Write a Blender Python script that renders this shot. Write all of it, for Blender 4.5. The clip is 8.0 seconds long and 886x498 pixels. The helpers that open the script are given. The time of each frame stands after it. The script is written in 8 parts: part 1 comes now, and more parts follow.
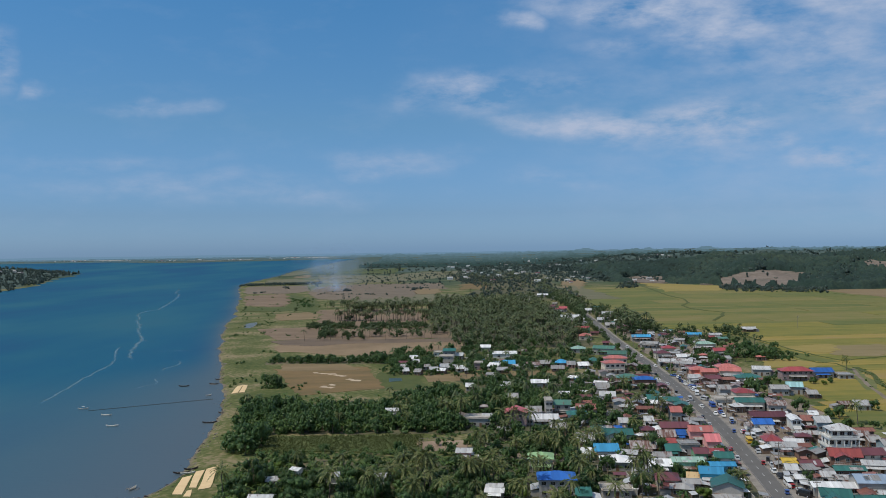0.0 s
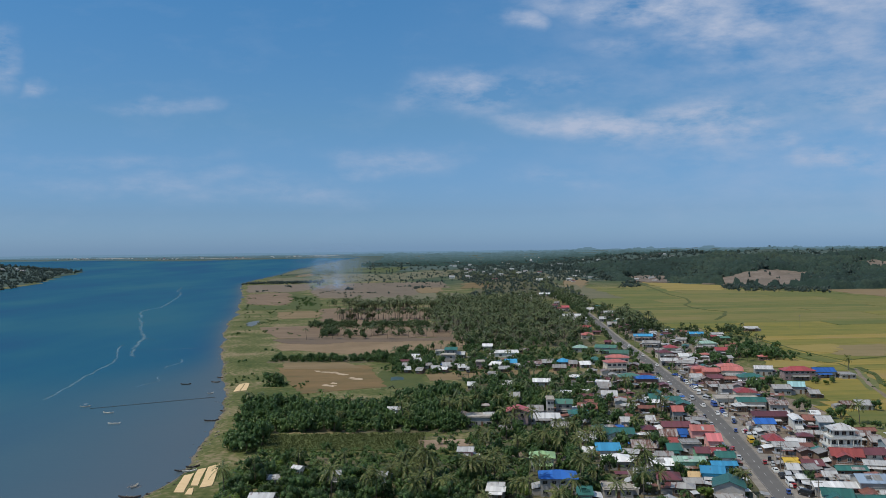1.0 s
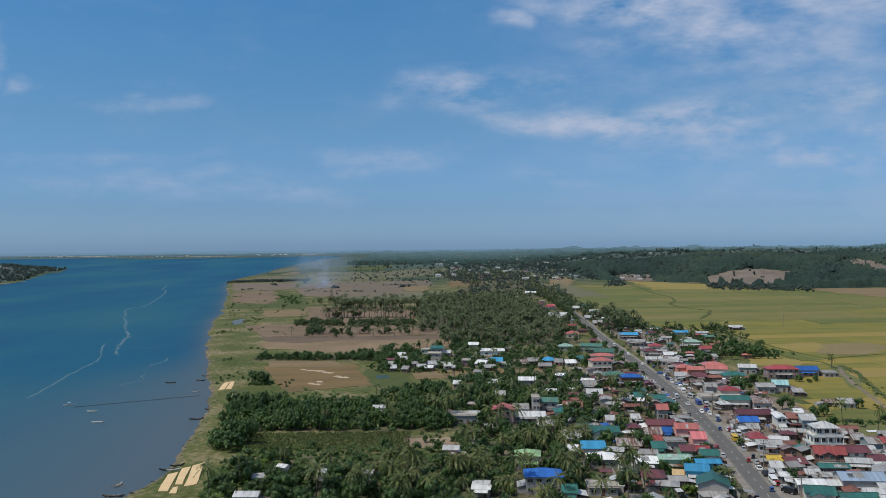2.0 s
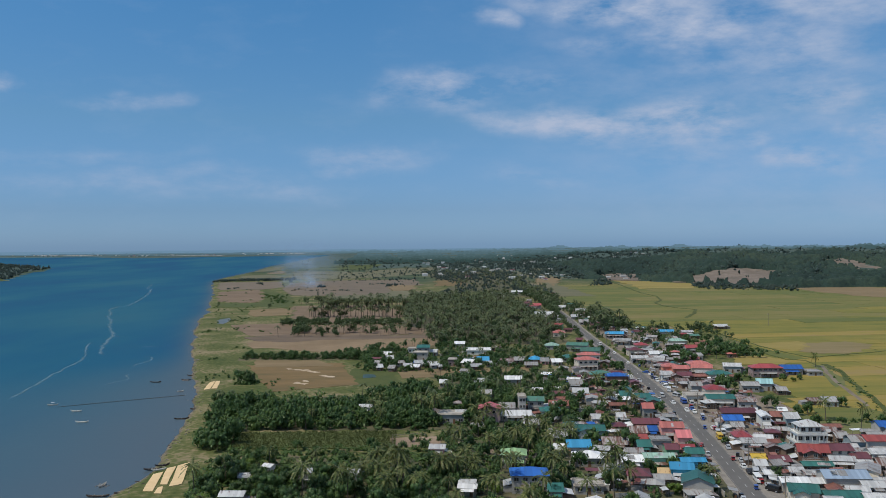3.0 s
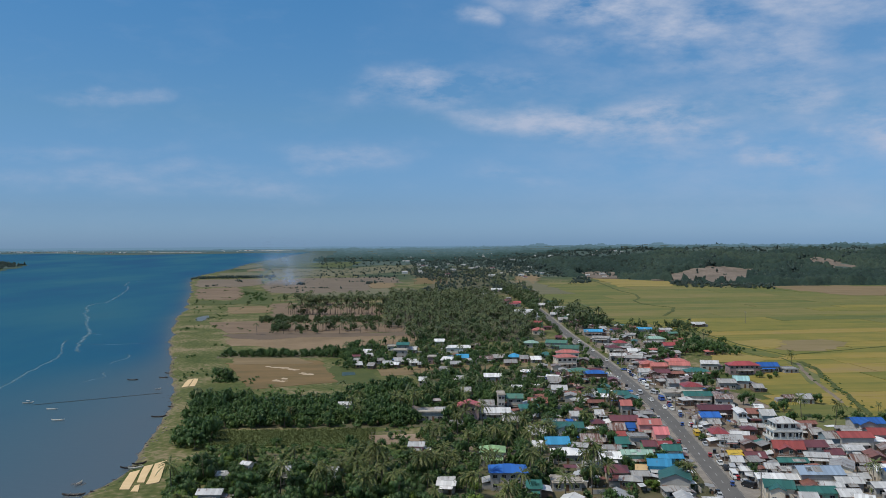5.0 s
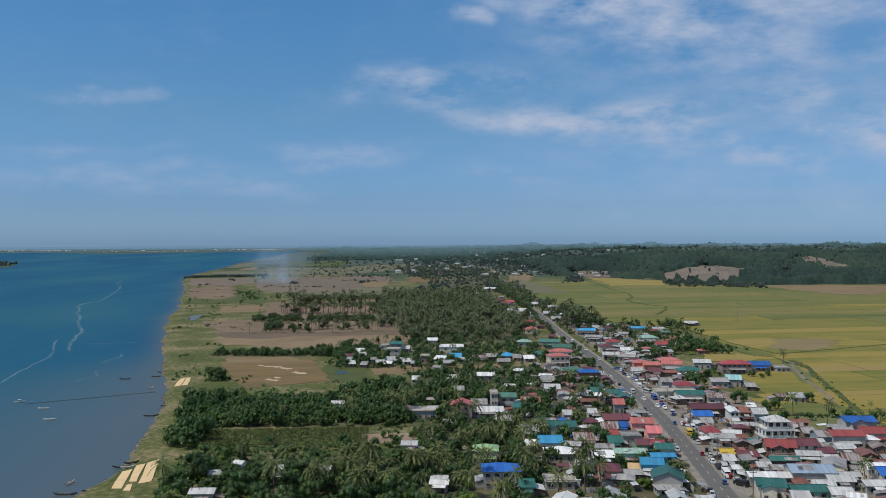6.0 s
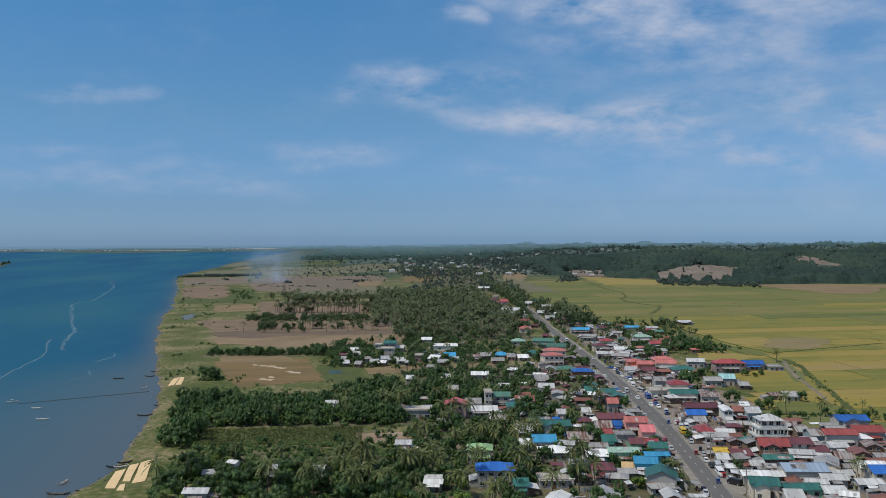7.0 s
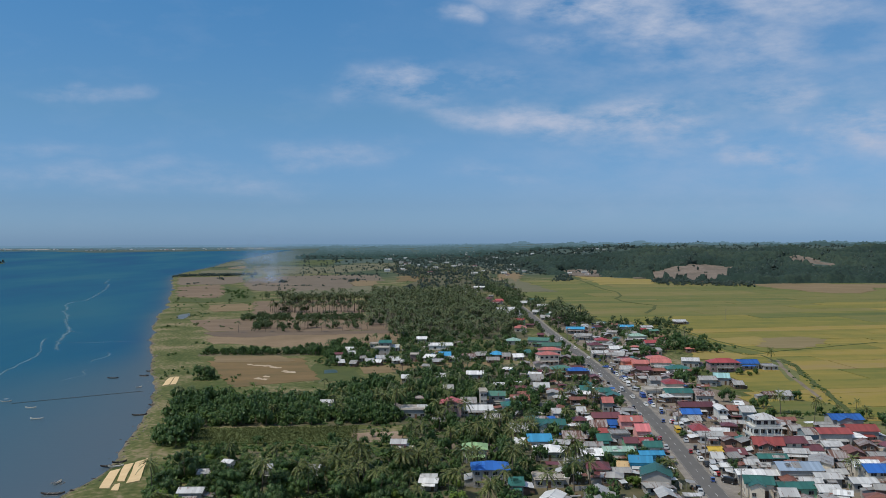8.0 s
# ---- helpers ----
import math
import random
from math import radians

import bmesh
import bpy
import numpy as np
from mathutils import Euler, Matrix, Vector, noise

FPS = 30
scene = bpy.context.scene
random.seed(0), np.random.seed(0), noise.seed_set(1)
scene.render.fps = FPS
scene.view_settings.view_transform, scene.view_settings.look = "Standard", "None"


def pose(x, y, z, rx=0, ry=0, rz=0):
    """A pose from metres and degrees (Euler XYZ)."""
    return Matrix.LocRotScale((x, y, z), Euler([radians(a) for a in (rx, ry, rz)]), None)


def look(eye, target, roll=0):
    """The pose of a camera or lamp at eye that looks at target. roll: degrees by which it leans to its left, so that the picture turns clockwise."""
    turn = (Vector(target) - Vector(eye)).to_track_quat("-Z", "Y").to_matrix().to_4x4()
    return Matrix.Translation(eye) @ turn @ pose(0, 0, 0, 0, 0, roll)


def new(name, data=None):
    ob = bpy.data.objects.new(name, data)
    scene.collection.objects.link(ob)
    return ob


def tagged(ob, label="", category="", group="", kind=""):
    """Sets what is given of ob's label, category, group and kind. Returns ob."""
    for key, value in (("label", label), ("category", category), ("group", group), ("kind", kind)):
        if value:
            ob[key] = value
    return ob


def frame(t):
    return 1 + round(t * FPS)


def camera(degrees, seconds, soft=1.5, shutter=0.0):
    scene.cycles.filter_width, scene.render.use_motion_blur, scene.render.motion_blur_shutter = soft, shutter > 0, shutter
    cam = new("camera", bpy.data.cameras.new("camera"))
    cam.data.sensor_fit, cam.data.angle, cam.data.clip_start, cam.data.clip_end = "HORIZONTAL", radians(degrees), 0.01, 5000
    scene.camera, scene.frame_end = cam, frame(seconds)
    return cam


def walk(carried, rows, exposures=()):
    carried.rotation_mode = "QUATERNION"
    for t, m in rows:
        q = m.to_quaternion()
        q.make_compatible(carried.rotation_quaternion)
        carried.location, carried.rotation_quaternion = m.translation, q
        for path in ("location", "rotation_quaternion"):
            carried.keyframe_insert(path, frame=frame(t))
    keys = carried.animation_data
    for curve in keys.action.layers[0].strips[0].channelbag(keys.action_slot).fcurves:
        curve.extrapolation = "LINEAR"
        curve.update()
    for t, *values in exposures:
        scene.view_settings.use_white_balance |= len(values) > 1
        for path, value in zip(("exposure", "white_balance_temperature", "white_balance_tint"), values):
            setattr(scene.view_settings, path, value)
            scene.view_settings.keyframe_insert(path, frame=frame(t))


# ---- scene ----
cam = camera(53.7, 8.0, soft=0.8)
EYE = 76.0
# seconds, drift to the right, drift up, yaw, pitch, lean to the right; the drone hovers and turns
TURNS = [
    (0.0, 0.0, 0.0, 0.0, -0.05, 0.80), (0.5, 0.04, -0.02, 0.388, -0.094, 0.756), (1.0, 0.08, -0.04, 0.141, -0.123, 0.672),
    (1.5, 0.13, -0.06, -0.285, -0.181, 0.585), (3.0, 0.25, -0.13, -1.63, -0.287, 0.477), (3.5, 0.29, -0.15, -1.975, -0.310, 0.435),
    (4.0, 0.34, -0.17, -2.361, -0.350, 0.386), (4.5, 0.38, -0.19, -2.68, -0.4, 0.347), (6.0, 0.42, -0.26, -3.38, -0.513, 0.262),
    (6.5, 0.42, -0.28, -3.595, -0.532, 0.258), (7.0, 0.42, -0.30, -3.764, -0.555, 0.258), (7.5, 0.42, -0.32, -3.915, -0.572, 0.242), (8.0, 0.42, -0.34, -4.074, -0.592, 0.236),
]
walk(cam, [(t, pose(x, 0, EYE + z, 90 + pitch, lean, yaw)) for t, x, z, yaw, pitch, lean in TURNS])

# ---- world and sun ----
SUN_HIGH, SUN_TURN = radians(57), radians(-112)      # elevation; compass turn from +y, clockwise
world = bpy.data.worlds.new("daylight")
scene.world = world
world.use_nodes = True
W = world.node_tree
W.nodes.clear()


def wn(kind):
    return W.nodes.new(kind)


def wmath(op, a, b=None, c=None, clamp=False):
    n = wn("ShaderNodeMath")
    n.operation, n.use_clamp = op, clamp
    for i, v in enumerate((a, b, c)):
        if v is None:
            continue
        if isinstance(v, (int, float)):
            n.inputs[i].default_value = v
        else:
            W.links.new(v, n.inputs[i])
    return n.outputs[0]


sky = wn("ShaderNodeTexSky")
sky.sky_type, sky.sun_disc, sky.sun_elevation, sky.sun_rotation = "NISHITA", False, SUN_HIGH, SUN_TURN
sky.altitude, sky.air_density, sky.dust_density, sky.ozone_density = 60, 1.0, 0.6, 3.0
way = wn("ShaderNodeTexCoord").outputs["Generated"]
sep = wn("ShaderNodeSeparateXYZ")
W.links.new(way, sep.inputs[0])
# clouds lie on a far sheet: u to the right, v up, as tangents of the angles
ahead = wmath("MAXIMUM", sep.outputs[1], 0.05)
u, v = wmath("DIVIDE", sep.outputs[0], ahead), wmath("DIVIDE", sep.outputs[2], ahead)
warp = wn("ShaderNodeTexNoise")
warp.inputs["Scale"].default_value, warp.inputs["Detail"].default_value = 11.0, 9.0
W.links.new(way, warp.inputs["Vector"])
warp_xy = wn("ShaderNodeSeparateXYZ")
W.links.new(warp.outputs["Color"], warp_xy.inputs[0])
u2 = wmath("MULTIPLY_ADD", warp_xy.outputs[0], 0.15, wmath("SUBTRACT", u, 0.075))
v2 = wmath("MULTIPLY_ADD", warp_xy.outputs[1], 0.05, wmath("SUBTRACT", v, 0.025))
cover = None
CLOUDS = [
    (0.259, 0.271, 0.105, 0.022, 0.95), (0.198, 0.265, 0.032, 0.012, 0.8), (0.33, 0.247, 0.08, 0.032, 0.8), (0.427, 0.233, 0.11, 0.062, 0.55), (0.466, 0.271, 0.12, 0.03, 0.6), (0.086, 0.254, 0.032, 0.011, 0.8),
    (0.124, 0.274, 0.045, 0.012, 0.55), (0.030, 0.172, 0.062, 0.026, 0.9), (-0.003, 0.184, 0.02, 0.012, 0.7), (0.116, 0.137, 0.068, 0.013, 0.75), (0.2, 0.139, 0.10, 0.018, 1.0), (0.285, 0.140, 0.105, 0.022, 1.0),
    (0.39, 0.116, 0.036, 0.011, 0.6), (0.444, 0.094, 0.062, 0.016, 0.8), (0.468, 0.171, 0.062, 0.019, 0.75), (-0.059, 0.099, 0.08, 0.015, 0.42), (-0.497, 0.223, 0.022, 0.026, 0.85), (-0.326, 0.166, 0.055, 0.008, 0.45), (0.57, 0.125, 0.07, 0.028, 0.85),
]
VEILS = [
    (0.22, 0.226, 0.065, 0.013, 0.5), (0.355, 0.142, 0.04, 0.012, 0.45), (0.129, 0.185, 0.075, 0.013, 0.45), (0.503, 0.132, 0.022, 0.01, 0.5), (-0.092, 0.091, 0.042, 0.01, 0.4), (-0.457, 0.188, 0.018, 0.008, 0.6),
    (-0.284, 0.166, 0.03, 0.008, 0.35), (-0.337, 0.076, 0.18, 0.013, 0.34), (-0.195, 0.064, 0.12, 0.012, 0.34), (-0.408, 0.102, 0.12, 0.009, 0.28), (0.134, 0.077, 0.06, 0.011, 0.3), (0.309, 0.108, 0.09, 0.016, 0.34), (0.355, 0.201, 0.045, 0.013, 0.45), (0.42, 0.20, 0.30, 0.15, 0.22),
]
for cu, cv, ru, rv, much in CLOUDS + VEILS:
    du = wmath("MULTIPLY", wmath("SUBTRACT", u2, cu), 0.64 / ru)
    dv = wmath("MULTIPLY", wmath("SUBTRACT", v2, cv), 0.60 / rv)
    r2 = wmath("ADD", wmath("MULTIPLY", du, du), wmath("MULTIPLY", dv, dv))
    fade = wmath("SUBTRACT", 1.0, r2, clamp=True)
    one = wmath("MULTIPLY", wmath("MULTIPLY", fade, fade), much * 1.12)
    cover = one if cover is None else wmath("MAXIMUM", cover, one)
stretch = wn("ShaderNodeMapping")
stretch.inputs["Scale"].default_value = (1.0, 1.0, 2.7)
stretch.inputs["Rotation"].default_value = (0, radians(6), 0)
W.links.new(way, stretch.inputs[0])
wisp = wn("ShaderNodeTexNoise")
wisp.inputs["Scale"].default_value, wisp.inputs["Detail"].default_value, wisp.inputs["Roughness"].default_value = 13.0, 10.0, 0.62
W.links.new(stretch.outputs[0], wisp.inputs["Vector"])
wisps = wn("ShaderNodeMapRange")
wisps.inputs[1].default_value, wisps.inputs[2].default_value = 0.36, 0.66
W.links.new(wisp.outputs[0], wisps.inputs[0])
thin = wmath("MULTIPLY", wmath("SUBTRACT", wisp.outputs[0], 0.5, clamp=True), 0.3)
veil = wmath("MULTIPLY", wmath("MULTIPLY_ADD", u, 0.26, 0.02, clamp=True), wmath("MULTIPLY_ADD", wisps.outputs[0], 0.8, 0.5))
mask = wmath("ADD", wmath("MULTIPLY", cover, wisps.outputs[0]), wmath("MAXIMUM", thin, veil), clamp=True)
mask = wmath("MULTIPLY", mask, wmath("MULTIPLY", v, 30.0, clamp=True))
# the low sky of this day is bluer and dimmer than a clear one
low = wn("ShaderNodeValToRGB")
for k, (at, c) in enumerate(((0.0, (0.46, 0.76, 1.40)), (0.30, (0.42, 0.85, 1.08)), (0.04, (0.40, 0.62, 1.05)), (0.14, (0.462, 0.718, 0.925)))):
    stop = low.color_ramp.elements[k] if k < 2 else low.color_ramp.elements.new(at)
    stop.position, stop.color = at, (*c, 1)
W.links.new(sep.outputs[2], low.inputs[0])
tint = wn("ShaderNodeMix")
tint.data_type, tint.blend_type = "RGBA", "MULTIPLY"
tint.inputs[0].default_value = 1.0
W.links.new(sky.outputs[0], tint.inputs[6])
W.links.new(low.outputs[0], tint.inputs[7])
clouded = wn("ShaderNodeMix")
clouded.data_type = "RGBA"
W.links.new(mask, clouded.inputs[0])
W.links.new(tint.outputs[2], clouded.inputs[6])
clouded.inputs[7].default_value = (4.05, 4.8, 6.35, 1)
back = wn("ShaderNodeBackground")
back.inputs[1].default_value = 0.10
W.links.new(clouded.outputs[2], back.inputs[0])
W.links.new(back.outputs[0], wn("ShaderNodeOutputWorld").inputs[0])

sun = new("sun", bpy.data.lights.new("sun", "SUN"))
sun.data.energy, sun.data.angle, sun.data.color = 3.5, radians(0.53), (1.0, 0.92, 0.78)
sun_from = Vector((math.sin(SUN_TURN) * math.cos(SUN_HIGH), math.cos(SUN_TURN) * math.cos(SUN_HIGH), math.sin(SUN_HIGH)))
sun.matrix_world = look(sun_from * 500, (0, 0, 0))
scene.view_settings.exposure = 0.0

# ---- materials ----


def material(name, colours, size=3.0, fine=0.3, rough=0.85, bump=0.0, metal=0.0, vary=0.0, island=0.0, spec=0.3, trans=0.0):
    """Colours mixed by two sizes of noise (metres); vary: each object's own lightness; island: each piece's."""
    m = bpy.data.materials.new(name)
    m.use_nodes = True
    t = m.node_tree
    b = t.nodes["Principled BSDF"]
    b.inputs["Roughness"].default_value, b.inputs["Metallic"].default_value = rough, metal
    b.inputs["Specular IOR Level"].default_value = spec
    geo = t.nodes.new("ShaderNodeNewGeometry")
    noises = []
    for s in (size, fine):
        n = t.nodes.new("ShaderNodeTexNoise")
        n.inputs["Scale"].default_value, n.inputs["Detail"].default_value = 1 / s, 4
        t.links.new(geo.outputs["Position"], n.inputs["Vector"])
        noises.append(n.outputs[0])
    mixed = t.nodes.new("ShaderNodeMath")
    mixed.operation = "MULTIPLY_ADD"
    mixed.inputs[1].default_value = 0.4
    half = t.nodes.new("ShaderNodeMath")
    half.operation = "MULTIPLY"
    half.inputs[1].default_value = 0.6
    t.links.new(noises[0], half.inputs[0])
    t.links.new(noises[1], mixed.inputs[0])
    t.links.new(half.outputs[0], mixed.inputs[2])
    value = mixed.outputs[0]
    if island:
        isl = t.nodes.new("ShaderNodeMath")
        isl.operation = "MULTIPLY_ADD"
        isl.inputs[1].default_value = island
        sub = t.nodes.new("ShaderNodeMath")
        sub.operation = "SUBTRACT"
        sub.inputs[1].default_value = island / 2
        t.links.new(value, sub.inputs[0])
        t.links.new(geo.outputs["Random Per Island"], isl.inputs[0])
        t.links.new(sub.outputs[0], isl.inputs[2])
        value = isl.outputs[0]
    ramp = t.nodes.new("ShaderNodeValToRGB")
    e = ramp.color_ramp.elements
    lo, hi = 0.5 - 0.22 - island / 2, 0.5 + 0.22 + island / 2
    lo, hi = max(0.0, lo), min(1.0, hi)
    e[0].position, e[0].color, e[1].position, e[1].color = lo, (*colours[0], 1), hi, (*colours[-1], 1)
    for i, c in enumerate(colours[1:-1], 1):
        e.new(lo + (hi - lo) * i / (len(colours) - 1)).color = (*c, 1)
    t.links.new(value, ramp.inputs[0])
    colour = ramp.outputs[0]
    if vary:
        info = t.nodes.new("ShaderNodeObjectInfo")
        rng = t.nodes.new("ShaderNodeMapRange")
        rng.inputs[3].default_value, rng.inputs[4].default_value = 1 - vary, 1 + vary
        t.links.new(info.outputs["Random"], rng.inputs[0])
        hsv = t.nodes.new("ShaderNodeHueSaturation")
        t.links.new(colour, hsv.inputs["Color"])
        t.links.new(rng.outputs[0], hsv.inputs["Value"])
        colour = hsv.outputs[0]
    t.links.new(colour, b.inputs["Base Color"])
    if bump:
        bp = t.nodes.new("ShaderNodeBump")
        bp.inputs["Strength"].default_value, bp.inputs["Distance"].default_value = 0.6, bump
        t.links.new(noises[1], bp.inputs["Height"])
        t.links.new(bp.outputs[0], b.inputs["Normal"])
    if trans:
        tr = t.nodes.new("ShaderNodeBsdfTranslucent")
        t.links.new(colour, tr.inputs[0])
        mix = t.nodes.new("ShaderNodeMixShader")
        mix.inputs[0].default_value = trans
        t.links.new(b.outputs[0], mix.inputs[1])
        t.links.new(tr.outputs[0], mix.inputs[2])
        t.links.new(mix.outputs[0], t.nodes["Material Output"].inputs[0])
    return m


def roof_material(name, colour, rust=0.25, metal=0.0, rough=0.45, rust_colour=(0.13, 0.062, 0.042)):
    """Corrugated metal sheets: ribs down the slope, sheets of uneven age, rust in patches."""
    m = bpy.data.materials.new(name)
    m.use_nodes = True
    t = m.node_tree
    b = t.nodes["Principled BSDF"]
    b.inputs["Roughness"].default_value, b.inputs["Metallic"].default_value = rough, metal
    tc, info = t.nodes.new("ShaderNodeTexCoord"), t.nodes.new("ShaderNodeObjectInfo")
    xyz = t.nodes.new("ShaderNodeSeparateXYZ")
    t.links.new(tc.outputs["Object"], xyz.inputs[0])
    sheet = t.nodes.new("ShaderNodeMath")
    sheet.operation = "FLOOR"
    wide = t.nodes.new("ShaderNodeMath")
    wide.operation = "DIVIDE"
    wide.inputs[1].default_value = 0.85
    t.links.new(xyz.outputs[0], wide.inputs[0])
    t.links.new(wide.outputs[0], sheet.inputs[0])
    add = t.nodes.new("ShaderNodeMath")
    add.operation = "MULTIPLY_ADD"
    add.inputs[1].default_value = 91.7
    t.links.new(info.outputs["Random"], add.inputs[0])
    t.links.new(sheet.outputs[0], add.inputs[2])
    white = t.nodes.new("ShaderNodeTexWhiteNoise")
    white.noise_dimensions = "1D"
    t.links.new(add.outputs[0], white.inputs["W"])
    n = t.nodes.new("ShaderNodeTexNoise")
    n.inputs["Scale"].default_value, n.inputs["Detail"].default_value, n.inputs["Roughness"].default_value = 0.55, 6, 0.65
    # rust runs down the slope, sheet by sheet
    runs, shift = t.nodes.new("ShaderNodeMapping"), t.nodes.new("ShaderNodeVectorMath")
    runs.inputs["Scale"].default_value = (2.6, 0.32, 0.5)
    shift.operation = "ADD"
    t.links.new(tc.outputs["Object"], runs.inputs[0])
    t.links.new(runs.outputs[0], shift.inputs[0])
    t.links.new(info.outputs["Location"], shift.inputs[1])
    t.links.new(shift.outputs[0], n.inputs["Vector"])
    r = t.nodes.new("ShaderNodeMapRange")
    r.inputs[1].default_value, r.inputs[2].default_value = 0.72 - rust * 0.42, 0.80 - rust * 0.30
    s = t.nodes.new("ShaderNodeMath")
    s.operation = "MULTIPLY_ADD"
    s.inputs[1].default_value = 0.16 * (0.3 + rust)
    t.links.new(white.outputs[0], s.inputs[0])
    t.links.new(n.outputs[0], s.inputs[2])
    t.links.new(s.outputs[0], r.inputs[0])
    hsv = t.nodes.new("ShaderNodeHueSaturation")
    hsv.inputs["Color"].default_value = (*colour, 1)
    val = t.nodes.new("ShaderNodeMapRange")
    val.inputs[3].default_value, val.inputs[4].default_value = 0.82, 1.14
    t.links.new(white.outputs[0], val.inputs[0])
    own = t.nodes.new("ShaderNodeMapRange")
    own.inputs[3].default_value, own.inputs[4].default_value = 0.78, 1.15
    t.links.new(info.outputs["Random"], own.inputs[0])
    both = t.nodes.new("ShaderNodeMath")
    both.operation = "MULTIPLY"
    t.links.new(val.outputs[0], both.inputs[0])
    t.links.new(own.outputs[0], both.inputs[1])
    t.links.new(both.outputs[0], hsv.inputs["Value"])
    mix = t.nodes.new("ShaderNodeMix")
    mix.data_type = "RGBA"
    mix.inputs[7].default_value = (*rust_colour, 1)
    t.links.new(r.outputs[0], mix.inputs[0])
    t.links.new(hsv.outputs[0], mix.inputs[6])
    t.links.new(mix.outputs[2], b.inputs["Base Color"])
    wave = t.nodes.new("ShaderNodeMath")
    wave.operation = "SINE"
    rib = t.nodes.new("ShaderNodeMath")
    rib.operation = "MULTIPLY"
    rib.inputs[1].default_value = 26.0
    t.links.new(xyz.outputs[0], rib.inputs[0])
    t.links.new(rib.outputs[0], wave.inputs[0])
    bp = t.nodes.new("ShaderNodeBump")
    bp.inputs["Strength"].default_value, bp.inputs["Distance"].default_value = 0.125, 0.02
    t.links.new(wave.outputs[0], bp.inputs["Height"])
    t.links.new(bp.outputs[0], b.inputs["Normal"])
    return m


ROOFS = {
    "blue": roof_material("blue_roofing", (0.025, 0.11, 0.37), 0.08),
    "sky": roof_material("sky_blue_roofing", (0.05, 0.27, 0.47), 0.12),
    "teal": roof_material("teal_roofing", (0.032, 0.125, 0.105), 0.2),
    "green": roof_material("green_roofing", (0.07, 0.17, 0.125), 0.25),
    "mintroof": roof_material("pale_green_roofing", (0.28, 0.42, 0.34), 0.15),
    "lime": roof_material("light_green_roofing", (0.27, 0.42, 0.20), 0.08),
    "red": roof_material("red_roofing", (0.29, 0.055, 0.055), 0.2),
    "rose": roof_material("rose_red_roofing", (0.50, 0.11, 0.11), 0.08),
    "pink": roof_material("pink_roofing", (0.58, 0.18, 0.18), 0.05),
    "salmon": roof_material("salmon_roofing", (0.42, 0.14, 0.115), 0.15),
    "maroon": roof_material("maroon_roofing", (0.135, 0.045, 0.05), 0.25),
    "brick": roof_material("brick_red_roofing", (0.25, 0.055, 0.045), 0.15),
    "brown": roof_material("brown_roofing", (0.24, 0.10, 0.07), 0.3),
    "rusty": roof_material("rusted_roofing", (0.34, 0.31, 0.29), 0.55),
    "silver": roof_material("galvanised_roofing", (0.43, 0.43, 0.42), 0.24, 0.0, 0.4),
    "galv": roof_material("old_galvanised_roofing", (0.30, 0.293, 0.278), 0.30),
    "white": roof_material("white_roofing", (0.61, 0.61, 0.60), 0.10),
    "tan": roof_material("tan_roofing", (0.46, 0.32, 0.16), 0.2),
    "paleblue": roof_material("pale_blue_roofing", (0.22, 0.28, 0.355), 0.06),
    "paleteal": roof_material("pale_teal_roofing", (0.30, 0.50, 0.50), 0.1),
    "yellow": roof_material("yellow_roofing", (0.62, 0.42, 0.06), 0.1),
}
ROOF_WORDS = {"tan": "tan", "paleblue": "pale blue", "paleteal": "pale teal", "concrete": "bare concrete", "blue": "bright blue", "sky": "sky-blue", "teal": "dark teal", "green": "faded green", "mintroof": "pale green", "lime": "light green", "red": "red",
              "rose": "rose-red", "pink": "pink", "salmon": "salmon", "maroon": "maroon", "brick": "brick-red", "brown": "brown", "rusty": "rust-streaked",
              "silver": "pale galvanised", "galv": "weathered grey", "white": "white", "yellow": "yellow"}


def wall_material(name, c):
    d = tuple(x * 0.72 for x in c)
    return material(name, [d, c, tuple(min(0.85, x * 1.12) for x in c)], 2.2, 0.35, 0.9, 0.01, vary=0.12)


WALLS = {
    "grey": wall_material("bare_concrete_block", (0.33, 0.32, 0.30)), "white": wall_material("white_paint", (0.58, 0.58, 0.545)),
    "cream": wall_material("cream_paint", (0.56, 0.50, 0.41)), "pink": wall_material("pink_paint", (0.60, 0.30, 0.27)),
    "mint": wall_material("mint_paint", (0.28, 0.52, 0.36)), "aqua": wall_material("aqua_paint", (0.08, 0.36, 0.50)),
    "green": wall_material("green_paint", (0.16, 0.33, 0.20)), "salmon": wall_material("salmon_paint", (0.52, 0.22, 0.15)),
    "mauve": wall_material("mauve_paint", (0.26, 0.19, 0.19)), "aquagrey": wall_material("blue_grey_paint", (0.24, 0.31, 0.34)), 
    "brown": wall_material("brown_paint", (0.20, 0.12, 0.09)), "wood": wall_material("weathered_boards", (0.16, 0.11, 0.08)),
}
ROOFS["concrete"] = material("bare_concrete_deck", [(0.22, 0.20, 0.17), (0.36, 0.33, 0.29), (0.44, 0.41, 0.36)], 3.0, 0.5, 0.95, 0.02, vary=0.1)
WALL_WORDS = {"mauve": "mauve", "aquagrey": "blue-grey", "grey": "bare concrete", "white": "white", "cream": "cream", "pink": "pink", "mint": "mint-green", "aqua": "aqua-blue", "green": "green",
              "salmon": "salmon", "brown": "brown", "wood": "weathered timber"}

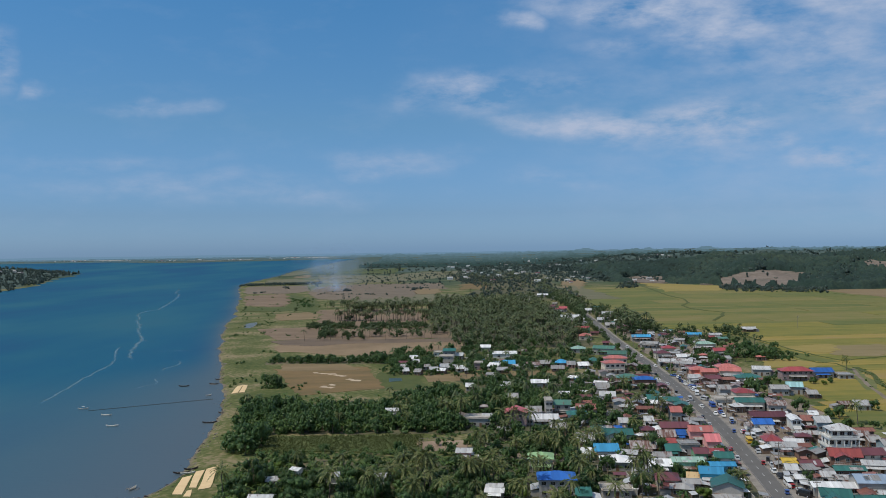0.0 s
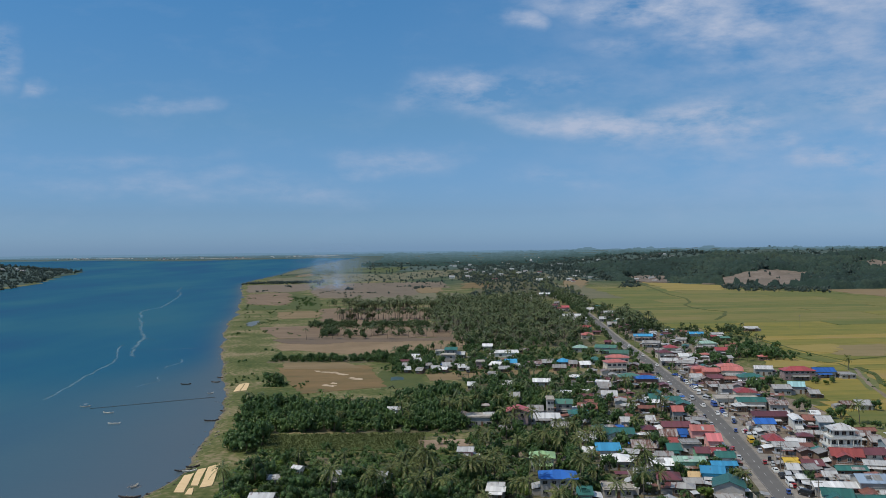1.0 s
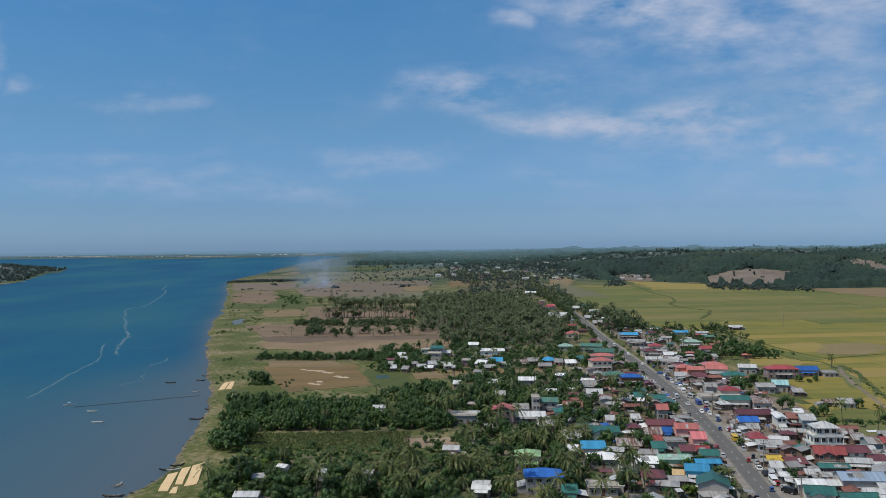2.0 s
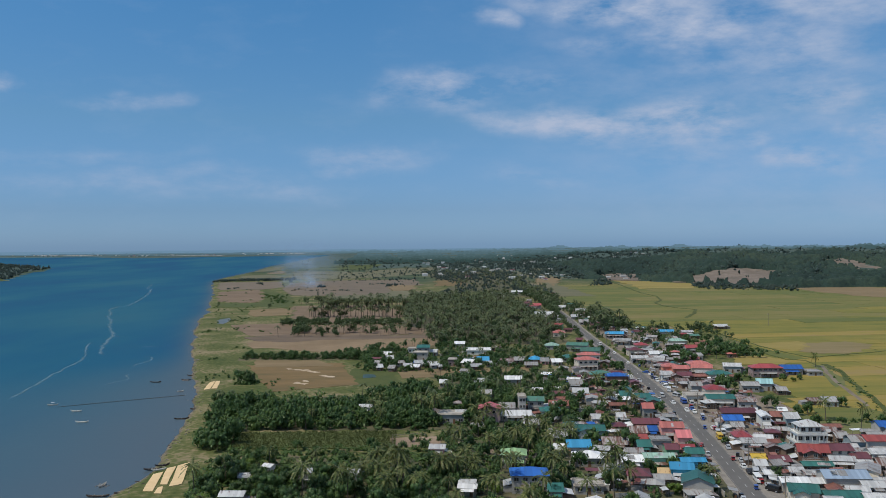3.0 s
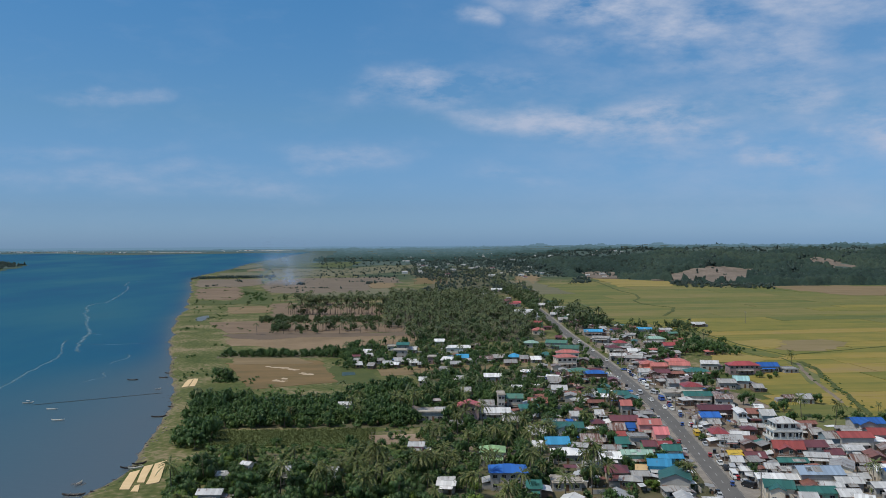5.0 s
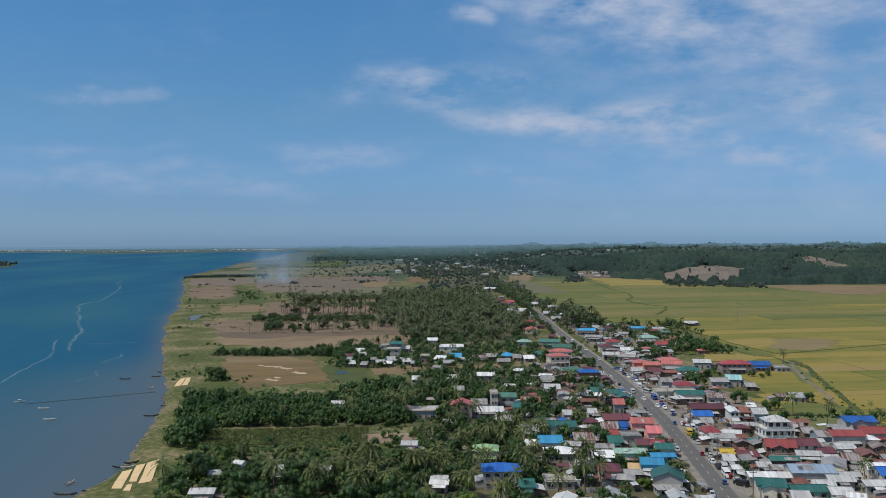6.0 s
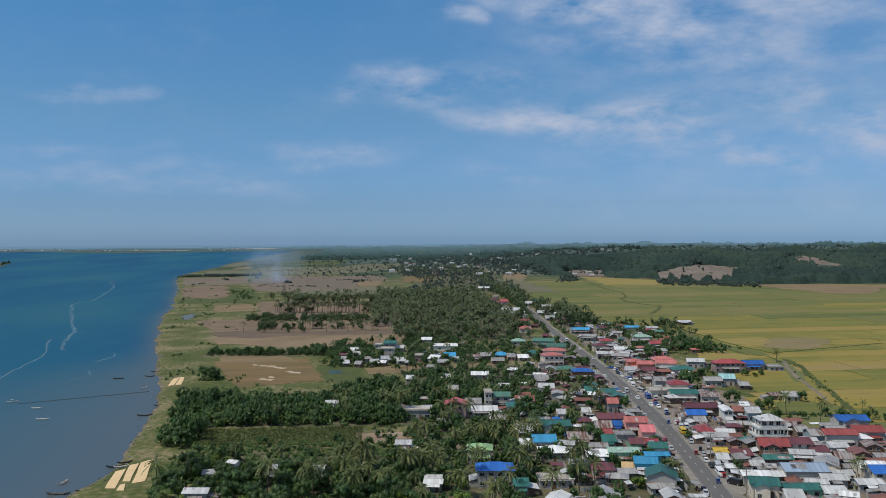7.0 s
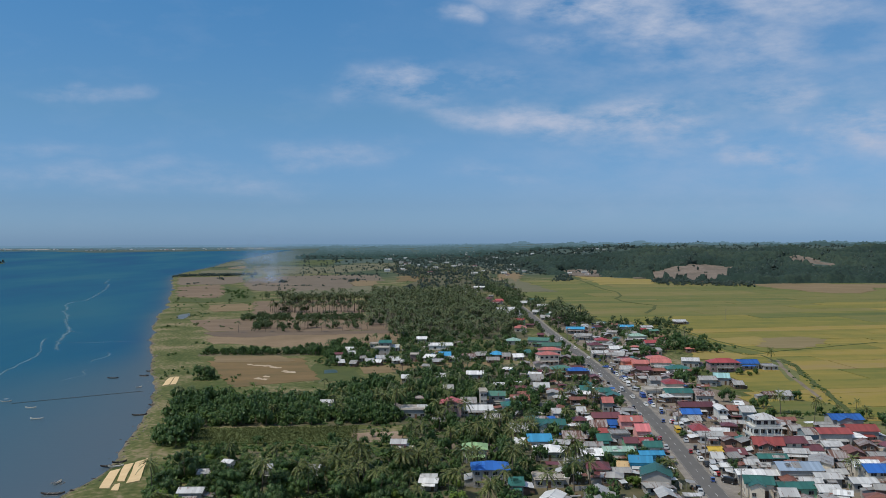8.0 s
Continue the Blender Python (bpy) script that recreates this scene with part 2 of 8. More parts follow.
M_TRIM = material("trim_paint", [(0.26, 0.25, 0.235), (0.40, 0.39, 0.37)], 1.0, 0.2, 0.7)
M_GLASS = material("dark_window_glass", [(0.015, 0.018, 0.02), (0.03, 0.035, 0.04)], 1.0, 0.3, 0.12, spec=0.6)
M_DOOR = material("door_wood", [(0.10, 0.055, 0.03), (0.17, 0.10, 0.06)], 1.0, 0.15, 0.6, vary=0.2)
M_BARK = material("bark", [(0.10, 0.08, 0.06), (0.20, 0.16, 0.12)], 0.8, 0.1, 0.95, 0.02)
M_PALM_BARK = material("palm_bark", [(0.065, 0.057, 0.047), (0.125, 0.108, 0.088)], 0.8, 0.15, 0.95, 0.02)
LEAF = [material("leaves_dark", [(0.019, 0.046, 0.014), (0.050, 0.100, 0.030), (0.100, 0.158, 0.047)], 9, 1.2, 0.5, island=0.6, trans=0.22, vary=0.22),
        material("leaves_mid", [(0.022, 0.050, 0.014), (0.058, 0.106, 0.029), (0.106, 0.158, 0.046)], 9, 1.2, 0.5, island=0.6, trans=0.22, vary=0.22),
        material("leaves_light", [(0.075, 0.130, 0.018), (0.125, 0.195, 0.032), (0.18, 0.25, 0.055)], 9, 1.2, 0.6, island=0.35, trans=0.25, vary=0.2)]
M_PALM = material("palm_fronds", [(0.020, 0.038, 0.010), (0.064, 0.092, 0.024), (0.155, 0.168, 0.054), (0.270, 0.242, 0.105)], 6, 0.8, 0.45, island=0.6, trans=0.2, vary=0.2)
M_GROVE = material("grove_fronds", [(0.030, 0.052, 0.022), (0.076, 0.102, 0.041), (0.180, 0.182, 0.082)], 20, 2, 0.6, island=0.6, trans=0.15)
M_SHALLOWS = material("pale_pond_water", [(0.075, 0.095, 0.095), (0.15, 0.165, 0.16)], 8, 1, 0.5, spec=0.3)
M_POND = material("pond_water", [(0.034, 0.062, 0.050), (0.056, 0.088, 0.078)], 8, 1, 0.5, spec=0.3)
M_BANANA = material("banana_leaves", [(0.048, 0.092, 0.018), (0.088, 0.148, 0.030), (0.130, 0.190, 0.048)], 5, 0.8, 0.45, island=0.4, trans=0.28, vary=0.2)
# leaves of the far woods: paler and bluer, haze painted into the colour
M_HAZED_FAR_TREE = material("hazed_far_leaves", [(0.056, 0.090, 0.084), (0.080, 0.116, 0.102), (0.116, 0.146, 0.112)], 110, 9, 0.9, island=0.18, trans=0.42)
# canopy green darkened, almost black in patches, to stand in for shade among crowns
M_SHADED_CANOPY = material("shaded_hill_canopy", [(0.006, 0.017, 0.015), (0.018, 0.037, 0.029), (0.048, 0.070, 0.044)], 130, 4.0, 0.95, 1.6)
# lighter, bluer version of leaves_dark, with some haze mixed into the green
M_HAZED_THIN_TREE = material("hazed_farther_leaves", [(0.032, 0.060, 0.026), (0.072, 0.110, 0.046), (0.118, 0.155, 0.066)], 30, 4, 0.8, island=0.4, trans=0.3)
M_FOREST_FLOOR = material("forest_floor", [(0.040, 0.052, 0.024), (0.085, 0.082, 0.042), (0.17, 0.132, 0.080)], 30, 5, 0.95)
# far undergrowth in the far leaves' bluish tint, haze put into its colour
M_HAZED_WOOD_FLOOR = material("hazed_wood_floor", [(0.036, 0.060, 0.052), (0.052, 0.080, 0.066), (0.080, 0.102, 0.076)], 70, 9, 0.95)
M_GRASS = material("grass", [(0.075, 0.095, 0.030), (0.120, 0.130, 0.045), (0.200, 0.170, 0.085)], 26, 3, 0.95, 0.2)
M_CORN = material("young_corn", [(0.050, 0.068, 0.019), (0.078, 0.097, 0.028), (0.108, 0.120, 0.042)], 12, 1.5, 0.9, island=0.3)
M_BUND = material("grassy_bund", [(0.045, 0.065, 0.016), (0.085, 0.095, 0.026)], 12, 2, 0.95)
M_ASPHALT = material("asphalt", [(0.098, 0.094, 0.090), (0.138, 0.132, 0.124)], 7, 0.5, 0.9, 0.01)
M_SHOULDER = material("dusty_concrete", [(0.14, 0.125, 0.108), (0.22, 0.198, 0.172), (0.31, 0.28, 0.245)], 5, 0.6, 0.95, 0.01)
M_DIRT = material("packed_dirt", [(0.118, 0.096, 0.070), (0.185, 0.150, 0.113), (0.262, 0.215, 0.166)], 14, 1.5, 0.95, 0.03)
M_YARD = material("reddish_yard_dirt", [(0.17, 0.12, 0.08), (0.25, 0.18, 0.125), (0.32, 0.245, 0.18)], 14, 1.5, 0.95, 0.03)
M_LINE = material("road_paint", [(0.36, 0.36, 0.34), (0.62, 0.62, 0.60)], 1.5, 0.2, 0.8)
M_PALE_SOIL = material("pale_soil", [(0.26, 0.19, 0.12), (0.42, 0.33, 0.23), (0.55, 0.46, 0.35)], 9, 1.5, 0.95)
M_FAR_SAND = material("pale_sandbank", [(0.22, 0.22, 0.20), (0.36, 0.36, 0.33)], 60, 9, 0.95)
M_EDGE = material("worn_road_paint", [(0.16, 0.155, 0.15), (0.40, 0.39, 0.37)], 3, 0.3, 0.9)
M_GRAIN = material("drying_grain", [(0.56, 0.40, 0.21), (0.68, 0.50, 0.29)], 3, 0.3, 0.95)
M_SCAR = material("bare_hillside", [(0.085, 0.078, 0.056), (0.160, 0.128, 0.102), (0.235, 0.195, 0.162)], 26, 5, 0.95)
M_HULL = material("boat_hull", [(0.05, 0.04, 0.035), (0.10, 0.085, 0.07)], 1.5, 0.3, 0.7, vary=0.3)
M_HULL_PALE = material("pale_boat_hull", [(0.50, 0.48, 0.42), (0.65, 0.62, 0.55)], 1.5, 0.3, 0.6, vary=0.15)
M_FOAM = material("foam", [(0.10, 0.22, 0.28), (0.30, 0.42, 0.48)], 16, 2.5, 0.9)
film, film_out = M_FOAM.node_tree, M_FOAM.node_tree.nodes["Principled BSDF"]
body_of, broken, both_of = film.nodes.new("ShaderNodeAttribute"), film.nodes.new("ShaderNodeTexNoise"), film.nodes.new("ShaderNodeMath")
body_of.attribute_name, both_of.operation, broken.inputs["Scale"].default_value, broken.inputs["Detail"].default_value = "body", "MULTIPLY", 0.06, 8
film.links.new(film.nodes.new("ShaderNodeNewGeometry").outputs["Position"], broken.inputs["Vector"])
film.links.new(body_of.outputs["Fac"], both_of.inputs[0])
film.links.new(broken.outputs[0], both_of.inputs[1])
film.links.new(both_of.outputs[0], film_out.inputs["Alpha"])
M_POLE = material("weathered_pole", [(0.16, 0.14, 0.12), (0.28, 0.25, 0.22)], 2, 0.3, 0.9)
M_WIRE = material("cable", [(0.02, 0.02, 0.02), (0.03, 0.03, 0.03)], 2, 0.3, 0.6)
M_TYRE = material("tyre_rubber", [(0.015, 0.015, 0.015), (0.03, 0.03, 0.03)], 0.5, 0.1, 0.9)


def ground_material():
    """Dry grass, bare soil and forest litter by patches; sand by the water's edge; woodland far off."""
    m = bpy.data.materials.new("river_plain")
    m.use_nodes = True
    t = m.node_tree
    b = t.nodes["Principled BSDF"]
    b.inputs["Roughness"].default_value, b.inputs["Specular IOR Level"].default_value = 0.95, 0.15
    geo = t.nodes.new("ShaderNodeNewGeometry")
    xyz = t.nodes.new("ShaderNodeSeparateXYZ")
    t.links.new(geo.outputs["Position"], xyz.inputs[0])

    def noise_of(scale, detail=5):
        n = t.nodes.new("ShaderNodeTexNoise")
        n.inputs["Scale"].default_value, n.inputs["Detail"].default_value = scale, detail
        t.links.new(geo.outputs["Position"], n.inputs["Vector"])
        return n.outputs[0]

    def ramp(value, *stops):
        r = t.nodes.new("ShaderNodeValToRGB")
        for i, (p, c) in enumerate(stops):
            e = r.color_ramp.elements[i] if i < 2 else r.color_ramp.elements.new(p)
            e.position, e.color = p, (*c, 1)
        t.links.new(value, r.inputs[0])
        return r.outputs[0]

    def span(value, a, c):
        r = t.nodes.new("ShaderNodeMapRange")
        r.inputs[1].default_value, r.inputs[2].default_value = a, c
        t.links.new(value, r.inputs[0])
        return r.outputs[0]

    def mix(f, a, c):
        x = t.nodes.new("ShaderNodeMix")
        x.data_type = "RGBA"
        t.links.new(f, x.inputs[0])
        t.links.new(a, x.inputs[6])
        t.links.new(c, x.inputs[7])
        return x.outputs[2]

    speck = t.nodes.new("ShaderNodeMath")
    speck.operation = "MULTIPLY_ADD"
    speck.inputs[1].default_value = 0.45
    part_of = t.nodes.new("ShaderNodeMath")
    part_of.operation = "MULTIPLY"
    part_of.inputs[1].default_value = 0.55
    t.links.new(noise_of(0.028, 8), part_of.inputs[0])
    t.links.new(noise_of(0.45, 8), speck.inputs[0])
    t.links.new(part_of.outputs[0], speck.inputs[2])
    grass = ramp(speck.outputs[0], (0.40, (0.056, 0.076, 0.022)), (0.61, (0.225, 0.180, 0.105)), (0.51, (0.105, 0.112, 0.040)))
    wood = ramp(noise_of(0.012, 8), (0.35, (0.034, 0.056, 0.032)), (0.72, (0.125, 0.118, 0.066)), (0.55, (0.056, 0.080, 0.042)))
    sand = ramp(noise_of(0.12, 6), (0.3, (0.070, 0.062, 0.046)), (0.7, (0.22, 0.180, 0.128)))
    far = t.nodes.new("ShaderNodeMath")
    far.operation = "MULTIPLY_ADD"
    far.inputs[1].default_value = 500
    t.links.new(noise_of(0.006, 4), far.inputs[0])
    west = t.nodes.new("ShaderNodeMath")
    west.operation = "MINIMUM"
    west.inputs[1].default_value = 0.0
    t.links.new(xyz.outputs[0], west.inputs[0])
    open_land = t.nodes.new("ShaderNodeMath")
    open_land.operation = "MULTIPLY_ADD"
    open_land.inputs[1].default_value = 2.2
    t.links.new(west.outputs[0], open_land.inputs[0])
    t.links.new(xyz.outputs[1], open_land.inputs[2])
    t.links.new(open_land.outputs[0], far.inputs[2])
    wooded = t.nodes.new("ShaderNodeMath")
    wooded.operation = "MAXIMUM"
    t.links.new(span(far.outputs[0], 1840, 2080), wooded.inputs[0])
    t.links.new(span(xyz.outputs[2], 1.5, 4.0), wooded.inputs[1])
    c = mix(wooded.outputs[0], grass, wood)
    edge = t.nodes.new("ShaderNodeMath")
    edge.operation = "MULTIPLY_ADD"
    edge.inputs[1].default_value = 1.6
    t.links.new(noise_of(0.10, 5), edge.inputs[0])
    t.links.new(xyz.outputs[2], edge.inputs[2])
    c = mix(span(edge.outputs[0], 0.76, 0.40), c, sand)
    t.links.new(c, b.inputs["Base Color"])
    bp = t.nodes.new("ShaderNodeBump")
    bp.inputs["Distance"].default_value = 0.12
    t.links.new(noise_of(0.5, 4), bp.inputs["Height"])
    t.links.new(bp.outputs[0], b.inputs["Normal"])
    return m


def field_material(name, colours, size=(0.0045, 0.045), lean=-5, parcels=0.2, own=False):
    """A worked field: long streaks along the rows, each parcel a little different."""
    m = material(name, colours, 60, 7, 0.92, 0.1)
    t = m.node_tree
    geo = t.nodes.new("ShaderNodeNewGeometry")
    mp = t.nodes.new("ShaderNodeMapping")
    mp.inputs["Scale"].default_value, mp.inputs["Rotation"].default_value = (*size, 0.02), (0, 0, radians(lean))
    t.links.new(geo.outputs["Position"], mp.inputs[0])
    n = t.nodes.new("ShaderNodeTexNoise")
    n.inputs["Scale"].default_value, n.inputs["Detail"].default_value, n.inputs["Roughness"].default_value = 1.0, 10, 0.70
    t.links.new(mp.outputs[0], n.inputs["Vector"])
    add = t.nodes.new("ShaderNodeMath")
    add.operation = "MULTIPLY_ADD"
    add.inputs[1].default_value = parcels
    blotch, share, both = t.nodes.new("ShaderNodeTexNoise"), t.nodes.new("ShaderNodeMath"), t.nodes.new("ShaderNodeMath")
    blotch.inputs["Scale"].default_value, blotch.inputs["Detail"].default_value, blotch.inputs["Roughness"].default_value = 0.03, 9, 0.72
    t.links.new(geo.outputs["Position"], blotch.inputs["Vector"])
    share.operation, both.operation = "MULTIPLY", "MULTIPLY_ADD"
    share.inputs[1].default_value, both.inputs[1].default_value = 0.42, 0.58
    t.links.new(blotch.outputs[0], share.inputs[0])
    t.links.new(n.outputs[0], both.inputs[0])
    t.links.new(share.outputs[0], both.inputs[2])
    less = t.nodes.new("ShaderNodeMath")
    less.operation = "SUBTRACT"
    less.inputs[1].default_value = parcels / 2
    t.links.new(both.outputs[0], less.inputs[0])
    t.links.new(t.nodes.new("ShaderNodeObjectInfo").outputs["Random"] if own else geo.outputs["Random Per Island"], add.inputs[0])
    t.links.new(less.outputs[0], add.inputs[2])
    ramp = next(k for k in t.nodes if k.bl_idname == "ShaderNodeValToRGB")
    t.links.new(add.outputs[0], ramp.inputs[0])
    return m


M_RICE = field_material("ripe_rice", [(0.088, 0.108, 0.020), (0.165, 0.150, 0.030), (0.245, 0.185, 0.040), (0.235, 0.170, 0.078)], (0.006, 0.085), parcels=0.28, own=True)
M_RICE_FAR = field_material("green_rice", [(0.060, 0.084, 0.020), (0.102, 0.116, 0.028), (0.152, 0.140, 0.038), (0.205, 0.155, 0.066)], (0.005, 0.060), parcels=0.22, own=True)
M_FALLOW = field_material("fallow_field", [(0.112, 0.086, 0.040), (0.158, 0.114, 0.056), (0.200, 0.144, 0.075), (0.245, 0.182, 0.105)])
M_FADED = field_material("browned_rice", [(0.130, 0.112, 0.042), (0.172, 0.136, 0.058), (0.205, 0.158, 0.078), (0.240, 0.185, 0.102)], (0.006, 0.085))
M_DRY_GRASS = field_material("dry_grass", [(0.070, 0.082, 0.042), (0.105, 0.106, 0.058), (0.140, 0.128, 0.074), (0.170, 0.150, 0.092)], (0.010, 0.055), 3, 0.1)
M_GRAIN_FIELD = field_material("straw_field", [(0.15, 0.135, 0.03), (0.21, 0.168, 0.042), (0.26, 0.20, 0.062), (0.29, 0.225, 0.095)])
M_SOIL = field_material("ploughed_soil", [(0.084, 0.058, 0.036), (0.138, 0.095, 0.060), (0.186, 0.132, 0.084), (0.245, 0.184, 0.120)], (0.008, 0.075), 4, 0.1)
M_PALE_FIELD = field_material("pale_field", [(0.086, 0.072, 0.050), (0.128, 0.102, 0.072), (0.168, 0.130, 0.092), (0.215, 0.168, 0.122)], (0.006, 0.065), 3, 0.12)
M_FURROWS = field_material("furrowed_soil", [(0.112, 0.078, 0.044), (0.172, 0.120, 0.068), (0.225, 0.160, 0.094), (0.290, 0.215, 0.138)], (0.030, 0.012), 14, 0.1)
M_DARK_SOIL = field_material("dark_soil", [(0.070, 0.052, 0.036), (0.106, 0.078, 0.053), (0.140, 0.102, 0.070), (0.185, 0.138, 0.096)], (0.008, 0.075), 4, 0.1)
M_STUBBLE = field_material("dry_stubble", [(0.066, 0.068, 0.024), (0.118, 0.088, 0.036), (0.176, 0.114, 0.048), (0.225, 0.152, 0.072)], (0.010, 0.055), 3, 0.1)


def water_material():
    """River water: its own blue-green body under a broken, ruffled reflection of the sky; silty in the shallows."""
    m = bpy.data.materials.new("river_water")
    m.use_nodes = True
    t = m.node_tree
    t.nodes.remove(t.nodes["Principled BSDF"])
    geo = t.nodes.new("ShaderNodeNewGeometry")

    def noise_of(scale, detail, stretch, turn=0):
        mp = t.nodes.new("ShaderNodeMapping")
        mp.inputs["Scale"].default_value, mp.inputs["Rotation"].default_value = (*stretch, 1), (0, 0, radians(turn))
        t.links.new(geo.outputs["Position"], mp.inputs[0])
        n = t.nodes.new("ShaderNodeTexNoise")
        n.inputs["Scale"].default_value, n.inputs["Detail"].default_value = scale, detail
        t.links.new(mp.outputs[0], n.inputs["Vector"])
        return n.outputs[0]

    drift = noise_of(0.006, 6, (1.0, 0.35), 8)
    r = t.nodes.new("ShaderNodeValToRGB")
    r.color_ramp.elements[0].position, r.color_ramp.elements[0].color = 0.36, (0.004, 0.058, 0.124, 1)
    r.color_ramp.elements[1].position, r.color_ramp.elements[1].color = 0.64, (0.005, 0.088, 0.132, 1)
    t.links.new(drift, r.inputs[0])
    near = t.nodes.new("ShaderNodeAttribute")
    near.attribute_name = "silt"
    silt = t.nodes.new("ShaderNodeMath")
    silt.operation = "MULTIPLY_ADD"
    silt.use_clamp = True
    silt.inputs[1].default_value = 0.9
    rag = t.nodes.new("ShaderNodeMath")
    rag.operation = "SUBTRACT"
    rag.inputs[1].default_value = 0.5
    t.links.new(drift, rag.inputs[0])
    t.links.new(rag.outputs[0], silt.inputs[0])
    t.links.new(near.outputs["Fac"], silt.inputs[2])
    shallow = t.nodes.new("ShaderNodeMix")
    shallow.data_type = "RGBA"
    shallow.inputs[7].default_value = (0.072, 0.094, 0.106, 1)
    t.links.new(silt.outputs[0], shallow.inputs[0])
    t.links.new(r.outputs[0], shallow.inputs[6])
    bp = t.nodes.new("ShaderNodeBump")
    bp.inputs["Strength"].default_value, bp.inputs["Distance"].default_value = 0.8, 0.10
    t.links.new(noise_of(0.45, 4, (0.35, 1.0), 12), bp.inputs["Height"])
    body, gloss = t.nodes.new("ShaderNodeBsdfDiffuse"), t.nodes.new("ShaderNodeBsdfGlossy")
    t.links.new(shallow.outputs[2], body.inputs[0])
    gloss.inputs["Roughness"].default_value = 0.22
    t.links.new(bp.outputs[0], body.inputs["Normal"])
    t.links.new(bp.outputs[0], gloss.inputs["Normal"])
    mix = t.nodes.new("ShaderNodeMixShader")
    mix.inputs[0].default_value = 0.17
    t.links.new(body.outputs[0], mix.inputs[1])
    t.links.new(gloss.outputs[0], mix.inputs[2])
    t.links.new(mix.outputs[0], t.nodes["Material Output"].inputs[0])
    return m


M_GROUND, M_WATER = ground_material(), water_material()

# ---- mesh helpers ----


def mesh_of(name, verts, faces, *mats, slots=None, smooth=False):
    me = bpy.data.meshes.new(name)
    me.from_pydata([tuple(p) for p in verts], [], [tuple(f) for f in faces])
    for m in mats:
        me.materials.append(m)
    if slots is not None:
        me.polygons.foreach_set("material_index", np.asarray(slots, dtype=np.int32))
    if smooth:
        me.polygons.foreach_set("use_smooth", np.ones(len(me.polygons), dtype=bool))
    me.update()
    return me


def quads_mesh(name, verts, quads, mat, smooth=False):
    """A large mesh of quads from arrays."""
    me = bpy.data.meshes.new(name)
    verts, quads = np.asarray(verts, dtype=np.float32), np.asarray(quads, dtype=np.int32)
    me.vertices.add(len(verts))
    me.vertices.foreach_set("co", verts.ravel())
    me.loops.add(quads.size)
    me.loops.foreach_set("vertex_index", quads.ravel())
    me.polygons.add(len(quads))
    me.polygons.foreach_set("loop_start", np.arange(0, quads.size, 4, dtype=np.int32))
    if smooth:
        me.polygons.foreach_set("use_smooth", np.ones(len(quads), dtype=bool))
    me.materials.append(mat)
    me.update(calc_edges=True)
    return me


def part(name, me, parent, label="", m=None):
    ob = new(name, me)
    ob.parent = parent
    if m is not None:
        ob.matrix_basis = m
    if label:
        ob["label"] = label
    return ob


class Shape:
    """Collects boxes, prisms and tubes into one mesh."""

    def __init__(self):
        self.v, self.f, self.s = [], [], []

    def add(self, verts, faces, slot=0):
        k = len(self.v)
        self.v += [tuple(p) for p in verts]
        self.f += [tuple(i + k for i in f) for f in faces]
        self.s += [slot] * len(faces)
        return self

    def box(self, x0, y0, z0, x1, y1, z1, slot=0):
        c = [(x0, y0, z0), (x1, y0, z0), (x1, y1, z0), (x0, y1, z0), (x0, y0, z1), (x1, y0, z1), (x1, y1, z1), (x0, y1, z1)]
        return self.add(c, [(3, 2, 1, 0), (4, 5, 6, 7), (0, 1, 5, 4), (1, 2, 6, 5), (2, 3, 7, 6), (3, 0, 4, 7)], slot)

    def tube(self, points, radii, sides=6, slot=0):
        rings = []
        for (p, r) in zip(points, radii):
            rings += [(p[0] + r * math.cos(2 * math.pi * i / sides), p[1] + r * math.sin(2 * math.pi * i / sides), p[2]) for i in range(sides)]
        faces = []
        for j in range(len(points) - 1):
            for i in range(sides):
                a, b = j * sides + i, j * sides + (i + 1) % sides
                faces.append((a, b, b + sides, a + sides))
        faces.append(tuple(reversed(range(sides))))
        faces.append(tuple(range((len(points) - 1) * sides, len(points) * sides)))
        return self.add(rings, faces, slot)

    def slab(self, corners, thick, slot=0):
        """A sloping plate: four corners of its upper face, and its thickness downwards."""
        low = [(x, y, z - thick) for x, y, z in corners]
        n = len(corners)
        faces = [tuple(range(n)), tuple(range(2 * n - 1, n - 1, -1))]
        faces += [(i + n, (i + 1) % n + n, (i + 1) % n, i) for i in range(n)]
        return self.add(list(corners) + low, faces, slot)

    def mesh(self, name, *mats):
        return mesh_of(name, self.v, self.f, *mats, slots=self.s)


# ---- the lie of the land ----
def smooth(a, b, x):
    t = np.clip((np.asarray(x, dtype=float) - a) / (b - a), 0, 1)
    return t * t * (3 - 2 * t)


def wobble(x, y, size, seed=0.0):
    """Cheap smooth noise between -1 and 1, for arrays."""
    x, y = np.asarray(x, dtype=float) / size, np.asarray(y, dtype=float) / size
    return (np.sin(x * 1.3 + seed) * np.cos(y * 1.1 - seed * 0.7) + np.sin(x * 2.9 - y * 1.7 + seed * 1.9) * 0.55 + np.cos(x * 5.3 + y * 4.1 + seed * 2.3) * 0.3) / 1.85


SHORE_Y = [-490.3, 183.9, 262, 279, 300, 325, 350, 383, 410, 462.1, 575.6, 649.4, 763.8, 852.7, 912.4, 1013.6, 1225.8, 1401, 1735, 1926, 2104, 2337, 2528, 2843, 3324, 3883, 4535, 6129]
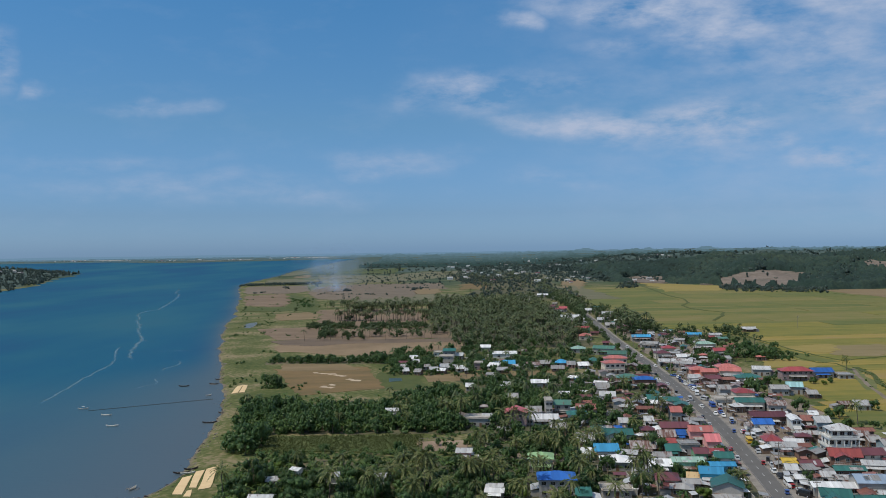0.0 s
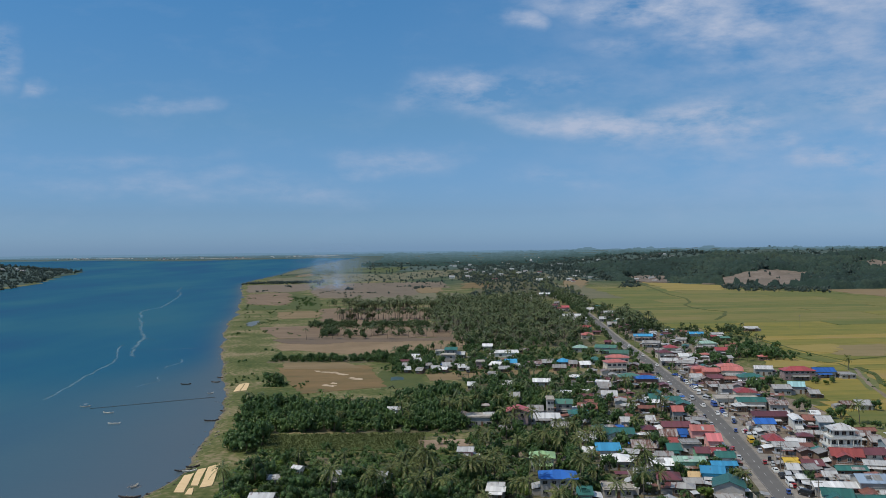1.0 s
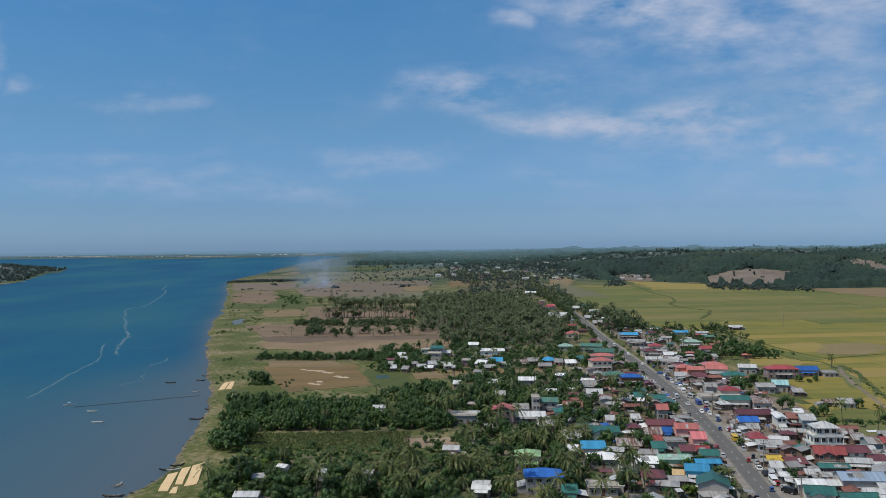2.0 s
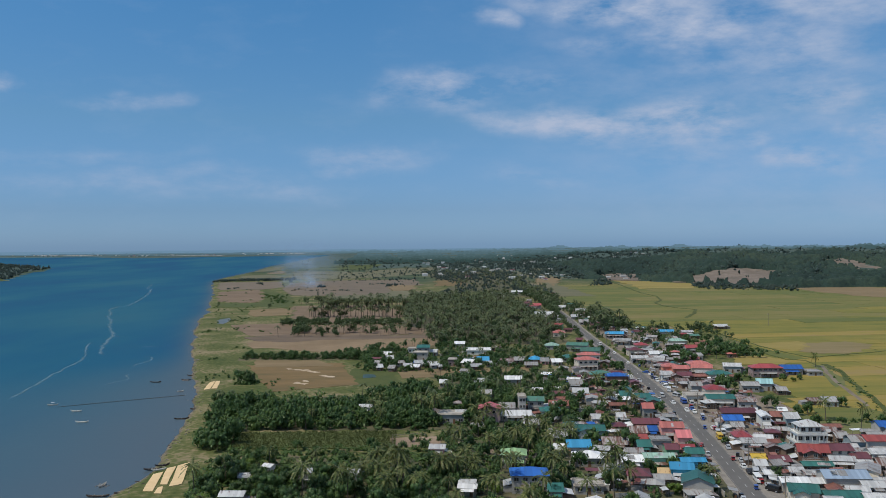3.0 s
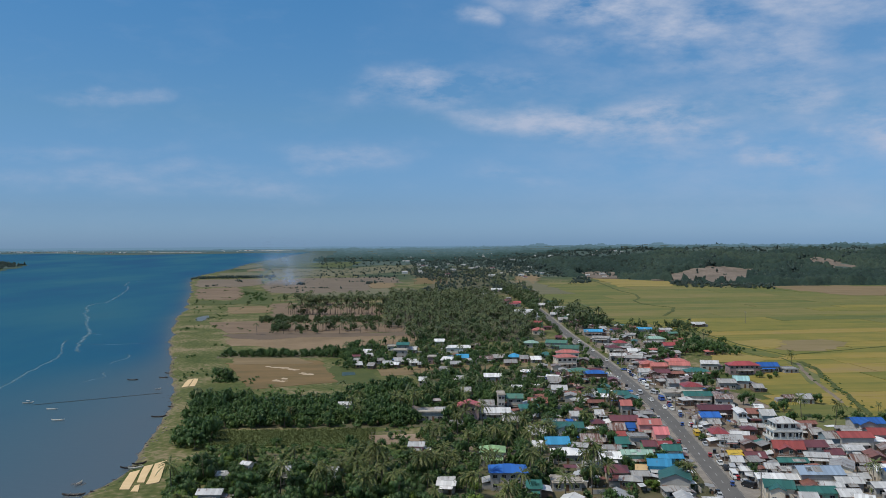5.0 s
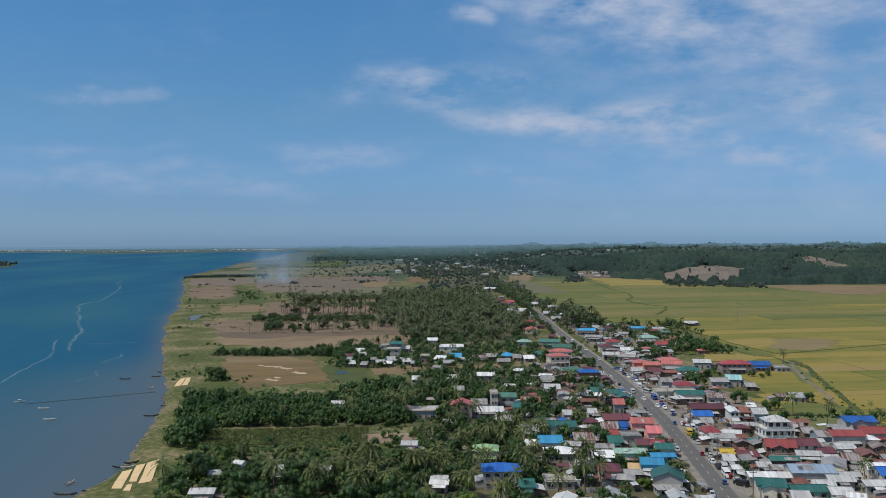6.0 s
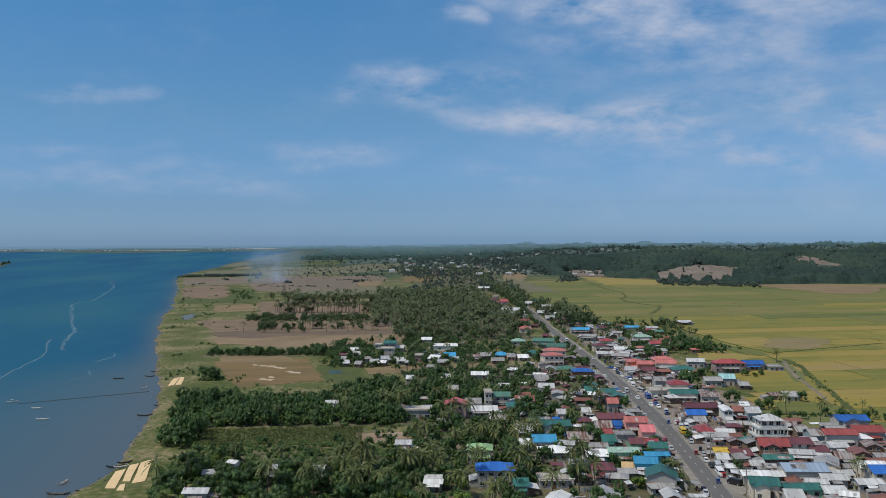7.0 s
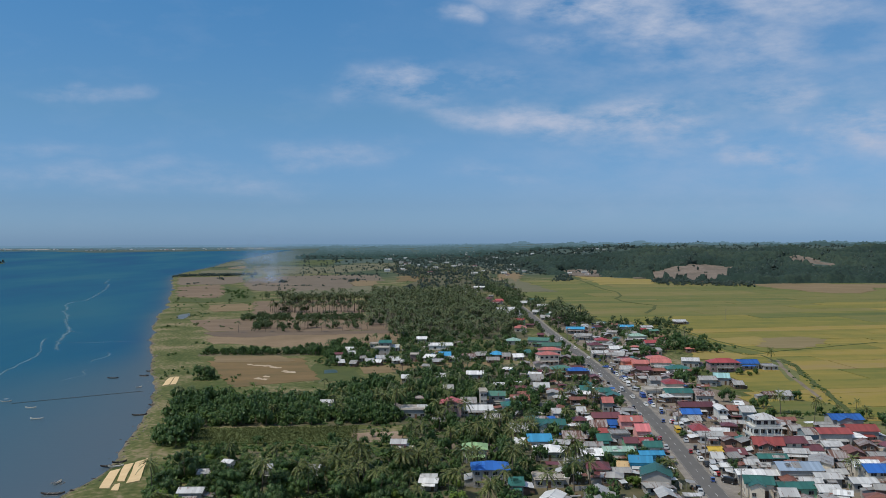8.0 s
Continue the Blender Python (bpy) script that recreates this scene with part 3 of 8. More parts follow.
SHORE_X = [-116.5, -98.1, -94.5, -92.4, -90.8, -94.1, -97.0, -102.5, -103.5, -117.7, -147.2, -167.1, -193.9, -214.2, -227.3, -241.9, -289.2, -325, -405.5, -443.8, -461.7, -462.9, -464.7, -485.7, -470.9, -450, -367.7, -306.5]
ROAD_Y = [-367.7, 122.6, 277, 322, 361, 400, 462, 498, 546, 603, 665, 738, 878, 999, 1198, 1471, 1839]
ROAD_X = [12, 80, 102.2, 108.7, 114, 118.1, 123.2, 125.8, 128.8, 131.8, 134.8, 139.2, 149.8, 157.5, 167.9, 180.2, 202.3]


def shore_x(y):
    return np.interp(y, SHORE_Y, SHORE_X) + (1.3 * wobble(y, 0 * y, 19, 0.4) + 1.0 * wobble(y, 0 * y, 7.3, 1.4) + 2.2 * wobble(y, 0 * y, 61, 2.2)) * (0.5 + np.asarray(y) / 800)


def curve_x(y, ys, xs):
    """A smoothed reading between the given stations."""
    return sum(np.interp(np.asarray(y) + k, ys, xs) for k in (-24, -12, 0, 12, 24)) / 5


def road_x(y):
    return curve_x(y, ROAD_Y, ROAD_X)


def bowl(d):
    """The plain swells towards the horizon."""
    return np.where(d > 1839, 46 * (np.clip(d - 1839, 0, 2860) / 3100) ** 1.6, 0.0)


def hill_foot(x):
    return np.interp(x, [184, 343, 490, 527, 613, 723, 981, 1349, 2207], [2820, 1864, 1650, 1502, 1410, 1422, 1385, 1410, 1471])


def land_z(x, y):
    x, y = np.asarray(x, dtype=float), np.asarray(y, dtype=float)
    d = np.hypot(x, y)
    s = x - shore_x(y)
    main = smooth(-8, 7, s) * 2.2 - 1.6 + 0.08 * wobble(x, y, 23)
    # far bank on the west side, and the far shore that closes the river
    west = (-916 - (y - 1873) * 0.271 + 17 * wobble(x, y, 74, 2)) - x
    north = 2856 + (-1168 - x) * 0.7 - y
    bank = np.minimum(west, north)
    bank_z = smooth(-10, 10, bank) * 2.4 - 1.6 + smooth(0, 320, bank) * 24 * smooth(1100, 1840, y)
    fars = y - (3960 + 140 * wobble(x, 0 * x, 370, 1) + np.clip(x + 1100, 0, 860) * 0.55)
    far_z = smooth(-25, 25, fars) * 3.0 - 1.6
    low = np.maximum(np.maximum(main, bank_z), far_z)
    # the wooded hills east of the rice fields
    rise = y - hill_foot(x)
    hill = smooth(0, 480, rise) * (36 + 13 * wobble(x, y, 150, 3) + 8 * wobble(x, y, 62, 1)) * smooth(184, 800, x) * (1 - 0.75 * smooth(1100, 2600, rise))
    hill += smooth(40, 300, rise) * 8 * wobble(x, y, 80, 5) * smooth(370, 740, x)
    return low + hill + bowl(d)


rows_y = np.concatenate([np.arange(-400, 150, 50), np.arange(150, 480, 5), 480 * 1.0125 ** np.arange(0, 190)])
rows_y = rows_y[rows_y < 4960]
off = np.concatenate([-np.geomspace(4200, 14, 90), np.linspace(-12, 12, 15), np.geomspace(15, 4200, 110)])
gy, gs = np.meshgrid(rows_y, off, indexing="ij")
gx = shore_x(gy) + gs
verts = np.stack([gx, gy, land_z(gx, gy)], -1).reshape(-1, 3)
n_r, n_c = gy.shape
idx = np.arange(n_r * n_c).reshape(n_r, n_c)
quads = np.stack([idx[:-1, :-1], idx[:-1, 1:], idx[1:, 1:], idx[1:, :-1]], -1).reshape(-1, 4)
ground = quads_mesh("ground", verts, quads, M_GROUND, True)
# undergrowth covers the hills and the wooded plain, its green tinted blue for haze
ground.materials.append(M_HAZED_WOOD_FLOOR)
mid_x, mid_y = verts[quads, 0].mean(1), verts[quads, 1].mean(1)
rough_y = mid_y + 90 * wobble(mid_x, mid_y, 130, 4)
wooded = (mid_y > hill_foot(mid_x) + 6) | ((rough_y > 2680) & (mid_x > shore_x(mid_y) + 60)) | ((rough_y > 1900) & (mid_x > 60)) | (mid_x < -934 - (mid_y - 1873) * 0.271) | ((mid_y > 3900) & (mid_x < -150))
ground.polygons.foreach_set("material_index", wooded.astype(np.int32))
tagged(new("ground", ground), "dry grassy river plain rising to wooded hills", "ground", kind="structure")

wy = np.concatenate([np.arange(-400, 200, 50), np.arange(200, 520, 12), np.geomspace(525, 4930, 90)])
ws = np.concatenate([-np.geomspace(4400, 2, 80), np.array([0.0, 6, 30])])
gy, gs = np.meshgrid(wy, ws, indexing="ij")
gx = np.interp(gy, SHORE_Y, SHORE_X) + gs
verts = np.stack([gx, gy, -0.45 + bowl(np.hypot(gx, gy))], -1).reshape(-1, 3)
idx = np.arange(gx.size).reshape(gx.shape)
quads = np.stack([idx[:-1, :-1], idx[:-1, 1:], idx[1:, 1:], idx[1:, :-1]], -1).reshape(-1, 4)
water = new("water", quads_mesh("water", verts, quads, M_WATER, True))
tagged(water, "wide blue river with a rippled surface and silty shallows", "water", kind="structure")
# the bed is shallow and silty by the bank, above all at the near bay
reach = 9 + 85 * (1 - smooth(330, 640, gy))
silt = np.exp(gs.clip(None, 0) / reach)
water.data.attributes.new("silt", "FLOAT", "POINT").data.foreach_set("value", silt.ravel().astype(np.float32))


# ---- roads ----
def strip(name, y0, y1, a, b, lift, mat, label, category, step=6.0, path=road_x, thick=0.25):
    """A band along the road between two offsets from its middle, with depth."""
    ys = np.arange(y0, y1 + step, step)
    v, f = [], []
    for y in ys:
        xa, xb = path(y) + a, path(y) + b
        z = float(land_z(path(y), y)) + lift
        v += [(xa, y, z), (xb, y, z), (xb, y, z - thick), (xa, y, z - thick)]
    for i in range(len(ys) - 1):
        k = 4 * i
        for j in range(4):
            f.append((k + j, k + (j + 1) % 4, k + 4 + (j + 1) % 4, k + 4 + j))
    me = mesh_of(name, v, f, mat)
    return tagged(new(name, me), label, category, kind="structure")


strip("road", 122.6, 1741, -3.15, 3.15, 0.16, M_ASPHALT, "two-lane grey asphalt highway with worn centre dashes", "road")
strip("road_shoulder", 122.6, 1741, -5.60, -3.15, 0.10, M_SHOULDER, "dusty concrete road shoulder beside shops", "shoulder")
strip("road_shoulder", 122.6, 500.6, 3.15, 9.20, 0.10, M_SHOULDER, "wide dusty concrete parking shoulder", "shoulder")
strip("road_shoulder", 506.6, 1741, 3.15, 5.00, 0.10, M_SHOULDER, "dusty concrete road shoulder", "shoulder")
for side in (-2.95, 2.87):
    strip("edge_line", 120, 1100, side, side + 0.08, 0.17, M_EDGE, "thin worn white road edge line", "road marking", thick=0.008)
dash = Shape().box(-0.065, -1.5, 0, 0.065, 1.5, 0.008).mesh("dash", M_LINE)
for i in range(110):
    y = 150 + i * 9
    d = new("lane_dash", dash)
    d.matrix_basis = pose(road_x(y), y, float(land_z(road_x(y), y)) + 0.161, 0, 0, -math.degrees(math.atan((road_x(y + 2) - road_x(y - 2)) / 4)))
    tagged(d, "worn white centre dash on the asphalt", "road marking", "centre dashes", "structure")


# ---- fields ----
def patch(name, corners, mat, label, category, lift=0.12, ragged=2.6, seed=0, step=6.0):
    """A field: a slightly raised plate with ragged edges that follows the ground."""
    rnd = random.Random(seed)
    edge = []
    for (xa, ya), (xb, yb) in zip(corners, corners[1:] + corners[:1]):
        n = max(2, int(math.hypot(xb - xa, yb - ya) / step))
        for i in range(n):
            q = i / n
            edge.append((xa + (xb - xa) * q + rnd.uniform(-ragged, ragged), ya + (yb - ya) * q + rnd.uniform(-ragged, ragged)))
    wave = ragged * 1.3 * min(2.0, corners[0][1] / 600) if ragged > 2 else 0.0
    edge = [(x + wave * float(wobble(x, y, 22, seed)), y + wave * 1.5 * float(wobble(x, y, 30, seed + 3))) for x, y in edge]
    cx, cy = sum(p[0] for p in edge) / len(edge), sum(p[1] for p in edge) / len(edge)
    v, f, rings, n = [], [], 7, len(edge)
    for r in range(1, rings + 1):
        q = r / rings
        for x, y in edge:
            x2, y2 = cx + (x - cx) * q, cy + (y - cy) * q
            v.append((x2, y2, float(land_z(x2, y2)) + lift))
    v += [(x, y, float(land_z(x, y)) - 0.2) for x, y in edge]
    v.append((cx, cy, float(land_z(cx, cy)) + lift))
    for r in range(rings):
        for i in range(n):
            f.append((r * n + i, r * n + (i + 1) % n, (r + 1) * n + (i + 1) % n, (r + 1) * n + i))
    f += [(len(v) - 1, i, (i + 1) % n) for i in range(n)]
    f = [tuple(reversed(q)) if len(q) == 4 else q for q in f]
    return tagged(new(name, mesh_of(name, v, f, mat)), label, category, kind="structure")


patch("stubble_field", [(-107.9, 554.1), (-49, 561.4), (-33.1, 473.2), (-76, 453.5)], M_STUBBLE, "brown harvested field with pale bare spots", "field", ragged=1.4, seed=1)
patch("ploughed_field", [(-181, 842), (-123, 857), (-35, 831), (7, 786), (7, 736), (-64, 728), (-108, 743), (-140, 733), (-153, 768)], M_SOIL, "bare brown ploughed field beside palms", "field", ragged=1.4, seed=2)
patch("ploughed_field", [(-199, 1040), (-165, 1062), (-148, 1031), (-139, 955), (-176, 939), (-188, 972)], M_FALLOW, "orange-brown dry field beside palms", "field", ragged=1.4, seed=3)
patch("dry_furrows", [(-132, 678), (-130, 700), (-101, 689), (-84, 698), (-39, 706), (13, 711), (14, 660), (6, 640), (-19, 638), (-59, 616), (-76, 624), (-112, 648), (-122, 646)], M_FURROWS, "tan ploughed field with pale furrows", "field", lift=0.14, ragged=1.6, seed=51)
patch("dark_furrows", [(-144, 729), (-109, 748), (-64, 732), (14, 731), (13, 708), (-39, 702), (-84, 694), (-100, 685), (-129, 697)], M_DARK_SOIL, "dark freshly turned soil", "field", lift=0.18, ragged=2.2, seed=52)
patch("stubble_strip", [(-107, 578), (-66, 576), (-52, 548), (-76, 545), (-102, 547)], M_FALLOW, "orange-brown dry stubble strip", "field", lift=0.2, ragged=1.2, seed=53)
patch("palm_row_soil", [(-154, 1088), (-44, 1117), (-20, 1010), (-16, 836), (-100, 835), (-123, 863)], M_SOIL, "bare brown soil below rows of palms", "field", lift=0.09, seed=36)
patch("green_strip", [(-265, 1163), (-168, 1154), (-155, 1079), (-252, 1097)], M_BUND, "green grassy strip between brown fields", "meadow", seed=37)
patch("palm_row_soil", [(-130, 1225), (-20, 1215), (40, 1290), (20, 1440), (-135, 1440)], M_DRY_GRASS, "dry brown ground between palms", "field", lift=0.09, seed=38)
patch("dry_field", [(602, 1390), (650, 1415), (735, 1395), (760, 1300), (705, 1200), (648, 1135), (608, 1160), (596, 1270)], M_FALLOW, "tan bare field at the foot of the hill", "field", lift=0.5, seed=39)
patch("dry_field", [(205, 1690), (255, 1690), (250, 1240), (200, 1240)], M_DRY_GRASS, "dry tan field beside the highway", "field", lift=0.4, seed=40)
patch("ploughed_field", [(-333, 1452), (-273, 1508), (-228, 1303), (-213, 1174), (-268, 1186)], M_SOIL, "reddish bare field near the riverbank", "field", seed=4)
patch("ploughed_field", [(-241, 1557), (-170, 1598), (-82, 1342), (-123, 1307), (-195, 1339)], M_PALE_FIELD, "pale bare field dotted with small trees", "field", seed=44)
patch("green_meadow", [(-261, 1486), (-188, 1323), (-163, 1120), (-203, 1150), (-227, 1303)], M_BUND, "green meadow with bushes between brown fields", "meadow", seed=45)
patch("dry_field", [(-53, 1630), (-5, 1638), (-7, 1455), (-44, 1429)], M_FALLOW, "orange-brown bare plot before the palms", "field", lift=0.3, seed=46)
patch("ploughed_field", [(-256, 1763), (-200, 1880), (-6, 1903), (5, 1635), (-51, 1585), (-45, 1379), (-82, 1342), (-168, 1577), (-238, 1536)], M_PALE_FIELD, "pale greyish-brown field dotted with trees", "field", seed=5)
patch("ploughed_field", [(-415, 1838), (-287, 1852), (-245, 1598), (-273, 1525), (-346, 1520)], M_PALE_FIELD, "pale brown field before a hedge", "field", seed=6)
patch("dry_field", [(-354, 2494), (-146, 2387), (-109, 1996), (-206, 1939), (-281, 1960)], M_DRY_GRASS, "dry greyish-green field with scattered trees", "field", seed=7)
patch("dry_field", [(-151, 2468), (62, 2700), (22, 2253), (-108, 1990)], M_DRY_GRASS, "dry yellowish-green field with rows of small trees", "field", seed=47)
patch("dry_field", [(-439, 2161), (-384, 2244), (-335, 2162), (-316, 2020), (-405, 2010)], M_DRY_GRASS, "dry strip behind the hedge", "field", seed=8)
patch("dry_field", [(-409, 2395), (-382, 2503), (-350, 2342), (-385, 2270)], M_FALLOW, "pale tan strip near the far riverbank", "field", lift=0.3, seed=48)
patch("dry_field", [(-480, 2662), (-445, 2879), (-399, 2634), (-423, 2476), (-452, 2440)], M_DRY_GRASS, "dry greenish strip near the far riverbank", "field", seed=49)
patch("green_meadow", [(-300, 2900), (-120, 3000), (-150, 2540), (-345, 2560)], M_BUND, "green meadow far along the river", "meadow", lift=0.2, seed=50)
patch("dry_field", [(36.8, 1839), (91.9, 1839), (88.3, 1581), (30.6, 1581)], M_STUBBLE, "dry brown clearing among palms", "field", seed=9)
patch("dry_field", [(73.5, 1373), (128.7, 1348), (122.6, 1238), (55.2, 1250)], M_GRASS, "pale green clearing among palms", "field", seed=10)
patch("dry_field", [(147.1, 2574), (318.7, 2452), (404.5, 1839), (220.6, 1912)], M_DRY_GRASS, "dry yellowish fields beyond the palms", "field", seed=11)
patch("corn_field", [(-78.5, 354.3), (-14.7, 351.8), (-8.6, 323.6), (-73.5, 328.5)], M_CORN, "low dark green corn patch between trees", "field", lift=0.35, ragged=1.0, seed=12)
patch("dirt_yard", [(-11, 340.8), (7.4, 343.2), (8.6, 326.1), (-9.8, 324.8)], M_YARD, "bare reddish dirt yard behind a fence", "yard", seed=13, ragged=0.5)
patch("dirt_yard", [(-12.5, 521.6), (25.0, 529.8), (73.5, 534.7), (71.9, 518.1), (38.6, 507.6), (17.1, 500.9), (-9.3, 492.7)], M_FALLOW, "dry tan strip of yard before the village houses", "yard", seed=14, ragged=1.2)
SPOTS = [(-79.5, 536, 1.4), (-73, 532, 2.2), (-69, 530, 1.8), (-64, 524, 2.0), (-61, 521, 1.6), (-55, 507, 1.7), (-52, 503, 2.1), (-63.6, 488, 1.1), (-65.5, 481, 1.5), (-62.5, 478, 1.2)]
for k, (x, y, s) in enumerate(SPOTS):
    patch("bare_spot", [(x - s * 1.6, y - 0.6), (x + s * 0.5, y - 3.0), (x + s * 1.8, y - 1.8), (x + s * 1.2, y + 1.6), (x - s * 0.9, y + 3.2)], M_PALE_SOIL, "pale bare patch in the brown field", "bare soil", lift=0.16, ragged=1.2, seed=20 + k, step=2.0)
patch("town_lots", [(6.1, 232.9), (90.7, 232.9), (122.6, 465.8), (125, 527.1), (24.5, 514.8), (14.7, 367.7)], M_DIRT, "bare dirt between the houses", "lot", lift=0.03, seed=30)
patch("town_lots", [(105.4, 226.8), (208.4, 226.8), (180, 318), (150, 336), (146, 372), (150, 404.5), (168, 500), (171.6, 588.4), (196.1, 735.5), (154.5, 784.5), (129.9, 416.8)], M_DIRT, "bare dirt between the houses", "lot", lift=0.03, seed=31)

UNDER = [
    [(-46, 222), (100, 222), (112, 300), (-50, 312), (-56, 290)], [(-92, 395), (-78, 356), (26, 356), (30, 440), (-30, 425), (-96, 436)],
    [(14, 316), (98, 322), (116, 430), (80, 520), (6, 516), (14, 440)], [(-120, 580), (-30, 572), (-22, 606), (-118, 604)],
    [(0, 640), (112, 660), (132, 880), (124, 1240), (-16, 1230), (-12, 760)], [(-133, 856), (-16, 852), (-16, 822), (-129, 828)],
    [(30, 1300), (160, 1240), (232, 1840), (190, 2330), (0, 2330), (70, 1600)],
]
for k, poly in enumerate(UNDER):
    patch("forest_floor", poly, M_FOREST_FLOOR, "dark undergrowth and leaf litter below the trees", "undergrowth", lift=0.06, ragged=4, seed=80 + k)

patch("scrub_meadow", [(152, 340), (204, 318), (214, 372), (170, 385), (151, 372)], M_GRASS, "rough grass and weeds behind the houses", "meadow", lift=0.08, seed=54)
patch("wet_meadow", [(-41.0, 533.7), (-14.5, 535.9), (-10.8, 471.4), (-32.2, 463.9)], M_BUND, "green wet meadow beside the village", "meadow", lift=0.08, seed=33)
patch("pond", [(-32.5, 509), (-28, 511), (-24.5, 506), (-24, 498), (-30.5, 496.5)], M_POND, "small blue pond in a wet meadow", "pond", lift=0.14, ragged=1.3, seed=34)
patch("pond", [(-204.5, 902), (-197.5, 921), (-188.5, 880), (-191, 852), (-199, 868)], M_SHALLOWS, "shallow pond on the grassy riverbank", "pond", lift=0.2, ragged=1.9, seed=35, step=5.0)


def rice_left(y):
    return np.interp(y, [306.5, 367.7, 384.9, 427.8, 490.3, 523.4, 592.1, 701.2, 750.2, 809, 1079, 1260, 1858], [226.8, 183.9, 164.3, 179, 193.7, 210.8, 232.9, 245.2, 229.2, 199.8, 193.7, 186.3, 263.5])


# rice parcels, each its own plate, with low grassy bunds between
rnd = random.Random(5)
rice_near, rice_far = new("rice_field"), new("rice_field")
tagged(rice_near, "ripening yellow-green rice in flat parcels", "rice field", kind="structure")
tagged(rice_far, "green and yellow rice parcels reaching the hills", "rice field", kind="structure")
y = 290.0
while y < 1560:
    deep = (6 + y * 0.019) * rnd.choice((0.5, 0.9, 1.3, 1.9, 2.6)) * rnd.uniform(0.8, 1.2)
    mid = y + deep / 2
    x = max(float(rice_left(mid)) + 2, np.interp(mid, [300, 345, 360], [400, 230, 0]))
    while x < 1300:
        x1 = x + rnd.uniform(50, 210) * (0.5 + y / 900)
        v, q = [], []
        gap = rnd.choice((0.02, 0.02, 0.02, 0.05, 0.05, 0.25 + y * 0.0002))
        k, n, m, rest = len(v), max(6, int((x1 - x) / 14)), 3, rnd.uniform(0.23, 0.29)

        def lean(px, py):
            return 0.10 * (px - 230) + (2.0 + py * 0.004) * wobble(px, py, 75, 2)

        if y + lean(x1, y) + deep > float(hill_foot((x + x1) / 2)) - 12:
            break
        for j in range(m + 1):
            for i in range(n + 1):
                px = x + gap + (x1 - x - 2 * gap) * i / n
                row = y + gap + (deep - 2 * gap) * j / m
                py = row + lean(px, row)
                v.append((px, py, float(land_z(px, py)) + rest))
        for j in range(m):
            for i in range(n):
                a = k + j * (n + 1) + i
                q.append((a, a + 1, a + n + 2, a + n + 1))
        rim = [i for i in range(n)] + [i * (n + 1) + n for i in range(m)] + [m * (n + 1) + n - i for i in range(n)] + [(m - i) * (n + 1) for i in range(m)]
        # the sides have corners of their own, so that the top stays evenly lit to its edge
        top, low = (n + 1) * (m + 1), (n + 1) * (m + 1) + len(rim)
        v += [v[i] for i in rim] + [(v[i][0], v[i][1], v[i][2] - 0.5) for i in rim]
        q += [(top + (i - 1) % len(rim), low + (i - 1) % len(rim), low + i, top + i) for i in range(len(rim))]
        piece = new("parcel", quads_mesh("parcel", v, q, M_RICE if y + rnd.uniform(-230, 230) < 760 else M_RICE_FAR))
        piece.parent = rice_near if y < 740 else rice_far
        x = x1 + (0.4 if rnd.random() < 0.8 else 1.6)
    y += deep

patch("fallow_parcel", [(265.5, 603.0), (292.0, 635.7), (317.7, 648.3), (327.3, 628.4), (321.6, 611.0), (292.2, 584.0), (266.2, 571.1)], M_FADED, "browned bare parcel within the rice", "field", lift=0.36, ragged=4.0, seed=101)
patch("ripe_parcel", [(244.7, 640.6), (260.3, 642.7), (286.0, 651.6), (287.0, 636.2), (276.2, 608.7), (259.9, 596.9), (247.7, 611.5)], M_GRAIN_FIELD, "bright ripe parcel within the rice", "field", lift=0.36, ragged=0.8, seed=103)
patch("green_parcel", [(237.7, 626.6), (242.4, 608.7), (246.3, 579.1), (249.2, 552.3), (238.0, 550.6), (232.6, 574.4), (237.1, 605.8)], M_RICE_FAR, "green rice parcel beside a ditch", "field", lift=0.36, ragged=0.8, seed=106)
patch("fallow_parcel", [(206, 566), (226, 571), (234, 540), (222, 528), (194, 531)], M_GRAIN_FIELD, "pale straw-coloured plot behind the houses", "field", lift=0.36, ragged=0.8, seed=102)
patch("green_parcel", [(176.4, 388), (189.2, 393), (201, 384), (205, 374), (186, 361.3), (170, 362)], M_RICE_FAR, "small green rice plot behind the houses", "field", lift=0.36, ragged=0.6, seed=109)
patch("straw_parcel", [(402, 1690), (507, 1600), (453, 1478), (359, 1409)], M_GRAIN_FIELD, "pale straw-coloured parcel near the hills", "field", lift=0.34, seed=104)
patch("fallow_parcel", [(634, 1400), (709, 1385), (900, 1350), (860, 1240), (654, 1290), (594, 1340)], M_FALLOW, "browned bare parcel at the foot of the hills", "field", lift=0.4, seed=105)
patch("dry_field", [(262, 1929), (312, 1941), (286, 1771), (240, 1541), (214, 1600)], M_FALLOW, "tan dry field at the edge of the rice", "field", lift=0.4, seed=107)
patch("ripe_parcel", [(393, 1764), (468, 1650), (500, 1540), (449, 1428), (381, 1430), (384, 1634)], M_GRAIN_FIELD, "yellow ripe parcel below the hills", "field", lift=0.42, seed=108)


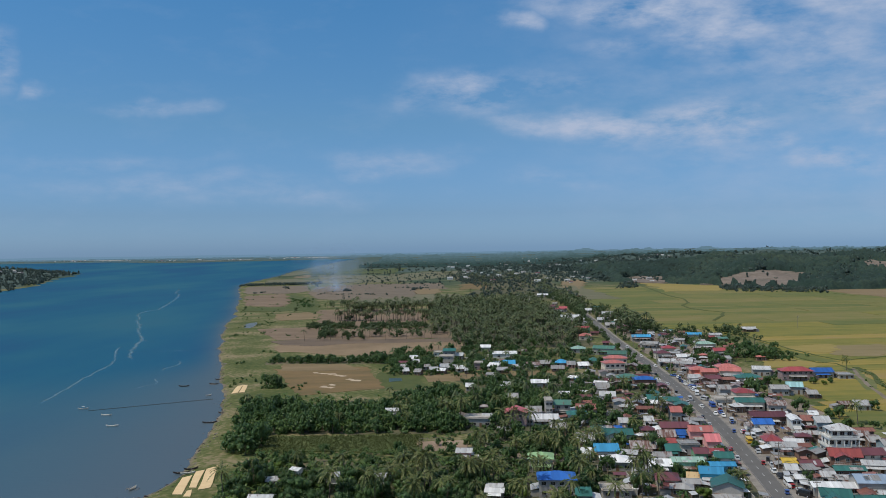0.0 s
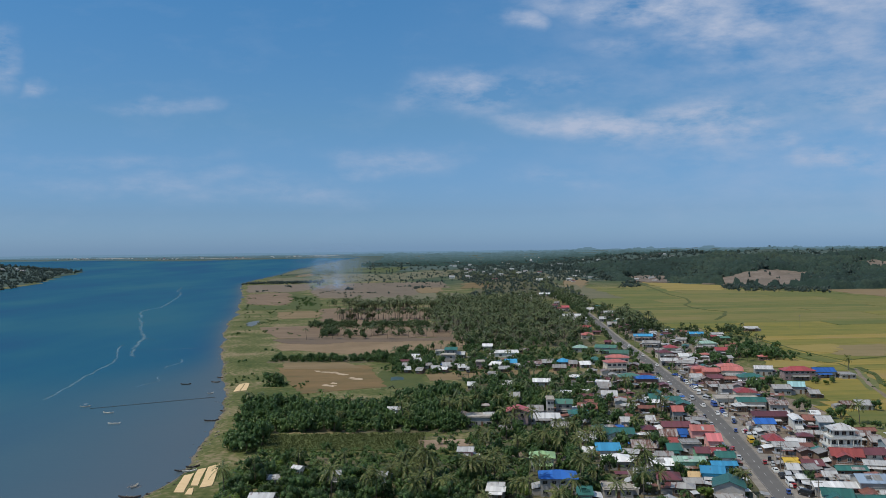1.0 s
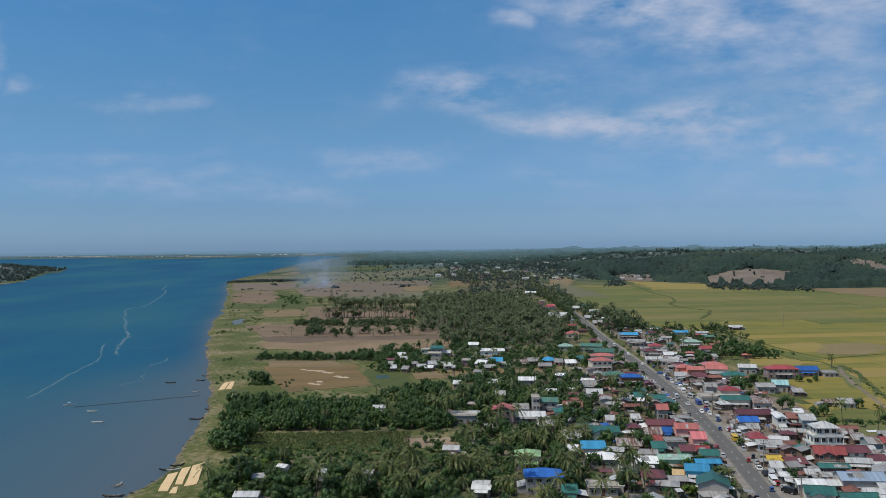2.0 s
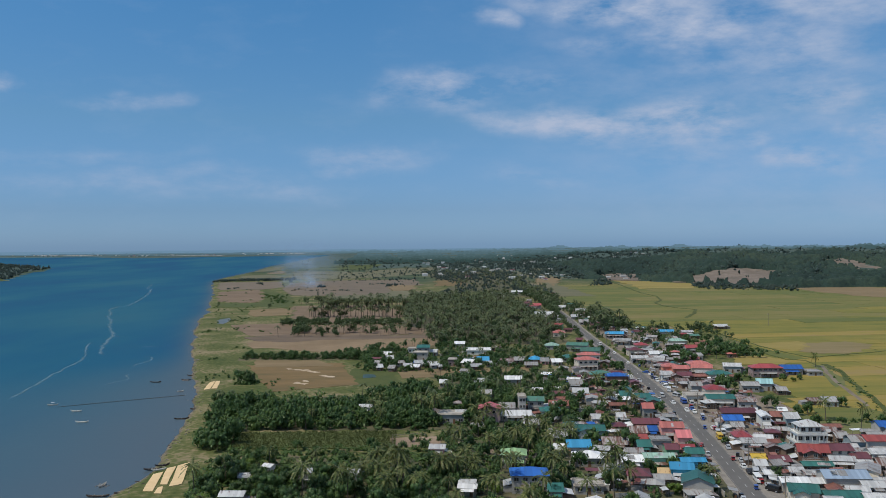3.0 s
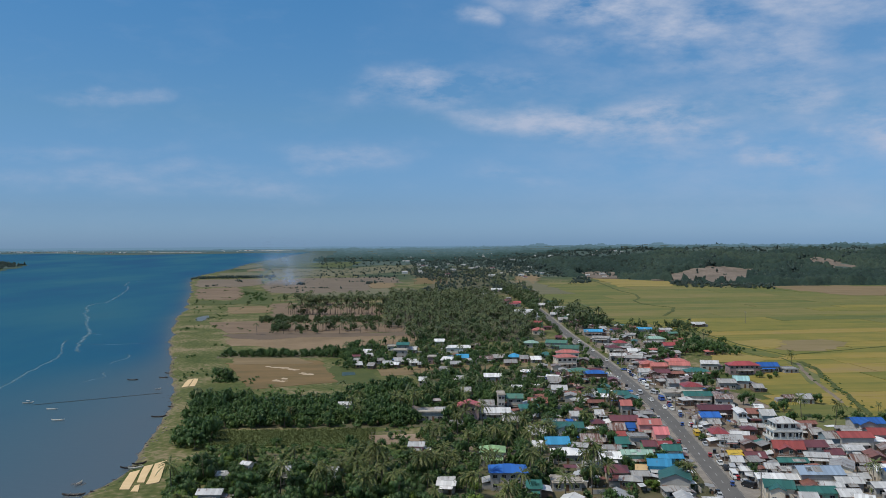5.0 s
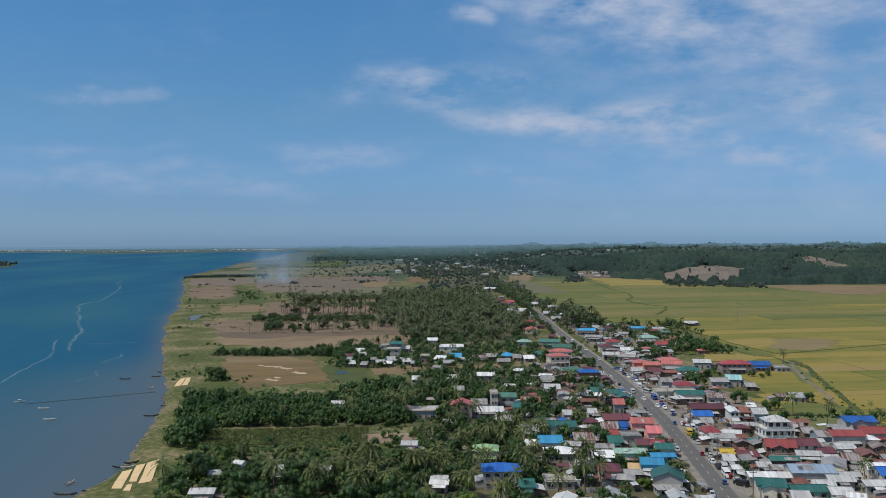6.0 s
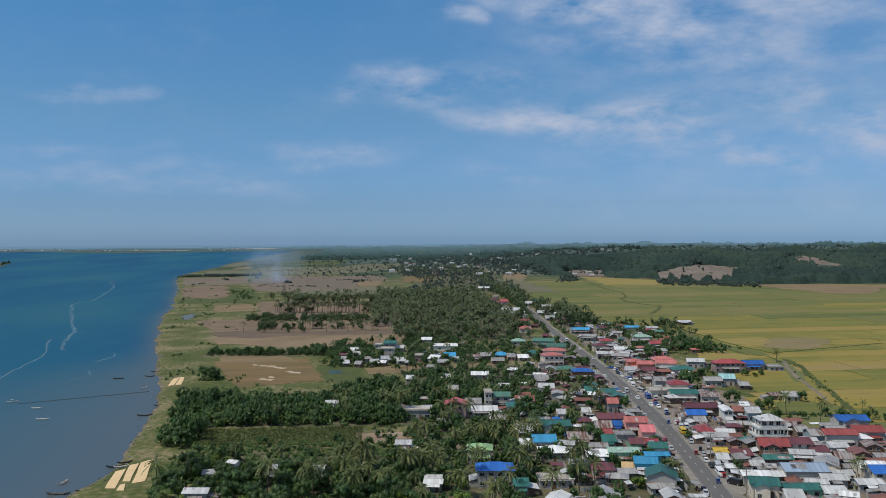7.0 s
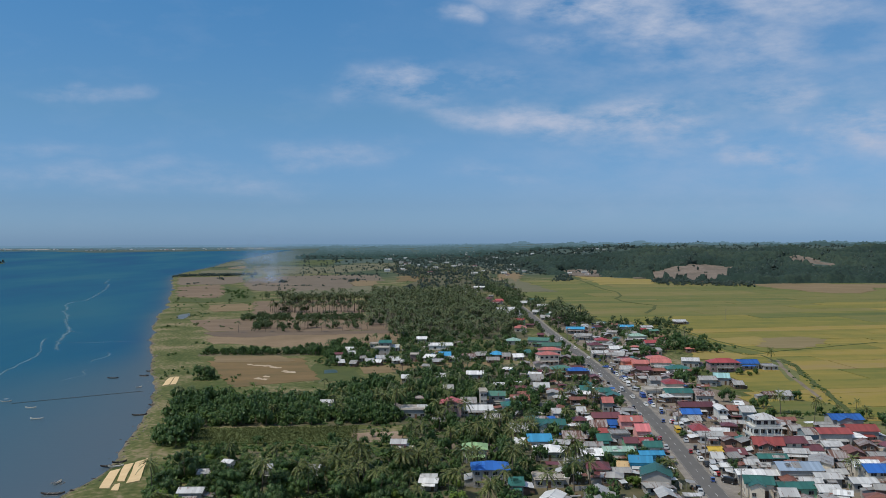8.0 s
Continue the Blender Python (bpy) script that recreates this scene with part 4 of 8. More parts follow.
def ribbon(name, points, width, lift, mat, label, category, kind="structure", thick=0.2, seed=0, ragged=0.25, ground=True):
    """A winding band through a few stations."""
    rnd = random.Random(seed)
    fine = []
    for (xa, ya), (xb, yb) in zip(points, points[1:]):
        n = max(2, int(math.hypot(xb - xa, yb - ya) / (width * 2 + 4)))
        fine += [(xa + (xb - xa) * i / n + rnd.uniform(-1, 1) * ragged * width, ya + (yb - ya) * i / n + rnd.uniform(-1, 1) * ragged * width) for i in range(n)]
    fine.append(points[-1])
    v, f = [], []
    for i, (x, y) in enumerate(fine):
        xa, ya = fine[max(0, i - 1)]
        xb, yb = fine[min(len(fine) - 1, i + 1)]
        l = math.hypot(xb - xa, yb - ya) or 1
        nx, ny = (yb - ya) / l, -(xb - xa) / l
        w = width / 2 * rnd.uniform(1 - ragged, 1 + ragged)
        z = (float(land_z(x, y)) if ground else -0.45 + float(bowl(math.hypot(x, y)))) + lift
        v += [(x - nx * w, y - ny * w, z), (x + nx * w, y + ny * w, z), (x + nx * w, y + ny * w, z - thick), (x - nx * w, y - ny * w, z - thick)]
    for i in range(len(fine) - 1):
        k = 4 * i
        for j in range(4):
            f.append((k + j, k + (j + 1) % 4, k + 4 + (j + 1) % 4, k + 4 + j))
    return tagged(new(name, mesh_of(name, v, f, mat)), label, category, kind=kind)


ribbon("farm_track", [(243.5, 521), (236.8, 503), (223.5, 464), (215.3, 432.9), (205.6, 396.8), (196.2, 366.4), (184, 331)], 1.9, 0.30, M_DIRT, "pale dirt farm track along a ditch", "track", seed=3)
ribbon("track_verge", [(244.5, 524), (234, 494), (221, 452), (210.5, 408), (198.5, 364), (187, 330)], 8.5, 0.27, M_GRASS, "dry grassy verge of the farm track", "verge", seed=14, ragged=0.3)
ribbon("grassy_bund", [(248, 528), (245.5, 512), (240.5, 492), (225.5, 445), (217, 414), (207.5, 384), (196.5, 350)], 2.6, 0.5, M_BUND, "overgrown dark green bund beside the track", "bund", seed=4, thick=1.0, ragged=0.6)
ribbon("grassy_bund", [(248.7, 729.7), (246.3, 688.7), (245.8, 648.0), (246.3, 618.6), (248.9, 585.1), (253.1, 557.6), (267.2, 565.0), (302.0, 579.8), (355.5, 604.1)], 1.6, 0.42, M_BUND, "dark grassy ditch between rice parcels", "bund", seed=5, thick=0.6)
ribbon("grassy_bund", [(367.6, 1773.2), (372.6, 1666.2), (357.6, 1511.4), (334.1, 1304.2), (334.5, 1218.8), (316.7, 1135.1), (295.2, 1083.5), (291.9, 1034.1), (297.6, 996.5), (309.7, 968.9), (293.8, 923.1), (266.1, 862.8)], 3.4, 0.5, M_BUND, "winding dark ditch through the rice", "bund", seed=6, thick=0.6)
ribbon("grassy_bund", [(237.8, 602.4), (232.6, 574.4), (234.4, 551.0), (243.5, 544.6), (240.1, 518.8)], 1.5, 0.42, M_BUND, "dark grassy ditch behind the houses", "bund", seed=7, thick=0.6)

# ---- houses ----
GLAZED = {}


def window_mesh(w, h):
    """A framed window that stands on a wall facing -y: frame, sill and dark panes set back in it."""
    key = (w, h)
    if key not in GLAZED:
        s = Shape()
        s.box(-w / 2, -0.07, 0, -w / 2 + 0.09, 0.02, h).box(w / 2 - 0.09, -0.07, 0, w / 2, 0.02, h)
        s.box(-w / 2 + 0.09, -0.07, h - 0.09, w / 2 - 0.09, 0.02, h).box(-w / 2 - 0.06, -0.14, -0.08, w / 2 + 0.06, 0.02, 0.0)
        s.box(-0.03, -0.06, 0, 0.03, 0.02, h - 0.09)
        frame_me = s.mesh("window", M_TRIM)
        pane_me = Shape().box(-w / 2 + 0.09, -0.035, 0.0, w / 2 - 0.09, -0.005, h - 0.09).mesh("pane", M_GLASS)
        GLAZED[key] = (frame_me, pane_me)
    return GLAZED[key]


DOOR_ME = Shape().box(-0.48, -0.05, 0, 0.48, 0.02, 2.05).box(-0.56, -0.07, 0, -0.48, 0.02, 2.12, 1).box(0.48, -0.07, 0, 0.56, 0.02, 2.12, 1).box(-0.48, -0.07, 2.05, 0.48, 0.02, 2.12, 1).mesh("door", M_DOOR, M_TRIM)
TAKEN, OPEN_FRONTS = [], []


def free(x, y, r):
    return all((x - a) ** 2 + (y - b) ** 2 > (r + c) ** 2 for a, b, c in TAKEN)


def gable_roof(s, w, d, eave, rise, over=0.55, thick=0.09):
    """Two slopes with the ridge along x."""
    a, b, k = w / 2 + over, d / 2 + over, rise * over / (d / 2)
    s.slab([(-a, -b, eave - k), (a, -b, eave - k), (a, 0, eave + rise), (-a, 0, eave + rise)], thick)
    s.slab([(a, b, eave - k), (-a, b, eave - k), (-a, 0, eave + rise), (a, 0, eave + rise)], thick)
    s.box(-a, -0.16, eave + rise - 0.03, a, 0.16, eave + rise + 0.05)


def hip_roof(s, w, d, eave, rise, over=0.6, thick=0.09):
    a, b = w / 2 + over, d / 2 + over
    r = max(0.3, a - b)
    e = eave - 0.15
    s.slab([(-a, -b, e), (a, -b, e), (r, 0, eave + rise), (-r, 0, eave + rise)], thick)
    s.slab([(a, b, e), (-a, b, e), (-r, 0, eave + rise), (r, 0, eave + rise)], thick)
    s.slab([(a, -b, e), (a, b, e), (r, 0, eave + rise)], thick)
    s.slab([(-a, b, e), (-a, -b, e), (-r, 0, eave + rise)], thick)
    s.box(-r, -0.14, eave + rise - 0.03, r, 0.14, eave + rise + 0.04)


def gable_walls(s, w, d, eave, rise):
    s.box(-w / 2, -d / 2, -0.3, w / 2, d / 2, eave)
    for x in (-w / 2, w / 2 - 0.15):
        s.add([(x, -d / 2, eave), (x + 0.15, -d / 2, eave), (x + 0.15, d / 2, eave), (x, d / 2, eave), (x, 0, eave + rise - 0.1), (x + 0.15, 0, eave + rise - 0.1)],
              [(0, 4, 3), (1, 2, 5), (0, 1, 5, 4), (2, 3, 4, 5)])


def house(x, y, w, d, h, style, colour, wall, storeys, turn=None, rich=True, group=""):
    """A house at x, y: w wide and d deep, h to the middle of its roof."""
    rnd = random.Random(int(x * 31 + y * 17))
    turn = rnd.choice((-9, -9, -6, -14, -2, 8, -24)) + rnd.uniform(-5, 5) if turn is None else turn
    wall = rnd.choice(("grey", "grey", "cream", "wood", "wood", "brown")) if wall == "grey" and group else wall
    z = float(land_z(x, y)) + 0.05
    TAKEN.append((x, y, max(w, d) * 0.5))
    rise = d / 2 * math.tan(radians(rnd.uniform(15, 22)))
    eave = max(2.3, h - rise * 0.45)
    storeys = 2 if storeys == 2 and eave > 4.2 else (storeys if eave > 4.2 else 1)
    home = new("house")
    home.matrix_basis = pose(x, y, z, 0, 0, turn)
    form = {"gable": "gabled", "hip": "hipped", "cross": "cross-gabled", "flat": "flat"}[style]
    size = "two-storey" if storeys > 1 else "single-storey"
    tagged(home, f"{size} {WALL_WORDS[wall]} house with {form} {ROOF_WORDS[colour]} " + ("deck" if colour == "concrete" else "metal roof"), "house", group)
    walls, roof = Shape(), Shape()
    if style == "flat":
        walls.box(-w / 2, -d / 2, -0.3, w / 2, d / 2, eave)
        roof.box(-w / 2 - 0.4, -d / 2 - 0.5, eave, w / 2 + 0.4, d / 2 + 0.3, eave + 0.14)
        for x0, y0, x1, y1 in ((-w / 2, -d / 2, w / 2, -d / 2 + 0.15), (-w / 2, d / 2 - 0.15, w / 2, d / 2), (-w / 2, -d / 2 + 0.15, -w / 2 + 0.15, d / 2 - 0.15), (w / 2 - 0.15, -d / 2 + 0.15, w / 2, d / 2 - 0.15)):
            roof.box(x0, y0, eave + 0.14, x1, y1, eave + 0.5)
    elif style == "hip":
        walls.box(-w / 2, -d / 2, -0.3, w / 2, d / 2, eave)
        hip_roof(roof, w, d, eave, rise)
    else:
        gable_walls(walls, w, d, eave, rise)
        gable_roof(roof, w, d, eave, rise)
    if style == "cross":
        # a wing that comes forward, its gable to the front
        ww, out = w * 0.5, d * 0.28
        wx, r2 = -w * 0.12, ww / 2 * 0.42
        walls.box(wx - ww / 2, -d / 2 - out, -0.3, wx + ww / 2, -d / 2, eave)
        y0 = -d / 2 - out
        walls.add([(wx - ww / 2, y0, eave), (wx + ww / 2, y0, eave), (wx + ww / 2, y0 + 0.15, eave), (wx - ww / 2, y0 + 0.15, eave), (wx, y0, eave + r2 - 0.1), (wx, y0 + 0.15, eave + r2 - 0.1)],
                  [(0, 1, 4), (3, 5, 2), (0, 4, 5, 3), (1, 2, 5, 4)])
        a, k = ww / 2 + 0.5, r2 * 0.5 / (ww / 2)
        roof.slab([(wx - a, y0 - 0.5, eave - k), (wx, y0 - 0.5, eave + r2), (wx, 0.2, eave + r2), (wx - a, 0.2, eave - k)], 0.09)
        roof.slab([(wx + a, 0.2, eave - k), (wx, 0.2, eave + r2), (wx, y0 - 0.5, eave + r2), (wx + a, y0 - 0.5, eave - k)], 0.09)
    part("wall", walls.mesh("wall", WALLS[wall]), home)
    part("roof", roof.mesh("roof", ROOFS[colour]), home, "bare concrete roof deck" if colour == "concrete" else f"{ROOF_WORDS[colour]} corrugated metal roof")
    # openings: front and both sides, storey by storey
    front = -d / 2 - (d * 0.28 if style == "cross" else 0)
    n_front = max(2, int(w / 2.6)) if rich else 2
    wide = rnd.choice((1.2, 1.5, 1.8))
    for k in range(storeys):
        sill = 0.95 + k * max(2.7, eave / storeys)
        if sill + 1.2 > eave:
            break
        for i in range(n_front):
            px = -w / 2 + w * (i + 0.5) / n_front
            fy = -d / 2
            if style == "cross" and abs(px + w * 0.12) < w * 0.25:
                fy = front
            elif style == "cross" and abs(px + w * 0.12) < w * 0.25 + wide * 0.6:
                continue
            if k == 0 and i == n_front // 2:
                part("door", DOOR_ME, home, "", pose(px, fy, 0))
                continue
            frame_me, pane_me = window_mesh(wide, 1.1)
            win = part("window", frame_me, home, "", pose(px, fy, sill))
            part("pane", pane_me, win)
        for side, rz in ((-w / 2, -90), (w / 2, 90)):
            for i in range(2 if rich else 1):
                frame_me, pane_me = window_mesh(1.2, 1.1)
                win = part("window", frame_me, home, "", pose(side, d * (-0.22 + 0.46 * i), sill, 0, 0, rz))
                part("pane", pane_me, win)
    if rich and storeys == 2 and style != "flat" and eave > 4.4 and rnd.random() < 0.75:
        # a balcony along the upper floor
        bw, floor_z = w * rnd.uniform(0.55, 0.95), eave / 2
        slab = part("balcony", Shape().box(-bw / 2, front - 1.3, floor_z, bw / 2, front, floor_z + 0.16).mesh("balcony", WALLS["grey"]), home)
        rail = Shape().box(-bw / 2, front - 1.3, floor_z + 0.95, bw / 2, front - 1.22, floor_z + 1.05)
        for k in range(int(bw / 0.5) + 1):
            px = -bw / 2 + 0.04 + (bw - 0.08) * k / int(bw / 0.5)
            rail.box(px - 0.03, front - 1.29, floor_z + 0.16, px + 0.03, front - 1.23, floor_z + 0.95)
        part("railing", rail.mesh("railing", M_TRIM), slab)
        for sx in (-bw / 2 + 0.2, bw / 2 - 0.2):
            part("column", Shape().tube([(sx, front - 1.1, -0.2), (sx, front - 1.1, floor_z)], [0.14, 0.14], 8).mesh("column", WALLS["grey"]), home)
    if not group:
        OPEN_FRONTS.append((x, y, w * 0.5))
    if rich and style != "flat" and rnd.random() < 0.7:
        # a lower annexe against one side, under a single slope of odd sheets
        side, aw, ad = rnd.choice((-1, 1)), rnd.uniform(2.0, 3.6), d * rnd.uniform(0.5, 0.9)
        low_z, x0 = min(eave - 0.3, 2.7), side * w / 2
        x1 = x0 + side * aw
        a, b = min(x0, x1), max(x0, x1)
        part("annexe_wall", Shape().box(a, -ad / 2, -0.3, b, ad / 2, low_z - 0.75).mesh("annexe_wall", WALLS[rnd.choice(("grey", "wood", wall))]), home)
        zx = {x0: low_z, x1: low_z - 0.6}
        s = Shape().slab([(a - 0.02, -ad / 2 - 0.3, zx[a]), (b + 0.02, -ad / 2 - 0.3, zx[b]), (b + 0.02, ad / 2 + 0.3, zx[b]), (a - 0.02, ad / 2 + 0.3, zx[a])], 0.07)
        part("annexe_roof", s.mesh("annexe_roof", ROOFS[rnd.choice(("galv", "silver", "rusty", "galv", "brown", "white"))]), home)
    if style in ("gable", "cross") and rnd.random() < 0.3:
        # newer or older sheets let into the front slope
        for _ in range(rnd.randint(1, 3)):
            sw, sx = rnd.choice((0.85, 1.7, 2.5)), rnd.uniform(-0.36, 0.36) * w
            if style == "cross" and abs(sx + w * 0.12) < w * 0.42:
                continue
            t0 = rnd.uniform(0.02, 0.45)
            t1 = min(0.97, t0 + rnd.uniform(0.3, 0.6))
            ya, yb = -(d / 2 + 0.5) * (1 - t0), -(d / 2 + 0.5) * (1 - t1)
            za, zb = eave + rise * (1 + ya / (d / 2)) + 0.03, eave + rise * (1 + yb / (d / 2)) + 0.03
            s = Shape().slab([(sx - sw / 2, ya, za), (sx + sw / 2, ya, za), (sx + sw / 2, yb, zb), (sx - sw / 2, yb, zb)], 0.04)
            part("roof_sheet", s.mesh("roof_sheet", ROOFS[rnd.choice(("galv", "silver", colour, colour))]), home)
    if rich and style in ("gable", "hip") and rnd.random() < 0.6:
        # a lean-to porch roof on posts
        pw, px = w * rnd.uniform(0.4, 0.9), rnd.uniform(-0.05, 0.05) * w
        top = min(eave - 0.25, 2.75)
        s = Shape().slab([(px - pw / 2, front - 2.2, top - 0.45), (px + pw / 2, front - 2.2, top - 0.45), (px + pw / 2, front, top), (px - pw / 2, front, top)], 0.07)
        part("porch_roof", s.mesh("porch_roof", ROOFS[rnd.choice(("galv", "silver", "rusty", colour))]), home)
        for sx in (px - pw / 2 + 0.15, px + pw / 2 - 0.15):
            part("post", Shape().tube([(sx, front - 2.05, -0.1), (sx, front - 2.05, top - 0.5)], [0.07, 0.07], 6).mesh("post", M_POLE), home)
    return home


house(33.6, 266.5, 10.8, 8.6, 6.3, "hip", "blue", "grey", 2, -4)
house(32.1, 296.4, 7.8, 8.3, 5.3, "hip", "lime", "cream", 2, -6)
house(57.0, 312.1, 7.9, 8.5, 4.1, "gable", "sky", "white", 1, -3)
house(49.7, 309.8, 3.1, 6.4, 3.5, "gable", "white", "white", 1, -8)
house(57.6, 296.8, 9.4, 8.5, 3.9, "hip", "white", "grey", 1, -4)
house(70.8, 316.6, 8.0, 8.6, 3.9, "gable", "rusty", "wood", 1, -5)
house(65.8, 337.0, 11.2, 8.6, 4.3, "cross", "teal", "white", 1, -6)
house(70.8, 290.3, 6.7, 8.6, 3.9, "gable", "white", "grey", 1, -4)
house(74.9, 303.5, 5.6, 5.7, 3.3, "gable", "galv", "cream", 1, -6)
house(68.7, 272.4, 6.4, 8.6, 4.1, "hip", "maroon", "cream", 1, -10)
house(79.7, 289.4, 9.6, 5.3, 4.8, "gable", "mintroof", "mint", 1, -4)
house(88.0, 303.6, 4.1, 7.8, 4.4, "gable", "maroon", "green", 1, -5)
house(97.0, 319.6, 4.6, 8.6, 5.3, "gable", "pink", "pink", 2, -6)
house(96.9, 333.9, 8.1, 8.6, 5.7, "gable", "salmon", "pink", 1, -8)
house(84.5, 335.5, 5.9, 8.2, 3.7, "gable", "rusty", "brown", 1, -6)
house(81.7, 323.0, 5.3, 7.7, 3.6, "gable", "brick", "grey", 1, -6)
house(80.4, 311.9, 4.3, 8.0, 3.8, "gable", "teal", "grey", 1, -4)
house(90.5, 337.5, 2.9, 7.6, 3.6, "gable", "blue", "wood", 1, -8)
house(87.8, 316.9, 6.5, 6.9, 4.4, "flat", "galv", "grey", 2, -4)
house(91.0, 349.5, 10.6, 8.6, 4.1, "gable", "maroon", "wood", 1, -4)
house(77.9, 276.6, 3.0, 6.1, 3.1, "gable", "tan", "wood", 1, -14)
house(83.5, 276.1, 6.7, 6.7, 4.7, "gable", "sky", "aqua", 1, -12)
house(88.4, 280.6, 7.4, 4.6, 5.4, "gable", "sky", "aqua", 2, -4)
house(83.4, 259.6, 9.3, 8.6, 5.3, "gable", "teal", "grey", 1, 74)
house(93.2, 294.7, 5.5, 6.2, 4.9, "gable", "teal", "white", 2, -6)
house(94.3, 305.5, 4.2, 6.6, 3.7, "gable", "red", "cream", 1, -6)
house(51.1, 264.3, 8.6, 8.0, 3.2, "flat", "concrete", "grey", 1, -3)
house(39.9, 256.6, 3.9, 8.1, 4.1, "gable", "teal", "grey", 1, -3)
house(128.0, 354.7, 7.4, 8.6, 3.9, "gable", "blue", "white", 1, -5)
house(134.1, 365.5, 13.8, 8.6, 4.7, "gable", "maroon", "brown", 1, -4)
house(126.0, 344.1, 4.0, 6.5, 3.3, "gable", "galv", "grey", 1, -4)
house(121.1, 325.3, 5.7, 8.3, 3.7, "hip", "red", "cream", 1, -8)
house(121.3, 314.9, 8.4, 5.7, 3.5, "gable", "silver", "white", 1, -5)
house(128.3, 314.7, 4.8, 5.0, 3.2, "gable", "brown", "grey", 1, -4)
house(114.8, 293.5, 4.2, 5.1, 3.0, "gable", "yellow", "wood", 1, -6)
house(120.3, 289.8, 6.2, 6.4, 3.1, "gable", "maroon", "wood", 1, -4)
house(133.1, 292.8, 9.5, 8.6, 5.7, "cross", "brick", "brown", 2, -14)
house(129.5, 281.6, 9.1, 4.3, 3.1, "gable", "teal", "wood", 1, -5)
house(142.0, 294.8, 8.9, 8.6, 5.5, "gable", "maroon", "cream", 2, -4)
house(111.8, 284.2, 3.3, 6.1, 3.3, "gable", "silver", "grey", 1, -8)
house(116.7, 283.9, 3.6, 6.1, 3.3, "gable", "galv", "grey", 1, 8)
house(110.6, 273.5, 3.6, 4.6, 2.8, "gable", "white", "grey", 1, -4)
house(119.5, 274.8, 4.0, 5.3, 3.2, "gable", "silver", "white", 1, -6)
house(122.3, 270.8, 3.7, 4.7, 3.2, "gable", "galv", "grey", 1, -4)
house(128.7, 262.1, 12.7, 8.6, 5.1, "gable", "paleblue", "grey", 2, -6)
house(113.5, 262.4, 7.7, 5.5, 3.4, "gable", "white", "grey", 1, -6)
house(110.7, 249.4, 7.7, 8.6, 4.7, "cross", "teal", "cream", 1, -16)
house(121.0, 247.6, 10.3, 6.8, 3.3, "gable", "teal", "mint", 1, -4)
house(140.5, 352.9, 10.8, 3.4, 5.5, "gable", "white", "white", 2, 80)
house(148.1, 358.8, 4.7, 8.6, 4.3, "gable", "brown", "wood", 1, -12)
house(151.6, 353.6, 5.2, 8.6, 4.7, "gable", "silver", "aquagrey", 1, -6)
house(155.5, 370.9, 2.9, 6.6, 3.9, "gable", "white", "white", 1, -10)
house(156.1, 329.0, 4.5, 8.6, 3.9, "gable", "rusty", "wood", 1, -20)
house(156.5, 321.3, 3.8, 8.6, 3.7, "gable", "galv", "wood", 1, -8)
house(157.8, 310.6, 6.6, 8.6, 4.7, "gable", "galv", "aquagrey", 1, -6)
house(164.4, 308.2, 11.2, 8.6, 5.3, "gable", "brick", "grey", 1, -6)
house(178.3, 314.0, 10.5, 8.6, 4.9, "gable", "brick", "grey", 1, -8)
house(182.4, 332.7, 11.7, 8.6, 5.1, "cross", "blue", "grey", 1, -6)
house(156.8, 295.1, 5.9, 7.1, 3.8, "gable", "silver", "white", 1, -4)
house(147.7, 290.7, 5.4, 7.4, 3.6, "gable", "maroon", "wood", 1, -6)
house(140.7, 270.3, 10.8, 6.4, 4.5, "gable", "galv", "cream", 1, 62)
house(152.0, 281.4, 5.1, 7.9, 3.6, "gable", "rusty", "wood", 1, -14)
house(134.9, 255.9, 7.1, 5.6, 3.5, "gable", "silver", "grey", 1, -6)
house(150.9, 256.0, 8.4, 8.6, 5.5, "gable", "blue", "cream", 2, -6)
house(150.8, 262.9, 7.7, 6.7, 5.1, "gable", "white", "cream", 2, -8)
house(128.8, 244.0, 5.8, 6.8, 3.3, "gable", "silver", "grey", 1, -8)
house(115.0, 240.2, 4.5, 7.4, 3.6, "gable", "silver", "grey", 1, -10)
house(143.2, 250.9, 7.0, 6.1, 3.3, "gable", "white", "grey", 1, -6)
house(111.4, 609.5, 14.3, 8.6, 5.3, "gable", "green", "grey", 1, -22)
house(115.2, 583.1, 12.2, 8.6, 4.7, "gable", "green", "cream", 1, -14)
house(105.4, 541.1, 13.6, 8.6, 7.1, "hip", "salmon", "cream", 2, -6)
house(100.0, 479.0, 11.3, 8.6, 4.5, "hip", "green", "salmon", 1, -6)
house(106.0, 465.9, 11.2, 8.6, 5.3, "hip", "blue", "brown", 2, -4)
house(98.5, 415.4, 5.0, 8.6, 3.9, "gable", "teal", "grey", 1, -6)
house(104.8, 407.6, 6.5, 8.6, 4.1, "gable", "teal", "white", 1, -4)
house(99.0, 377.3, 4.2, 8.6, 5.1, "gable", "salmon", "grey", 2, -6)
house(45.5, 385.8, 2.9, 9.6, 9.0, "flat", "concrete", "grey", 3, -3)
house(52.2, 390.6, 6.8, 8.6, 6.3, "gable", "green", "grey", 2, -6)
house(63.4, 393.2, 8.8, 8.6, 3.9, "gable", "brown", "cream", 1, -8)
house(56.7, 377.0, 8.0, 8.6, 4.3, "hip", "teal", "white", 1, -4)
house(79.4, 428.1, 7.0, 8.6, 3.5, "gable", "silver", "cream", 1, -8)
house(72.5, 357.4, 3.1, 6.5, 4.5, "gable", "silver", "grey", 2, -5)
house(84.6, 365.3, 3.1, 6.8, 3.5, "gable", "silver", "white", 1, -4)
